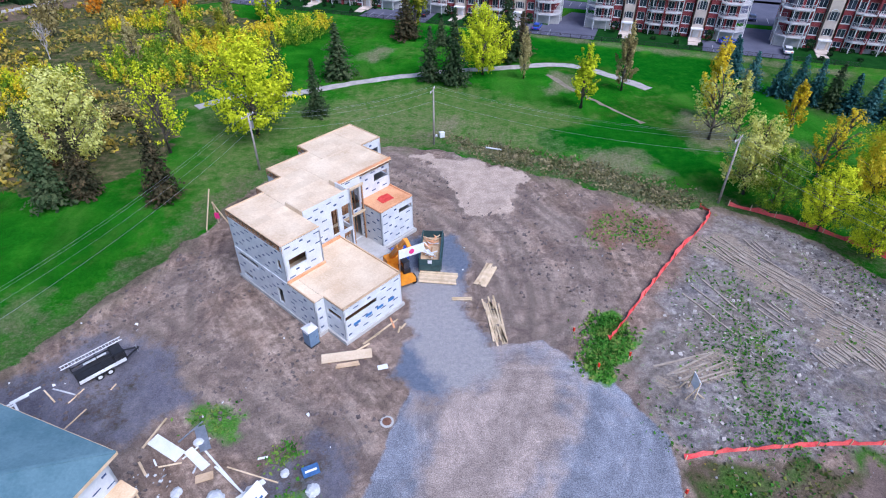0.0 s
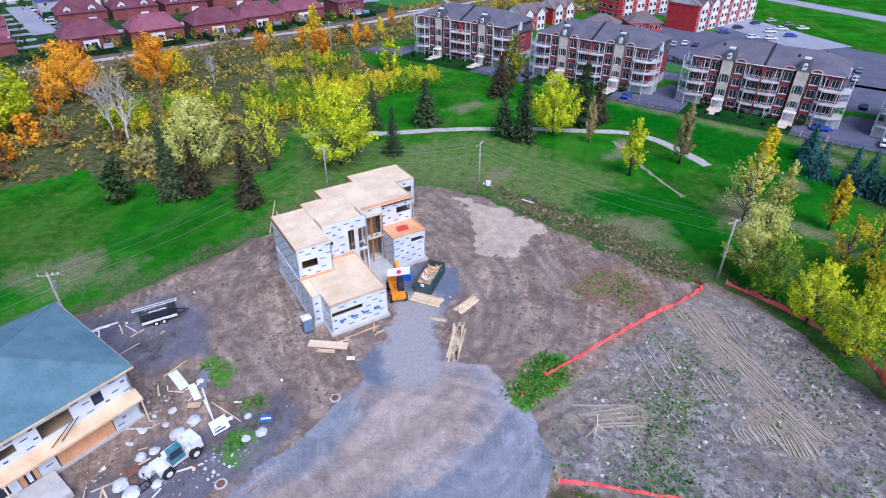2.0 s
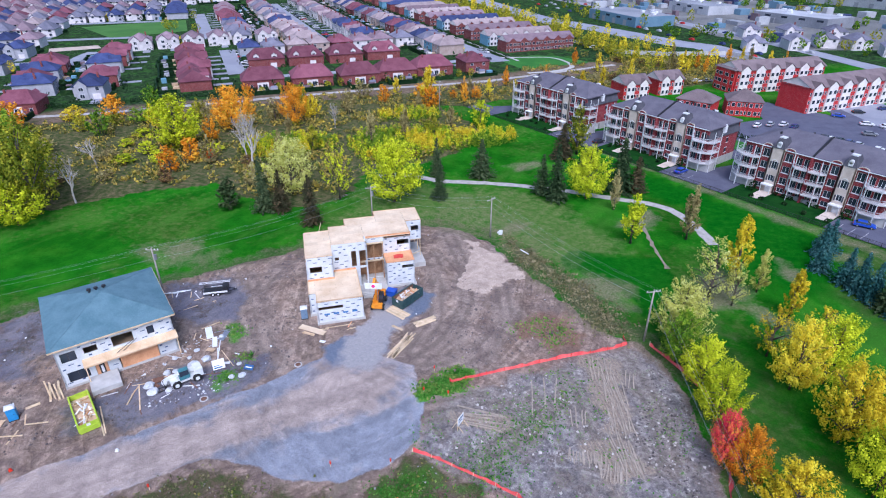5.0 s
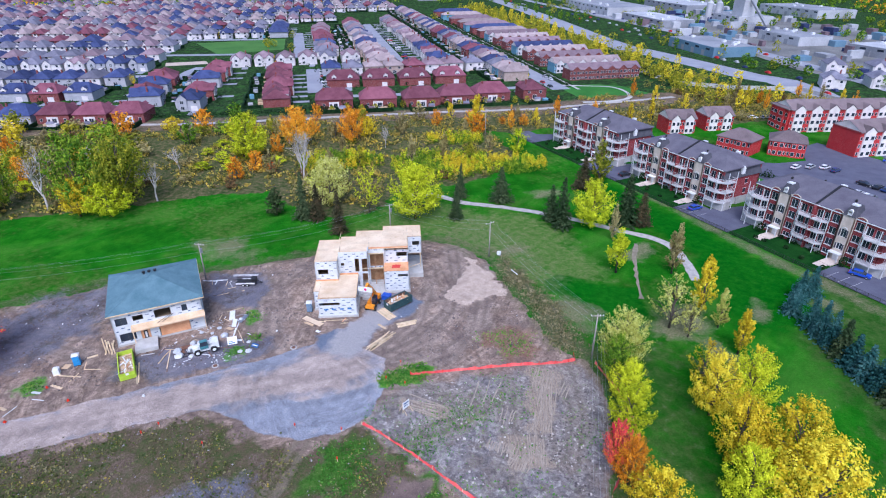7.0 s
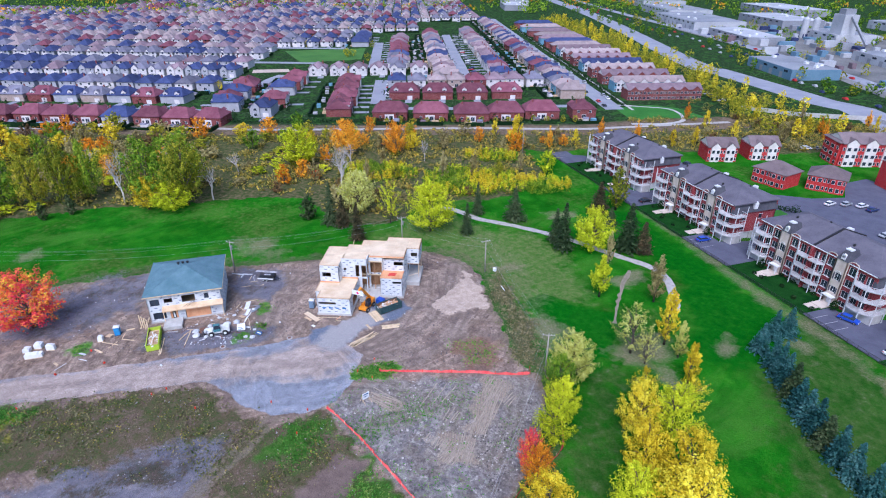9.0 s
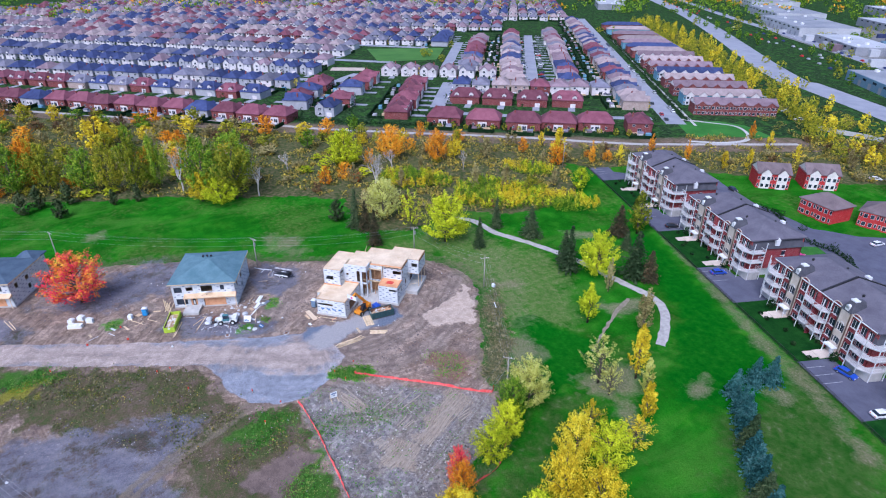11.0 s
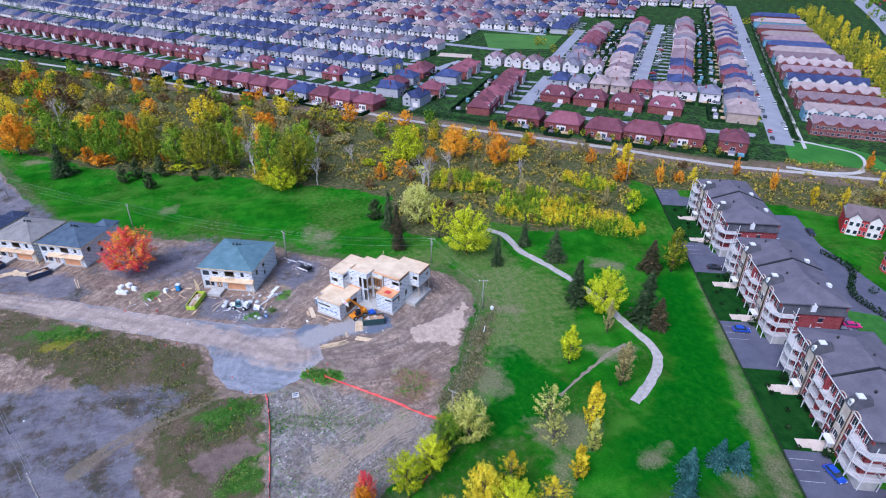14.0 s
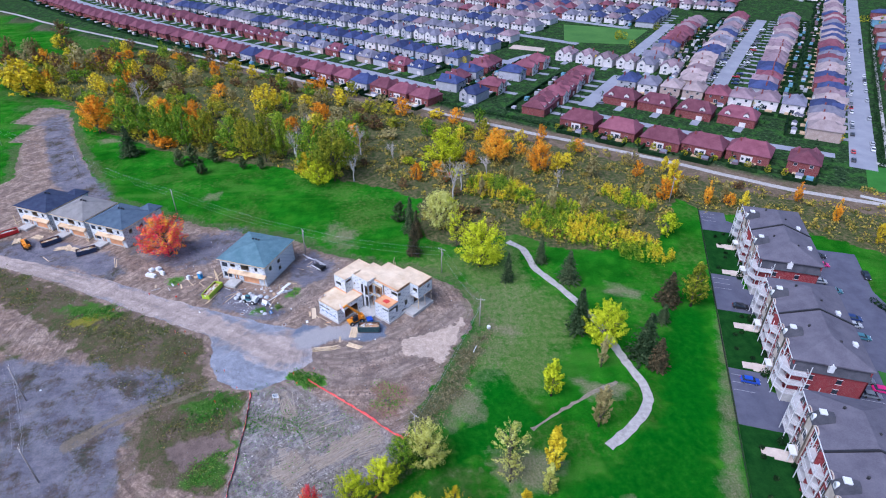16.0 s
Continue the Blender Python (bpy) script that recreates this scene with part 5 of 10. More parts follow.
        for h in bh:
            window(bay, cx, h[2], 1.7, h[3] - h[2], 1.12, M["white_metal"], 1)
            part("sill", Build().box((cx - 1.0, 0.9, h[2] - 0.14), (cx + 1.0, 0.998, h[2])), M["white_metal"], bay)
        o = Build()
        ring = [(cx + 1.3 * math.cos(t), eave - 0.05 + 0.95 * math.sin(t)) for t in np.linspace(math.pi, 0, 9)]
        for (p, zp), (q, zq) in zip(ring, ring[1:]):
            o.poly([(p, 0.97, eave - 0.1), (q, 0.97, eave - 0.1), (q, 0.97, zq), (p, 0.97, zp)]).poly([(p, 0.97, zp), (q, 0.97, zq), (q, 4.2, zq), (p, 4.2, zp)], 1)
            o.beam((p, 0.93, zp), (q, 0.93, zq), 0.2, 0.16, 2)
        part("eyebrow_gable", o, [M["brick_red"], M["roof_apartment"], M["cream_render"]], bay)
    part("pilaster", Build().box((16.8, 0.2, -0.3), (17.2, 1.398, eave)), M["brick_red"], A)
    # cream stair bays with entrance, turret roof and dormer
    for s0 in (7.2, 23.6):
        bh = [(0.95, 2.25, 3.3, 4.9), (0.95, 2.25, 6.6, 8.6), (0.9, 2.3, -0.2, 2.1)]
        bay = part("stair_bay", Build().wall((s0, 0.5), (s0 + 3.2, 0.5), -0.3, 12.1, 0.3, bh).wall((s0 + 3.2, 0.5), (s0 + 3.2, 1.45), -0.3, 12.1, 0.3).wall((s0, 1.45), (s0, 0.5), -0.3, 12.1, 0.3), M["cream_render"], A, "cream rendered stair bay")
        for h in bh[:2]:
            window(bay, s0 + 1.6, h[2], h[1] - h[0], h[3] - h[2], 0.62, M["white_metal"], 1)
            for x in (s0 + 0.55, s0 + 2.3):
                part("shutter", Build().box((x, 0.44, h[2]), (x + 0.35, 0.498, h[3] - 0.15)), M["mansard"], bay)
        o = Build()
        ring = [(s0 + 1.6 + 0.7 * math.cos(t), 8.5 + 0.55 * math.sin(t)) for t in np.linspace(math.pi, 0, 7)]
        for (p, zp), (q, zq) in zip(ring, ring[1:]):
            o.beam((p, 0.47, zp), (q, 0.47, zq), 0.1, 0.12)
        part("window_arch", o, M["white_metal"], bay)
        part("entrance_door", Build().box((s0 + 0.9, 0.6, -0.2), (s0 + 2.3, 0.68, 2.1)), M["white_metal"], bay)
        part("canopy", Build().box((s0 + 0.2, -0.9, 2.3), (s0 + 3.0, 0.5, 2.55)).beam((s0 + 0.4, -0.8, 0.2), (s0 + 0.4, -0.8, 2.3), 0.18).beam((s0 + 2.8, -0.8, 0.2), (s0 + 2.8, -0.8, 2.3), 0.18), M["white_metal"], bay)
        part("entrance_stair", Build().box((s0 + 0.1, -3.2, -0.2), (s0 + 3.1, 0.48, 0.25)).box((s0 + 0.1, -5.6, -0.2), (s0 + 2.5, -3.2, 0.12)), M["cream_render"], bay)
        x0, x1, x2, x3 = s0 + 0.05, s0 + 3.15, s0 + 0.95, s0 + 2.25
        lo = [(x0, 0.35, 12.0), (x1, 0.35, 12.0), (x1, 4.6, 12.0), (x0, 4.6, 12.0)]
        hi = [(x2, 1.3, 14.5), (x3, 1.3, 14.5), (x3, 4.0, 14.5), (x2, 4.0, 14.5)]
        cap = Build().poly(hi)
        for k in range(4):
            cap.poly([lo[k], lo[(k + 1) % 4], hi[(k + 1) % 4], hi[k]])
        cap = part("turret_roof", cap, M["mansard"], bay, "dark shingled turret roof")
        part("vent_box", Build().box((s0 + 0.9, 1.25, 14.5), (s0 + 2.3, 2.6, 14.8)), M["white_metal"], cap, "white turret cap")
        part("dormer", Build().box((s0 + 1.1, 0.4, 12.25), (s0 + 2.1, 1.3, 13.25)).tube([(s0 + 1.6, 0.4, 13.2), (s0 + 1.6, 1.3, 13.2)], 0.5, 12), M["white_metal"], cap, "small white arched dormer")
    # balconies with splayed fronts
    flat_l = [(13.0, 1.38), (13.0, 0.7), (14.1, -0.5), (16.75, -0.5), (16.75, 1.38)]
    flat_r = [(34.0 - x, y) for x, y in flat_l][::-1]
    corner_r = [(29.2, 1.38), (29.2, 0.6), (30.2, -0.7), (33.4, -0.7), (35.7, 1.0), (35.7, 4.6), (33.72, 4.6), (33.72, 1.38)]
    corner_l = [(34.0 - x, y) for x, y in corner_r][::-1]
    for shape, run in ((flat_l, flat_l[:4]), (flat_r, flat_r[1:]), (corner_r, corner_r[:7]), (corner_l, corner_l[1:])):
        for fl in range(3):
            z = 2.5 + 3 * fl
            bal = part("balcony", Build().prism(shape, z - 0.16, z + 0.06), M["balcony_floor"], A, "pale balcony slab with white railings")
            railing(bal, [(x, y + (0.06 if y < 1 else 0)) for x, y in run], z + 0.06, 1.05, gap=0.3)
        for x, y in run[1:-1]:
            part("column", Build().beam((x, y + 0.1, -0.2), (x, y + 0.1, eave), 0.15), M["white_metal"], A)
    for x0, x1 in ((29.3, L + 1.6), (-1.6, 4.7)):
        part("garage_wall", Build().box((x0 + 0.2, 0.9, -0.2), (x1 - 0.2, 1.35, 2.3)).box((max(x0, L) if x0 > 5 else x0, 1.35, -0.2), (x1 if x0 > 5 else 0.0, 4.4, 2.3)), M["concrete"], A)
    # steep shingled ends and the main hipped roof
    for x, sx in ((L, 1), (0.0, -1)):
        q = [(x + sx * 0.15, 1.2, 8.9), (x + sx * 0.15, D + 0.2, 8.9), (x - sx * 0.9, D - 0.2, eave + 0.2), (x - sx * 0.9, 1.6, eave + 0.2)]
        man = Build()
        man.poly(q if sx > 0 else q[::-1])
        man.poly([(x + sx * 0.15, 1.2, 8.9), (x - sx * 0.9, 1.6, eave + 0.2), (x - sx * 0.9, 1.2, 8.9)][::-sx or 1])
        man.poly([(x + sx * 0.15, D + 0.2, 8.9), (x - sx * 0.9, D + 0.2, 8.9), (x - sx * 0.9, D - 0.2, eave + 0.2)][::-sx or 1])
        part("mansard_end", man, M["mansard"], A, "dark shingled steep roof end")
    roof = part("roof", Build().hip(-0.1, 0.9, L + 0.1, D + 0.4, eave + 0.3, 15.2, 0.35, ridge=7.0), M["roof_apartment"], A)
    o = Build()
    prof = [(0.9, eave + 0.35), (9.2, 15.25), (D + 0.4, eave + 0.35)]
    for (y0, z0), (y1, z1) in zip(prof, prof[1:]):
        o.beam((17.0, y0, z0), (17.0, y1, z1), 0.45, 0.55)
    part("firewall", o, M["black"], roof, "black capped fire wall across the roof")
    dm = Build().box((L - 1.4, 8.6, 9.8), (L + 0.2, 9.8, 11.4)).poly([(L + 0.2, 8.4, 11.4), (L + 0.2, 10.0, 11.4), (L + 0.2, 9.2, 12.2)])
    dm.poly([(L + 0.2, 8.4, 11.4), (L + 0.2, 9.2, 12.2), (L - 3, 9.2, 12.2), (L - 3, 8.4, 11.4)]).poly([(L + 0.2, 9.2, 12.2), (L + 0.2, 10, 11.4), (L - 3, 10, 11.4), (L - 3, 9.2, 12.2)])
    part("dormer", dm, M["white_metal"], roof, "small white dormer")
    for k, (x, y) in enumerate(((6, 6.5), (12, 11), (23, 6.0), (28, 11.5), (14.5, 13.8), (26, 14.6))):
        z = eave + 0.3 + 3.2 * (1 - abs(y - 9.2) / 8.75)
        if k < 4:
            part("roof_vent", Build().tube([(x, y, z - 0.4), (x, y, z + 0.35), (x, y, z + 0.5)], [0.3, 0.3, 0.1], 8), M["black"], roof)
        else:
            part("roof_hatch", Build().box((x, y, z - 0.5), (x + 1.3, y + 1.0, z + 0.5)), M["white_metal"], roof)
    part("gutter", Build().box((0.3, 0.75, eave + 0.02), (L - 0.3, 0.9, eave + 0.2)), M["white_metal"], roof)
    return A


apt = apartment()
for s in (44.0, 88.0, 132.0):
    copy_thing(apt, APT @ Matrix.Translation((s, 0, 0)))


def slab(name, pts, mat, label, z0=-0.15, z1=0.05, world=None, category="pavement"):
    if world is None:
        pts = [tuple(apt_world(*p).xy) for p in pts]
    return piece(name, Build().prism(pts, z0, z1), mat, label, category, kind="structure")


for s0, s1 in ((-17, -2), (27, 46), (71, 90), (115, 134)):
    slab("parking_pavement", [(s0, -9.2), (s1, -9.2), (s1, -0.5), (s1 - 1.5, 14), (s1 - 9, 14) if s0 > 0 else (s1 - 9, -0.5), (s0 + 6, -0.4), (s0, -0.4)], M["asphalt"], "dark asphalt parking bay between apartment blocks")
    for k in range(3):
        x = s0 + 2.2 + 2.7 * k
        slab("parking_line", [(x, -8.8), (x + 0.14, -8.8), (x + 0.14, -4.0), (x, -4.0)], M["paint_white"], "white painted parking line", 0.04, 0.056)
slab("parking_pavement", [(2, 17.9), (172, 17.9), (172, 44), (60, 46), (34, 40), (24, 37), (2, 38)], M["asphalt"], "asphalt parking lot behind the apartment blocks")
for k in range(56):
    x = 5 + 2.75 * k
    slab("parking_line", [(x, 20), (x + 0.14, 20), (x + 0.14, 25), (x, 25)], M["paint_white"], "white painted parking line", 0.04, 0.056)
slab("road", [(84, 44), (172, 40), (172, 75), (96, 100), (70, 110), (45, 122), (40, 116), (62, 104), (84, 88), (90, 70)], M["asphalt"], "asphalt parking lot and lane between townhouses")
slab("parking_pavement", [(50, 40), (92, 40), (100, 62), (82, 92), (50, 92), (51, 80), (62, 67), (59, 55), (53, 47)], M["asphalt"], "asphalt car park before the red duplexes", -0.15, 0.054)
slab("lawn", [(62, 27), (86, 26), (88, 33), (64, 36)], surface("lawn", (0.02, 0.11, 0.012, 1), (0.05, 0.18, 0.025, 1), 0.4, 6, 0.95), "small green lawn island in the car park", 0.0, 0.2)

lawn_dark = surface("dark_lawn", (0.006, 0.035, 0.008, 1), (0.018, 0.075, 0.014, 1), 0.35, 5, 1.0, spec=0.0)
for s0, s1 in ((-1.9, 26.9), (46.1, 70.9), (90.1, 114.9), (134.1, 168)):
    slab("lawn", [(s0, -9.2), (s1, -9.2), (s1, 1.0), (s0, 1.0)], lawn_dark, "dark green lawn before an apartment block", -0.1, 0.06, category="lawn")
# low black fence along the golf course edge
fence = thing("fence", "low black metal fence beside the parking bays", "fence", APT)
post = Build().beam((0, 0, -0.1), (0, 0, 1.15), 0.09).mesh("post", M["black"])
panel = Build().beam((0, 0, 1.05), (2.5, 0, 1.05), 0.05).beam((0, 0, 0.2), (2.5, 0, 0.2), 0.05)
for k in range(14):
    panel.beam((0.18 * k + 0.1, 0, 0.2), (0.18 * k + 0.1, 0, 1.05), 0.025)
panel = panel.mesh("panel", M["black"])
for k in range(66):
    for nm, me_ in (("post", post), ("panel", panel)):
        ob = tagged(part(nm, me_, None, fence), kind="stuff") if nm == "panel" else part(nm, me_, None, fence)
        ob.location = (-18 + 2.5 * k, -9.7, 0)


# ---- finished town buildings ----
def gable_box(b, x0, x1, y, z0, z1, depth, slot=0, rslot=1, over=0.25):
    """A small front gable: its face at y, running back by depth."""
    xm = (x0 + x1) / 2
    b.poly([(x0, y, z0), (x1, y, z0), (xm, y, z1)], slot)
    b.poly([(x0 - over, y - over, z0), (xm, y - over, z1 + 0.1), (xm, y + depth, z1 + 0.1), (x0 - over, y + depth, z0)][::-1], rslot)
    b.poly([(x1 + over, y - over, z0), (x1 + over, y + depth, z0), (xm, y + depth, z1 + 0.1), (xm, y - over, z1 + 0.1)][::-1], rslot)


def row_block(name, label, x, y, turn, L, D, H, brick_mat, roof_mat, units, gables=True, bay_mat=None):
    """A terrace with front gables on local -y, a ridge roof and windows on each unit."""
    T = thing(name, label, "building", place(x, y, turn))
    part("wall", Build().box((0, 0, -0.3), (L, D, H)), brick_mat, T)
    r = Build()
    r.poly([(-0.3, -0.5, H), (L + 0.3, -0.5, H), (L + 0.3, D / 2, H + 3.0), (-0.3, D / 2, H + 3.0)])
    r.poly([(L + 0.3, D + 0.5, H), (-0.3, D + 0.5, H), (-0.3, D / 2, H + 3.0), (L + 0.3, D / 2, H + 3.0)])
    r.poly([(-0.3, -0.5, H - 0.25), (-0.3, -0.5, H), (L + 0.3, -0.5, H), (L + 0.3, -0.5, H - 0.25)][::-1]).poly([(-0.3, -0.5, H - 0.2), (L + 0.3, -0.5, H - 0.2), (L + 0.3, D + 0.5, H - 0.2), (-0.3, D + 0.5, H - 0.2)][::-1])
    if not gables:
        r = Build().hip(-0.5, -0.6, L + 0.5, D + 0.6, H, H + 3.2, 0.25)
    part("roof", r, roof_mat, T)
    if gables:
        part("gable_end", Build().poly([(L, 0, H), (L, D, H), (L, D / 2, H + 2.9)]), M["siding_cream"], T)
        part("gable_end", Build().poly([(0, D, H), (0, 0, H), (0, D / 2, H + 2.9)]), M["siding_cream"], T)
    u = L / units
    for k in range(units):
        cx = u * (k + 0.5)
        fr = Build().box((cx - u * 0.3, -0.5, 0), (cx + u * 0.3, 0.02, H - 0.3))
        bay = part("front_bay", fr, (bay_mat or M["siding_cream"]) if gables else brick_mat, T)
        if gables:
            g = Build()
            gable_box(g, cx - u * 0.34, cx + u * 0.34, -0.55, H - 0.3, H + 1.8, D / 2)
            part("front_gable", g, [bay_mat or M["siding_cream"], roof_mat], T)
        z = 0.6
        while z < H - 1.6:
            for dx in (-0.16, 0.16):
                window(bay, cx + dx * u, z, u * 0.2, 1.5, -0.51, M["white_metal"], 0, split=False)
            if u > 5:
                for dx in (-0.4, 0.4):
                    window(T, cx + dx * u, z, u * 0.12, 1.4, -0.01, M["white_metal"], 0, split=False)
            z += 2.9
        for z2 in np.arange(0.8, H - 1.2, 2.9):
            window(T, cx, z2, u * 0.3, 1.4, D + 0.01, M["white_metal"], 1, face=1, split=False)
            window(T, cx + u * 0.3, z2, u * 0.12, 1.2, D + 0.01, M["white_metal"], 0, face=1, split=False)
    return T


row_block("duplex", "bright red brick duplex with a cream front gable and brown roof", *(-16.5, 221, 50), 12, 10, 6.2, M["brick_bright"], M["roof_duplex"], 2)
row_block("duplex", "bright red brick duplex with a cream front gable and brown roof", *(-7.0, 237, 50), 12, 10, 6.2, M["brick_bright"], M["roof_duplex"], 2)
row_block("duplex", "bright red brick house with rows of white windows and brown roof", *(6.0, 214, -6), 12.5, 10, 5.6, M["brick_bright"], M["roof_duplex"], 2, False)
row_block("duplex", "bright red brick house with rows of white windows and brown roof", *(22.5, 221, 16), 12, 10, 5.6, M["brick_bright"], M["roof_duplex"], 2, False)
row_block("townhouse_block", "three-storey red brick townhouse row with cream bays and brown roof", *(9, 266, -42), 12, 13, 9.5, M["brick_bright"], M["roof_duplex"], 1, False)
row_block("townhouse_block", "three-storey red brick townhouse row with cream bays and brown roof", *(19, 258, 48), 44, 12, 9.5, M["brick_bright"], M["roof_duplex"], 6)
row_block("townhouse_block", "three-storey red brick townhouse row with cream bays and brown roof", *(47, 239, 55), 46, 13, 9.5, M["brick_bright"], M["roof_duplex"], 6)
# ---- the town beyond the rail trail ----
ED, EP = Vector((-0.832, 0.554)), Vector((0.554, 0.832))
LR, LM = Vector((0.66, 0.75)), Vector((-0.75, 0.66))


def street_point(e, p):
    return ED * (e + 229.8) + EP * p


def facing(f):
    return math.degrees(math.atan2(f[1], f[0])) + 90


def town_house(style, wall_mat, roof_mat, label):
    """A detached house whose front is local -y, centred on its plot."""
    T = thing("house", label, "house", group="detached houses of the town")
    if style == "bungalow":
        w, d, e, r = 7.0, 6.5, 4.2, 8.3
    elif style == "broad":
        w, d, e, r = 8.9, 6.8, 4.3, 8.8
    elif style == "wide":
        w, d, e, r = 6.1, 7.0, 5.2, 9.0
    else:
        w, d, e, r = 5.6, 7.3, 5.3, 8.9
    part("wall", Build().box((-w, -d, -0.4), (w, d, e)), wall_mat, T)
    part("roof", Build().hip(-w - 0.4, -d - 0.4, w + 0.4, d + 0.4, e + 0.15, r, 0.25, ridge=min(w, d) * (0.62 if style in ("bungalow", "broad") else 0.9)), roof_mat, T)
    g = Build()
    if style in ("bungalow", "broad"):
        for cx in (-w * 0.55, w * 0.45):
            g = Build().box((cx - 1.3, -d + 0.6, e - 0.3), (cx + 1.3, -d + 3.4, e + 1.7))
            gable_box(g, cx - 1.3, cx + 1.3, -d + 0.58, e + 1.7, e + 2.8, 3.6)
            part("dormer", g, [M["siding_town"], roof_mat], T, "small pale gabled dormer")
        for cx in (-w * 0.55, w * 0.45):
            window(T, cx, e + 0.1, 1.5, 1.2, -d + 0.58, M["white_metal"], 1, split=False)
        part("patio_wall", Build().box((-2.2, d, 0), (2.6, d + 0.12, 3.2)), M["siding_town"], T)
        window(T, -0.6, 0.3, 2.0, 2.2, d + 0.13, M["white_metal"], 1, face=1, split=False)
        window(T, 1.7, 1.0, 1.2, 1.3, d + 0.13, M["white_metal"], 0, face=1, split=False)
        window(T, -5.2, 1.2, 1.2, 1.3, d + 0.01, M["white_metal"], 0, face=1, split=False)
        window(T, 5.0, 1.2, 1.2, 1.3, d + 0.01, M["white_metal"], 0, face=1, split=False)
    else:
        g.box((-w * 0.85, -d - 0.6, 0), (-w * 0.05, -d + 0.3, e + 0.2))
        gable_box(g, -w * 0.9, 0.0, -d - 0.62, e + 0.2, e + 2.6, 5.5)
        if style == "wide":
            g.box((w * 0.3, -d - 0.4, 2.9), (w * 0.9, -d + 0.3, e + 0.2))
            gable_box(g, w * 0.25, w * 0.95, -d - 0.42, e + 0.2, e + 1.9, 4.5)
        part("front_gable", g, [M["siding_town"] if style == "wide" else wall_mat, roof_mat], T, "gabled front bay")
        window(T, -w * 0.45, 3.5, 1.7, 1.5, -d - 0.61, M["white_metal"], 1, split=False)
        window(T, -w * 0.45, 0.8, 1.7, 1.5, -d - 0.61, M["white_metal"], 1, split=False)
        window(T, w * 0.6, 3.5, 1.4, 1.4, -d - (0.41 if style == "wide" else 0.01), M["white_metal"], 0, split=False)
        window(T, -w * 0.5, 3.4, 1.4, 1.3, d + 0.01, M["white_metal"], 0, face=1, split=False)
        window(T, w * 0.5, 3.4, 1.4, 1.3, d + 0.01, M["white_metal"], 0, face=1, split=False)
        window(T, 0, 0.5, 2.2, 2.1, d + 0.01, M["white_metal"], 1, face=1, split=False)
    part("garage_door", Build().box((w * 0.2, -d - 0.05, 0), (w * 0.2 + 3.0, -d - 0.005, 2.3)), M["siding_town"], T)
    part("chimney", Build().box((w * 0.5, 1.0, r - 2.4), (w * 0.5 + 0.7, 1.7, r + 0.4)), M["brick_dark"], T)
    return T


KINDS = [("bungalow", "brick_dark", "roof_red", "dark red brick house with a wine-red shingle roof"),
         ("wide", "siding_town", "roof_brown", "cream two-storey house with a brown hip roof"),
         ("narrow", "siding_town", "roof_grey", "cream two-storey house with a grey hip roof"),
         ("narrow", "siding_grey", "roof_navy", "grey two-storey house with a navy blue roof"),
         ("narrow", "brick_tan", "roof_tan", "tan brick two-storey house with a pale brown roof"),
         ("bungalow", "siding_grey", "roof_navy", "grey house with a navy roof and two dormers"),
         ("wide", "brick_dark", "roof_red", "red brick two-storey house with a wine-red roof"),
         ("bungalow", "brick_tan", "roof_grey", "tan brick house with a grey roof and dormers"),
         ("narrow", "siding_blue", "roof_tan", "blue-sided two-storey house with a tan roof"),
         ("broad", "brick_dark", "roof_red", "long dark red brick bungalow with a wine-red shingle roof")]
MODELS = []
hr = random.Random(21)
plots = []                     # x, y, turn, kind


def plot(pos, face, kinds, jitter=0.6):
    back_off = hr.uniform(-2.2, 2.2) * jitter
    plots.append((pos[0] + hr.uniform(-jitter, jitter) * 0.6 + face[0] * back_off, pos[1] + hr.uniform(-jitter, jitter) * 0.6 + face[1] * back_off, facing(face) + hr.uniform(-1.5, 1.5), hr.choice(kinds)))


away, back = (-0.8, 0.6), (0.8, -0.6)
for q in ((-158.5, 156.3), (-144, 172), (-130, 188), (-121, 204.3), (-112, 221.2)):
    plot(q, away, [9], 0.2)
plot((-99, 238.5), away, [6], 0.2)
for q in ((-194, 189), (-182, 205), (-169, 221), (-158, 239)):
    plot(q, back, [9], 0.3)
for k in range(8):
    plot(street_point(69, 45 + 12.8 * k), ED, (1, 2, 6, 3, 4))
for p, e0, e1, f, kinds, st in ((77, 88, 335, 1, (1, 2, 3, 4, 6), 12.6), (118, 92, 350, -1, (6, 1, 2, 4, 3, 1), 12.6), (151, 32, 480, 1, (4, 4, 2, 8, 3, 6, 1), 12.8), (14, -2, 80, 1, (0, 6), 12.0),
                              (46, 136, 290, -1, (1, 6, 2, 3), 12.6), (8, 262, 330, 1, (2, 3), 12.4)):
    e = e0
    while e < e1:
        plot(street_point(e, p), EP * f, kinds)
        e += st
for k in range(6):
    plot(street_point(116, -12 + 14.4 * k), -ED, (1, 2, 3))
for q, f in (((-206, 106), back), ((-221, 117), EP), ((-249, 134), EP), ((-262, 145), EP), ((-275, 156), EP), ((-228, 92), -EP), ((-240, 99), -EP), ((-252, 108), -EP), ((-264, 116), -EP), ((-276, 124), -EP)):
    plot(q, f, (0, 6, 3))
rows_m = [204.5, 250, 284, 332, 366, 414, 448, 496, 530, 578, 612, 660, 694, 742, 776, 824]
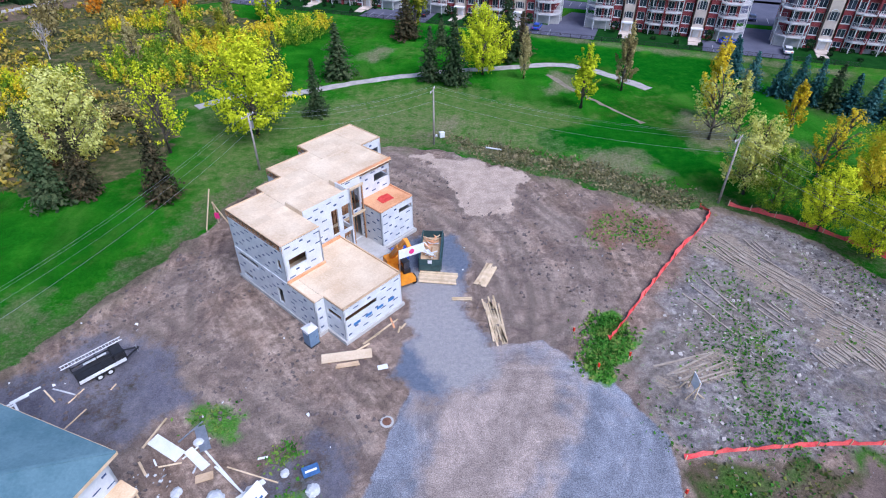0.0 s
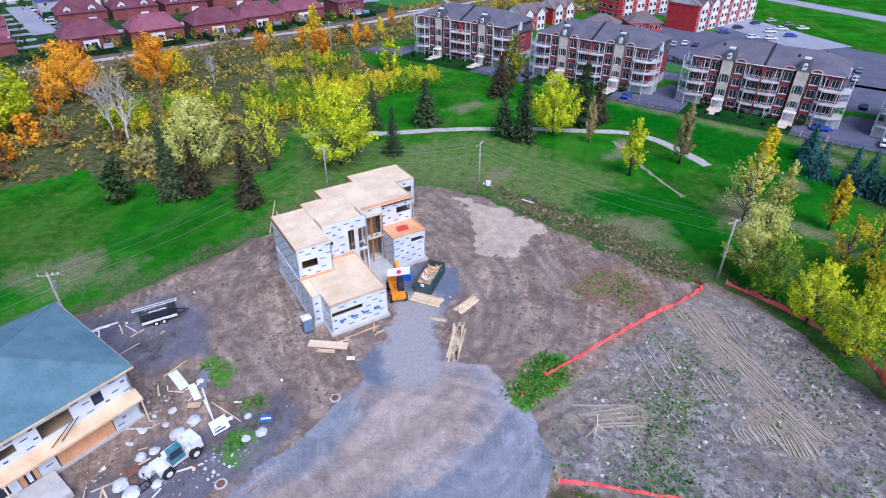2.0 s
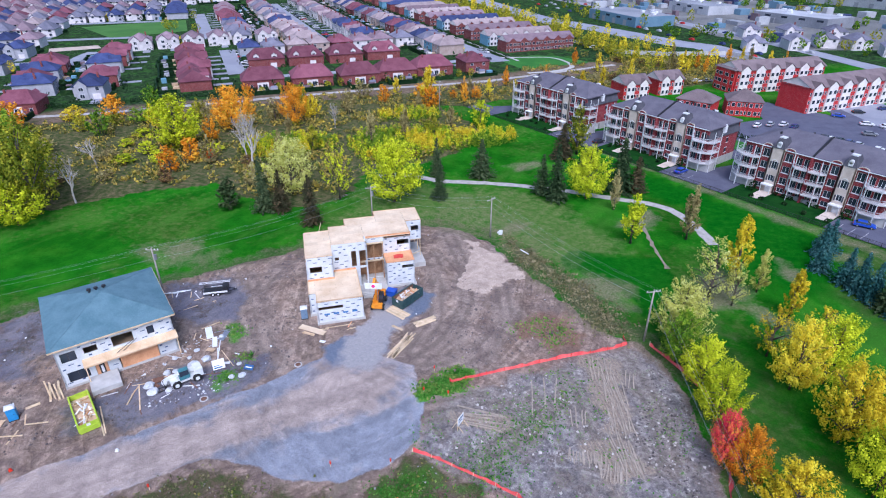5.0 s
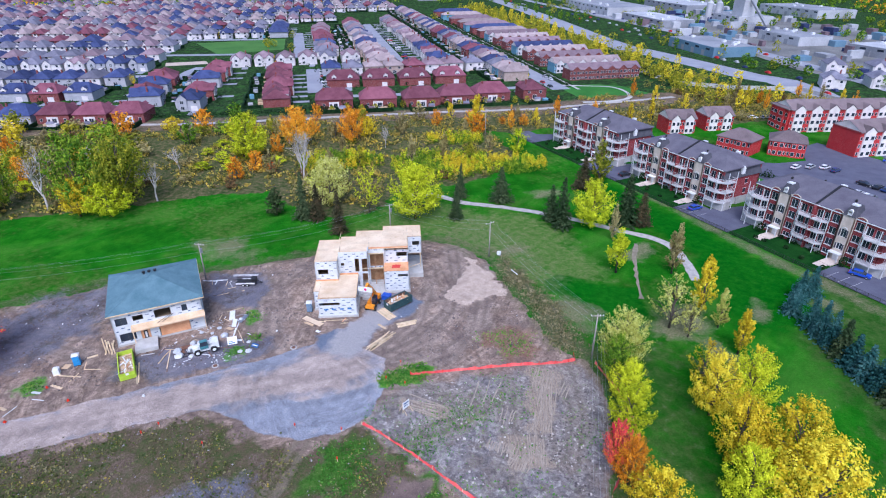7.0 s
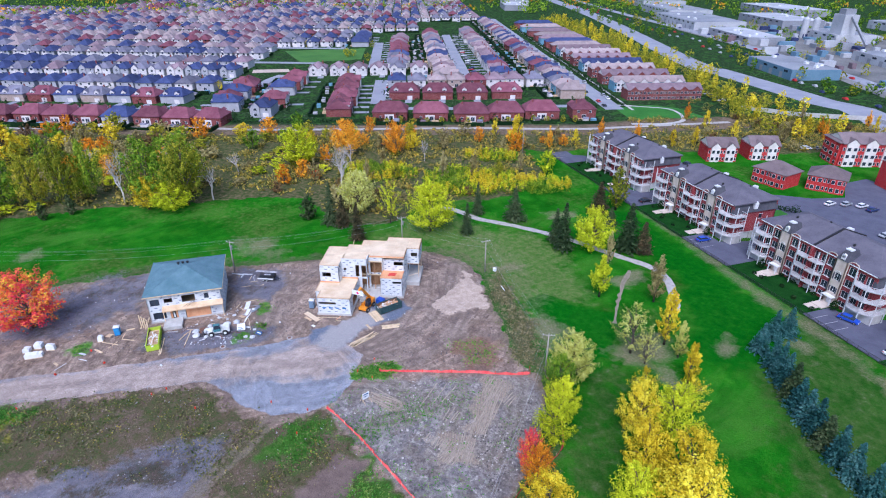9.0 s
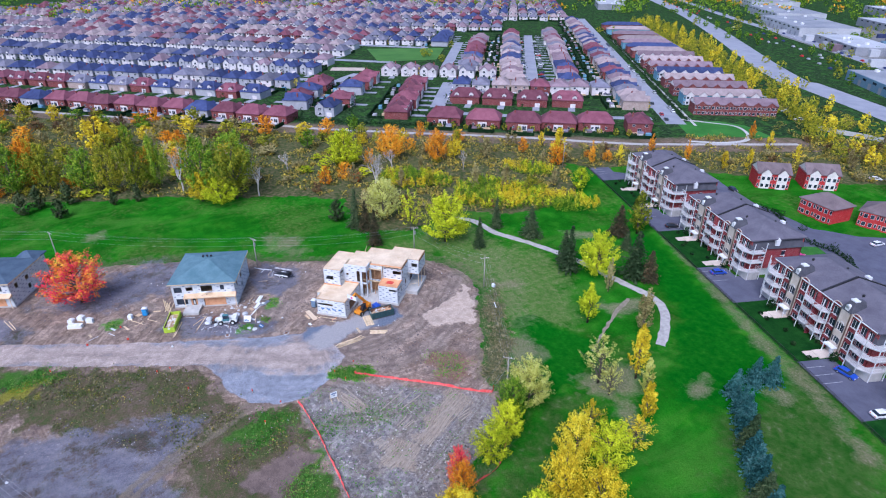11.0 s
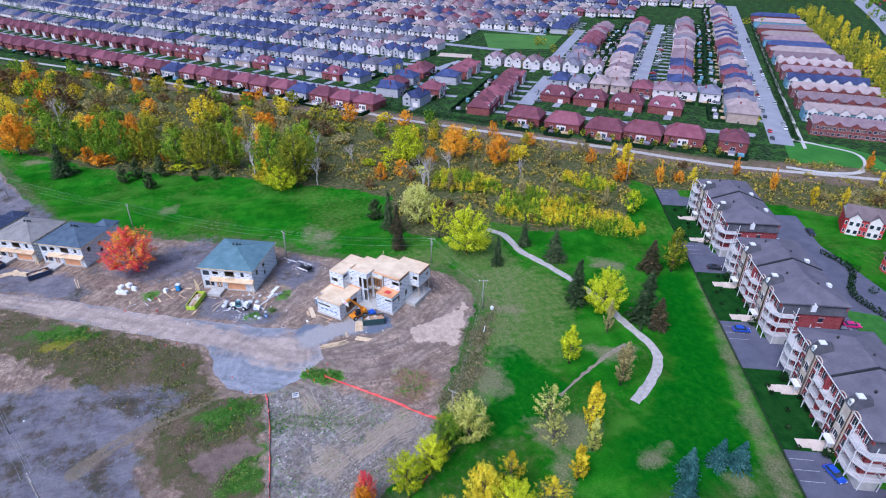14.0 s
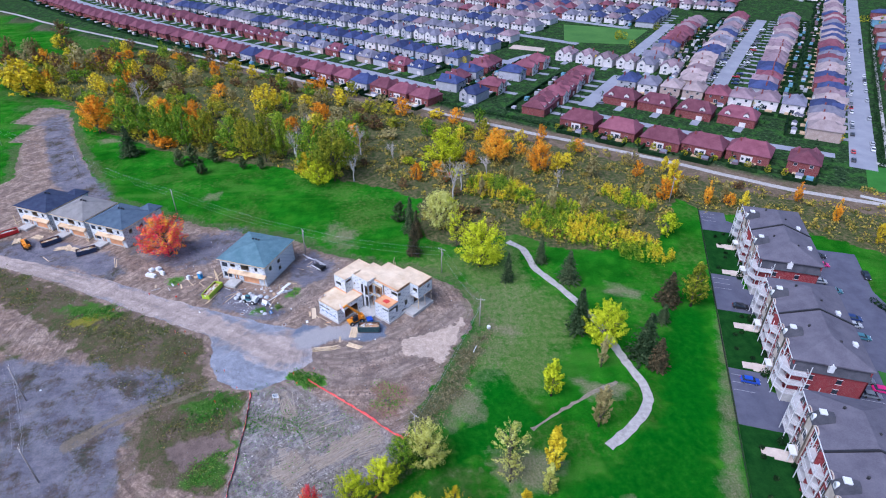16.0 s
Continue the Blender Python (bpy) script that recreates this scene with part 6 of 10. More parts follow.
for k, m in enumerate(rows_m):
    r = -78 + min(k, 6) * 8 if k else -76
    while r > -760:
        q = LR * r + LM * m
        pp = q.dot(EP)
        if k == 0 or pp < -68:
            bend = -((r + 350) / 100.0) ** 2 * 0.8 if r < -350 else 0
            q = q + LM * (-bend * 2.2)
            kinds = (0, 0, 0, 5, 7) if k == 0 else ((0, 5, 7, 5) if k == 1 else (1, 2, 3, 3, 3, 2) if k < 6 else (1, 2, 3, 4, 6, 1))
            if k < 2 and r < -260:
                kinds = (0,)
            plot(q, LM if k % 2 == 0 else -LM, kinds)
        r -= 16.2 if k < 2 else 13.0
for e in (300, 334, 382, 416, 464, 498, 546, 580, 628, 662, 710, 744, 800, 850, 900):
    p = 145 if e > 480 else (60 if e > 340 else -10)
    while p > -420:
        q = street_point(e, p)
        if q.dot(LM) > 430 or q.dot(EP) > -78:
            plot(q, -ED if hr.random() < 0.5 else ED, (1, 2, 3, 6, 4))
        p -= 13.2
for e in (270, 283):
    plot(street_point(e, -118), -ED, (1, 2, 3))
for k in range(10):
    plot(street_point(268, -116 + 13.2 * k), -ED, (1, 6, 2, 3))
# keep plots apart
kept = []
for q in sorted(plots, key=lambda a: math.hypot(a[0] - 90, a[1] - 60)):
    if all(abs(q[0] - o[0]) + abs(q[1] - o[1]) > 9.5 for o in kept[-400:]):
        kept.append(q)
near, far = kept[:140], kept[140:]
first = {}
for x, y, turn, k in near:
    if k not in first:
        style, wm, rm, label = KINDS[k]
        first[k] = town_house(style, M[wm], M[rm], label)
        first[k].matrix_basis = place(x, y, turn)
    else:
        copy_thing(first[k], place(x, y, turn))


def far_houses():
    mats = [M[k] for k in ("siding_town", "brick_dark", "siding_grey", "roof_red", "roof_brown", "roof_grey", "roof_navy", "roof_tan", "glass")]
    b = Build()
    for x, y, turn, k in far:
        style, wm, rm, _ = KINDS[k]
        ws = {"brick_dark": 1, "siding_grey": 2}.get(wm, 0)
        rs = {"roof_red": 3, "roof_brown": 4, "roof_grey": 5, "roof_navy": 6, "roof_tan": 7}[rm]
        m = place(x, y, turn)
        w, d, e, r = 5.1 + 0.8 * hr.random(), 7.0 + hr.random(), 4.6, 8.2 + 1.2 * hr.random()
        o = Build().box((-w, -d, -0.3), (w, d, e), ws).hip(-w - 0.7, -d - 0.7, w + 0.7, d + 0.7, e + 0.1, r, 0.2, rs)
        gable_box(o, -w * 0.9, 0, -d - 0.3, e - 0.2, e + 2.0, 5, ws, rs)
        o.box((-w * 0.8, -d - 0.3, 0), (-w * 0.1, -d, e - 0.2), 0)
        for cx, z in ((-w * 0.45, 3.2), (w * 0.5, 3.2), (w * 0.5, 0.6)):
            o.poly([(cx - 0.8, -d - 0.34, z), (cx + 0.8, -d - 0.34, z), (cx + 0.8, -d - 0.34, z + 1.4), (cx - 0.8, -d - 0.34, z + 1.4)], 8)
            o.poly([(cx + 0.8, d + 0.02, z), (cx - 0.8, d + 0.02, z), (cx - 0.8, d + 0.02, z + 1.4), (cx + 0.8, d + 0.02, z + 1.4)], 8)
        i = len(b.v)
        b.v += [tuple(m @ Vector(p)) for p in o.v]
        b.f += [tuple(i + t for t in f) for f in o.f]
        b.s += o.s
    return piece("distant_houses", b, mats, "dense rows of distant suburban houses with mixed roofs", "houses", kind="stuff")


far_houses()


def lots():
    """Drives, clipped hedges, fences and sheds on the lots of the town."""
    dr, hd, sh = Build(), Build(), Build()
    for x, y, turn, k in kept[:1000]:
        m = place(x, y, turn)
        dr.box((0.6, -15.5, -0.05), (4.6, -7.2, 0.055), 0, m)
        s = hr.choice((-1, 1))
        for u in (-6.2, 6.2):
            if hr.random() < 0.75:
                hd.box((u - 0.45, 7.5 + hr.uniform(0, 2), -0.05), (u + 0.45, 16.0, hr.uniform(1.3, 2.2)), 0, m)
        hd.box((-6.0, 15.6, -0.05), (6.0, 16.5, hr.uniform(1.2, 2.4)), 0, m)
        sh.box((s * 3.6 - 1.3, 11.6, -0.05), (s * 3.6 + 1.3, 13.8, 2.0), hr.randrange(4), m)
        sh.box((s * -2.0 - 2.2, 7.0, 0.0), (s * -2.0 + 1.2, 9.6, hr.uniform(0.3, 0.9)), 4, m)
    piece("driveways", dr, M["street"], "grey asphalt driveways before the town houses", "driveway", kind="stuff")
    piece("lot_hedges", hd, M["hedge"], "dark clipped hedges between the house lots", "hedge", kind="stuff")
    piece("garden_sheds", sh, [M["siding_town"], M["siding_blue"], M["siding_grey"], M["roof_brown"], M["osb"]], "small garden sheds and wooden decks behind houses", "shed", kind="stuff")


lots()


def world_box(b, x, y, turn, w, d, h, slot=0, z=0.0):
    b.box((-w / 2, -d / 2, z), (w / 2, d / 2, h), slot, place(x, y, turn))


# streets
def street(pts, width, label="pale grey asphalt street between houses"):
    return ribbon("street", pts, width, M["street"], label, 0.05, 0.1, 8, category="street")


sp = lambda e, p: tuple(street_point(e, p))
street([sp(-2, 167), sp(120, 167), sp(300, 168), sp(520, 169)], 11)
street([sp(88, 93), sp(200, 93.5), sp(345, 95)], 9)
street([sp(20, 34), sp(92, 34)], 9)
street([sp(140, 26), sp(285, 25)], 9)
street([(-176, 166), (-160, 186), (-146, 205), (-134, 224), (-123, 244), (-112, 262)], 6)
for m in (228, 308, 390, 472, 554, 636):
    street([tuple(LR * r + LM * (m + (((r + 350) / 100.0) ** 2 * 1.76 if r < -350 else 0))) for r in (-90 + (m - 228) * 0.1, -200, -300, -400, -550, -700)], 8)
street([(-232, 128), (-258, 126), (-290, 140), (-308, 160)], 8)
field = [street_point(*q) for q in ((168, -33), (184, 14), (247, 14), (234, -58))]
piece("playing_field", Build().prism([tuple(q) for q in field], -0.1, 0.06), surface("field_grass", (0.04, 0.13, 0.02, 1), (0.08, 0.20, 0.035, 1), 0.05, 2, 0.95), "pale green mown playing field among houses", "field", kind="structure")
sq = [street_point(*q) for q in ((125, -62), (128, -35), (140, -38), (138, -64))]
piece("sandpit", Build().prism([tuple(q) for q in sq], -0.1, 0.08), surface("pit_sand", (0.45, 0.36, 0.30, 1), (0.58, 0.48, 0.40, 1), 0.2, 3, 0.95), "beige sand play area in a small park", "sandpit", kind="structure")
ribbon("park_path", [(-103, 275), (-92, 283), (-80, 290), (-68, 284), (-60, 272), (-63, 258), (-72, 246)], 2.6, M["concrete"], "pale curving park footpath")
piece("park_lawn", Build().prism([(-100, 268), (-68, 247), (-55, 262), (-58, 290), (-78, 296), (-92, 290)], -0.1, 0.04), surface("park_grass", (0.02, 0.12, 0.012, 1), (0.05, 0.2, 0.025, 1), 0.1, 3, 0.95), "green park lawn with footpaths", "lawn", kind="structure")


# townhouse terraces beyond the long street
for k, e in enumerate((20, 44, 68, 92, 116, 140, 164, 188, 212, 236, 260, 284, 320, 360, 400)):
    o = street_point(e, 181.5)
    rm = ("roof_brown", "roof_tan", "roof_brown", "roof_tan", "roof_navy")[k % 5]
    wm = "brick_dark" if k % 3 != 1 else "siding_blue"
    if k < 8:
        row_block("townhouse_block", "red brick terrace with white gabled fronts and brown roofs", o.x, o.y, facing(-ED), 45, 11, 6.0, M[wm], M[rm], 6, True, M["brick_dark"] if k % 3 != 1 else M["siding_town"])
    else:
        T = thing("townhouse_block", "distant terrace with brown shingled roofs", "building", place(o.x, o.y, facing(-ED)))
        part("wall", Build().box((0, 0, -0.3), (45, 11, 6)), M[wm], T)
        part("roof", Build().hip(-0.4, -0.4, 45.4, 11.4, 6.1, 9.0, 0.25), M[rm], T)
ribbon("hedge_strip", [sp(-4, 176.5), sp(200, 179), sp(420, 183)], 1.6, M["concrete"], "pale footpath beside the long street", 0.06, 0.1, 8)

# highway, retaining wall and the industrial quarter
ribbon("highway", [(90, 225), (0, 359), (-35, 377), (-76, 399), (-131, 427), (-170, 450), (-560, 770), (-1300, 1290)], 22, M["street"], "wide pale concrete highway", 0.08, 0.1, 12, category="highway")
ribbon("highway", [(150, 262), (40, 385), (-45, 466), (-145, 545), (-300, 655), (-575, 838), (-1290, 1360)], 12, M["street"], "pale asphalt service road along the highway", 0.08, 0.1, 12, category="highway")
wallb = Build()
for a, b_ in (((-56, 322), (-28, 330)), ((-28, 330), (0, 352)), ((0, 352), (30, 330))):
    wallb.wall(a, b_, -0.3, 2.2, 0.5)
piece("retaining_wall", wallb, M["concrete"], "long pale concrete retaining wall below the highway", "wall", kind="structure")
M["shed_white"] = surface("white_cladding", (0.33, 0.34, 0.37, 1), (0.52, 0.53, 0.56, 1), 0.05, 1.0, 0.7)
M["shed_blue"] = surface("blue_cladding", (0.10, 0.19, 0.28, 1), (0.17, 0.28, 0.37, 1), 0.05, 1.0, 0.7)
M["shed_grey"] = surface("grey_cladding", (0.20, 0.21, 0.24, 1), (0.34, 0.35, 0.38, 1), 0.05, 1.0, 0.7)
ir = random.Random(5)


def warehouse(x, y, turn, w, d, h, mat, label):
    W = thing("warehouse", label, "warehouse", place(x, y, turn))
    part("wall", Build().box((-w / 2, -d / 2, -0.3), (w / 2, d / 2, h)), mat, W)
    part("roof", Build().box((-w / 2 + 0.4, -d / 2 + 0.4, h), (w / 2 - 0.4, d / 2 - 0.4, h + 0.12)), M["shed_grey"] if mat != M["shed_grey"] else M["shed_white"], W)
    for k in range(5):
        u, v = ir.uniform(-w / 2.4, w / 2.4), ir.uniform(-d / 2.6, d / 2.6)
        part("roof_unit", Build().box((u - 1.5, v - 1.2, h + 0.1), (u + 1.5, v + 1.2, h + 1.6)), M["white_metal"], W)
    for k in range(int(w // 14)):
        u = -w / 2 + 7 + 14 * k
        part("dock_door", Build().box((u - 2, -d / 2 - 0.06, 0), (u + 2, -d / 2 - 0.01, 4)), M["shed_grey"], W)
        part("window", Build().box((u + 3, -d / 2 - 0.06, h - 2.6), (u + 8, -d / 2 - 0.01, h - 1.2)), M["glass"], W)
    return W


for x, y, t, w, d, h, mt, lb in ((-92, 462, -37, 62, 34, 7, "shed_blue", "flat blue commercial building beside the highway"), (-150, 690, -37, 60, 40, 8, "shed_white", "flat white industrial building near highway"), (-320, 715, -37, 130, 60, 9, "shed_white", "long white warehouse with flat roof"),
                             (-260, 800, -37, 110, 50, 9, "shed_grey", "long grey warehouse with flat roof"), (-420, 820, -37, 120, 60, 10, "shed_white", "long white warehouse with flat roof"), (-210, 620, -37, 90, 36, 7, "shed_grey", "low grey commercial building near highway"), (-60, 560, -37, 50, 30, 7, "shed_white", "flat white shop building near highway"),
                             (20, 520, -30, 60, 30, 7, "shed_grey", "low grey commercial building near highway"), (-560, 960, -37, 150, 70, 10, "shed_white", "long white warehouse with flat roof"), (-330, 960, -37, 140, 60, 10, "shed_grey", "long grey warehouse with flat roof"), (-120, 830, -37, 100, 50, 9, "shed_white", "long white warehouse with flat roof"),
                             (60, 700, -30, 90, 50, 9, "shed_white", "flat white warehouse with flat roof"), (-700, 760, -37, 90, 40, 9, "shed_white", "flat white shop building near highway"), (-640, 700, -37, 80, 34, 8, "shed_grey", "flat grey shop building near highway")):
    warehouse(x, y, t, w, d, h, M[mt], lb)
slab("industrial_pavement", [(-420, 760), (-297, 640), (-116, 520), (-19, 420), (33, 392), (150, 470), (-16, 676), (-198, 819)], surface("yard_asphalt", (0.10, 0.105, 0.10, 1), (0.24, 0.235, 0.23, 1), 0.03, 0.6, 0.95), "patchy grey asphalt yards of the industrial quarter", -0.15, 0.06, world=True)
yards, traffic = Build(), Build()
for _ in range(150):
    u, v = ir.uniform(0, 1), ir.uniform(0, 1)
    q = Vector((20, 400)).lerp(Vector((-330, 680)), u) + Vector((110, 150)) * v
    w, d, h = ir.uniform(3, 13), ir.uniform(3, 8), ir.uniform(2.5, 6)
    yards.box((-w / 2, -d / 2, 0), (w / 2, d / 2, h), ir.randrange(5), place(q.x, q.y, -37 + ir.choice((0, 90))))
piece("yard_buildings", yards, [M["shed_white"], M["shed_grey"], M["shed_blue"], M["roof_brown"], M["roof_navy"]], "small sheds, trailers and stock in industrial yards", "sheds", kind="stuff")
for line, wid in (([(60, 302), (16, 355), (-69, 437), (-168, 517), (-321, 629), (-593, 813)], 11), ([(40, 385), (-45, 466), (-145, 545), (-300, 655), (-575, 838)], 4)):
    pts = smooth_line(line, 9.0)
    for k, p in enumerate(pts[:-1]):
        if ir.random() < 0.6:
            d = (pts[k + 1] - p).normalized()
            q = p + Vector((-d.y, d.x)) * ir.choice((-0.8, -0.4, 0.4, 0.8)) * wid
            m = place(q.x, q.y, math.degrees(math.atan2(d.y, d.x)))
            c = ir.randrange(4)
            traffic.box((-2.2, -0.9, 0.25), (2.2, 0.9, 0.95), c, m).box((-1.5, -0.75, 0.95), (0.7, 0.75, 1.5), c, m)
piece("distant_cars", traffic, [M["shed_white"], M["shed_grey"], M["roof_navy"], M["brick_bright"]], "distant cars on the highway", "cars", kind="stuff")
silo = thing("silo_tower", "pale concrete silo tower of a cement plant", "silo", place(-140, 672, -37))
part("tower", Build().box((-9, -7, -0.3), (9, 7, 26)), M["shed_white"], silo)
part("head_house", Build().box((-5, -5, 26), (5, 5, 31)), M["shed_grey"], silo)
part("conveyor", Build().beam((9, 0, 24), (40, 0, 2), 2.0), M["shed_grey"], silo)
for x, y in ((-172, 690), (-180, 684)):
    s_ = thing("silo", "round pale grey cement silo", "silo", place(x, y))
    part("shell", Build().tube([(0, 0, 0), (0, 0, 18), (0, 0, 20.5)], [3.4, 3.4, 0.6], 16), M["shed_white"], s_)
    part("ladder", Build().beam((3.5, -0.3, 0), (3.5, -0.3, 18), 0.1).beam((3.5, 0.3, 0), (3.5, 0.3, 18), 0.1), M["shed_grey"], s_)
for x, y, t in ((9, 376, 20), (28, 395, 25), (42, 414, 15), (58, 416, 30), (76, 400, 10), (-2, 430, 25), (20, 440, 30), (45, 450, 20), (80, 440, 15), (100, 420, 30)):
    copy_thing(first[2] if 2 in first else first[0], place(x, y, t))

# garden sheds behind the houses
shed = random.Random(4)
shed_first = None
for x, y, turn, k in near[:110]:
    if shed.random() < 0.55:
        a = radians(turn)
        q = Vector((x, y)) + Vector((-math.sin(a), math.cos(a))) * 12.5 + Vector((math.cos(a), math.sin(a))) * shed.uniform(-5, 5)
        if shed_first is None:
            shed_first = thing("garden_shed", "small white garden shed in a back yard", "shed", place(q.x, q.y, turn), "garden sheds")
            part("wall", Build().box((-1.3, -1.1, -0.1), (1.3, 1.1, 2.0)), M["siding_town"], shed_first)
            part("roof", Build().hip(-1.5, -1.3, 1.5, 1.3, 2.05, 2.8, 0.1, ridge=0.1), M["roof_grey"], shed_first)
        else:
            copy_thing(shed_first, place(q.x, q.y, turn + shed.uniform(-5, 5)))
# ---- foliage ----
def tone(*cs):
    return [(0.22 + 0.56 * i / (len(cs) - 1), (*c, 1)) for i, c in enumerate(cs)]


LEAF = {
    "lime": leafy("lime_leaves", tone((0.16, 0.24, 0.006), (0.56, 0.62, 0.012), (0.90, 0.92, 0.03))),
    "yellow": leafy("yellow_leaves", tone((0.38, 0.27, 0.010), (0.80, 0.62, 0.018), (0.97, 0.86, 0.07))),
    "orange": leafy("orange_leaves", tone((0.46, 0.15, 0.012), (0.86, 0.36, 0.018), (0.95, 0.58, 0.05))),
    "red": leafy("red_maple_leaves", tone((0.52, 0.04, 0.035), (0.80, 0.13, 0.04), (0.90, 0.42, 0.04)), vary=0.1),
    "maple": leafy("mixed_maple_leaves", tone((0.72, 0.04, 0.10), (0.84, 0.09, 0.11), (0.90, 0.28, 0.06), (0.86, 0.66, 0.06)), vary=0.05, patch=0.22),
    "green": leafy("green_leaves", tone((0.036, 0.115, 0.012), (0.18, 0.33, 0.022), (0.49, 0.57, 0.045))),
    "olive": leafy("olive_leaves", tone((0.08, 0.125, 0.012), (0.31, 0.33, 0.024), (0.67, 0.57, 0.04))),
    "tan": leafy("tan_leaves", tone((0.16, 0.13, 0.05), (0.36, 0.30, 0.12), (0.55, 0.49, 0.22))),
    "pale": leafy("pale_yellow_leaves", tone((0.30, 0.30, 0.06), (0.58, 0.58, 0.12), (0.78, 0.78, 0.28))),
    "brown": leafy("brown_leaves", tone((0.07, 0.045, 0.02), (0.17, 0.10, 0.045), (0.30, 0.18, 0.08))),
    "spruce": leafy("spruce_needles", tone((0.022, 0.046, 0.018), (0.056, 0.095, 0.040), (0.12, 0.155, 0.07))),
    "cedar": leafy("cedar_leaves", tone((0.035, 0.065, 0.022), (0.09, 0.13, 0.05), (0.17, 0.20, 0.085))),
    "brown_spruce": leafy("rusty_spruce_needles", tone((0.03, 0.036, 0.018), (0.085, 0.075, 0.04), (0.19, 0.13, 0.065))),
    "blue_spruce": leafy("blue_spruce_needles", tone((0.018, 0.065, 0.062), (0.042, 0.14, 0.135), (0.12, 0.26, 0.245))),
    "brush": leafy("brush_leaves", tone((0.055, 0.105, 0.020), (0.19, 0.21, 0.045), (0.40, 0.31, 0.085), (0.74, 0.56, 0.07))),
    "weed": leafy("weed_leaves", tone((0.03, 0.13, 0.015), (0.09, 0.27, 0.035), (0.26, 0.34, 0.08))),
    "dry_grass": leafy("dry_grass_blades", tone((0.07, 0.10, 0.035), (0.19, 0.18, 0.08), (0.36, 0.31, 0.18))),
}
M["bark"] = surface("bark", (0.06, 0.05, 0.042, 1), (0.15, 0.125, 0.105, 1), 2, 18, 0.95, bump=0.6)
M["bark_white"] = surface("white_bark", (0.40, 0.36, 0.35, 1), (0.62, 0.58, 0.56, 1), 2, 18, 0.95, bump=0.4)


def quad_mesh(name, Q, mat):
    """A mesh of loose quads from an n x 4 x 3 array."""
    n = len(Q)
    me = bpy.data.meshes.new(name)
    me.vertices.add(4 * n)
    me.vertices.foreach_set("co", np.asarray(Q, np.float32).reshape(-1))
    me.loops.add(4 * n)
    me.loops.foreach_set("vertex_index", np.arange(4 * n, dtype=np.int32))
    me.polygons.add(n)
    me.polygons.foreach_set("loop_start", np.arange(0, 4 * n, 4, dtype=np.int32))
    me.materials.append(mat)
    me.update(calc_edges=True)
    return me


def leaf_quads(rs, C, size, up=0.35, out=None):
    """Leaf cards at the centres C, turned at random, somewhat upward and outward."""
    n = len(C)
    N = rs.normal(size=(n, 3))
    N /= np.linalg.norm(N, axis=1, keepdims=True) + 1e-9
    if out is not None:
        N = N * 0.55 + out
    N[:, 2] += up
    N /= np.linalg.norm(N, axis=1, keepdims=True) + 1e-9
    T = np.cross(N, rs.normal(size=(n, 3)))
    T /= np.linalg.norm(T, axis=1, keepdims=True) + 1e-9
    S = np.cross(N, T)
    a = (size * rs.uniform(0.6, 1.3, n))[:, None]
    b = a * rs.uniform(0.5, 0.8, n)[:, None]
    return np.stack([C - T * a - S * b * 0.3, C + S * b, C + T * a + S * b * 0.2, C - S * b], 1)


def crown_points(rs, h, w, n, low=0.2, clumps=45, shape="round", spread=0.11):
    """Leaves along shoots that rise outward from the stem; also the shoots' tips."""
    k = rs.normal(size=(clumps, 3))
    k[:, 2] += 0.25
    k /= np.linalg.norm(k, axis=1, keepdims=True)
    k *= np.where(rs.rand(clumps) < 0.72, rs.uniform(0.80, 1.07, clumps), rs.uniform(0.35, 0.8, clumps))[:, None]
    t = np.clip((k[:, 2] + 1) / 2, 0, 1.03)
    if shape == "poplar":
        taper = np.clip(1.15 - 0.75 * t, 0.2, 1) * np.clip(t * 4 + 0.45, 0, 1)
    else:
        taper = np.clip(1.05 - 0.35 * t ** 2, 0.3, 1)
    c = np.stack([k[:, 0] * w / 2 * taper, k[:, 1] * w / 2 * taper, h * (low + (1 - low) * t * 0.97)], 1)
    reach = np.hypot(c[:, 0], c[:, 1])
    root = np.stack([c[:, 0] * 0.12, c[:, 1] * 0.12, np.clip(c[:, 2] - (0.32 * h if shape == "poplar" else 0.75 * reach + 0.16 * h), low * h * 0.7, None)], 1)
    own = rs.randint(0, clumps, n)
    u = rs.beta(2.2, 1.3, n)[:, None] * 0.72 + 0.32
    sig = spread * w * (1.25 - 0.85 * np.clip(u, 0, 1))
    off = np.clip(rs.normal(size=(n, 3)), -1.7, 1.7) * sig * rs.uniform(0.7, 1.25, clumps)[own][:, None]
    sag = 4 * (u - 0.5) * (1 - u) * 0.05 * h
    P = root[own] + (c - root)[own] * u + off
    P[:, 2] += sag[:, 0]
    P[:, 2] = np.clip(P[:, 2], 0.06 * h, h * 1.03)
    O = (P - np.array([0, 0, h * (low + 0.3)])) / w + 0.5 * off / (spread * w)
    O /= np.linalg.norm(O, axis=1, keepdims=True) + 1e-9
    return P, O, c


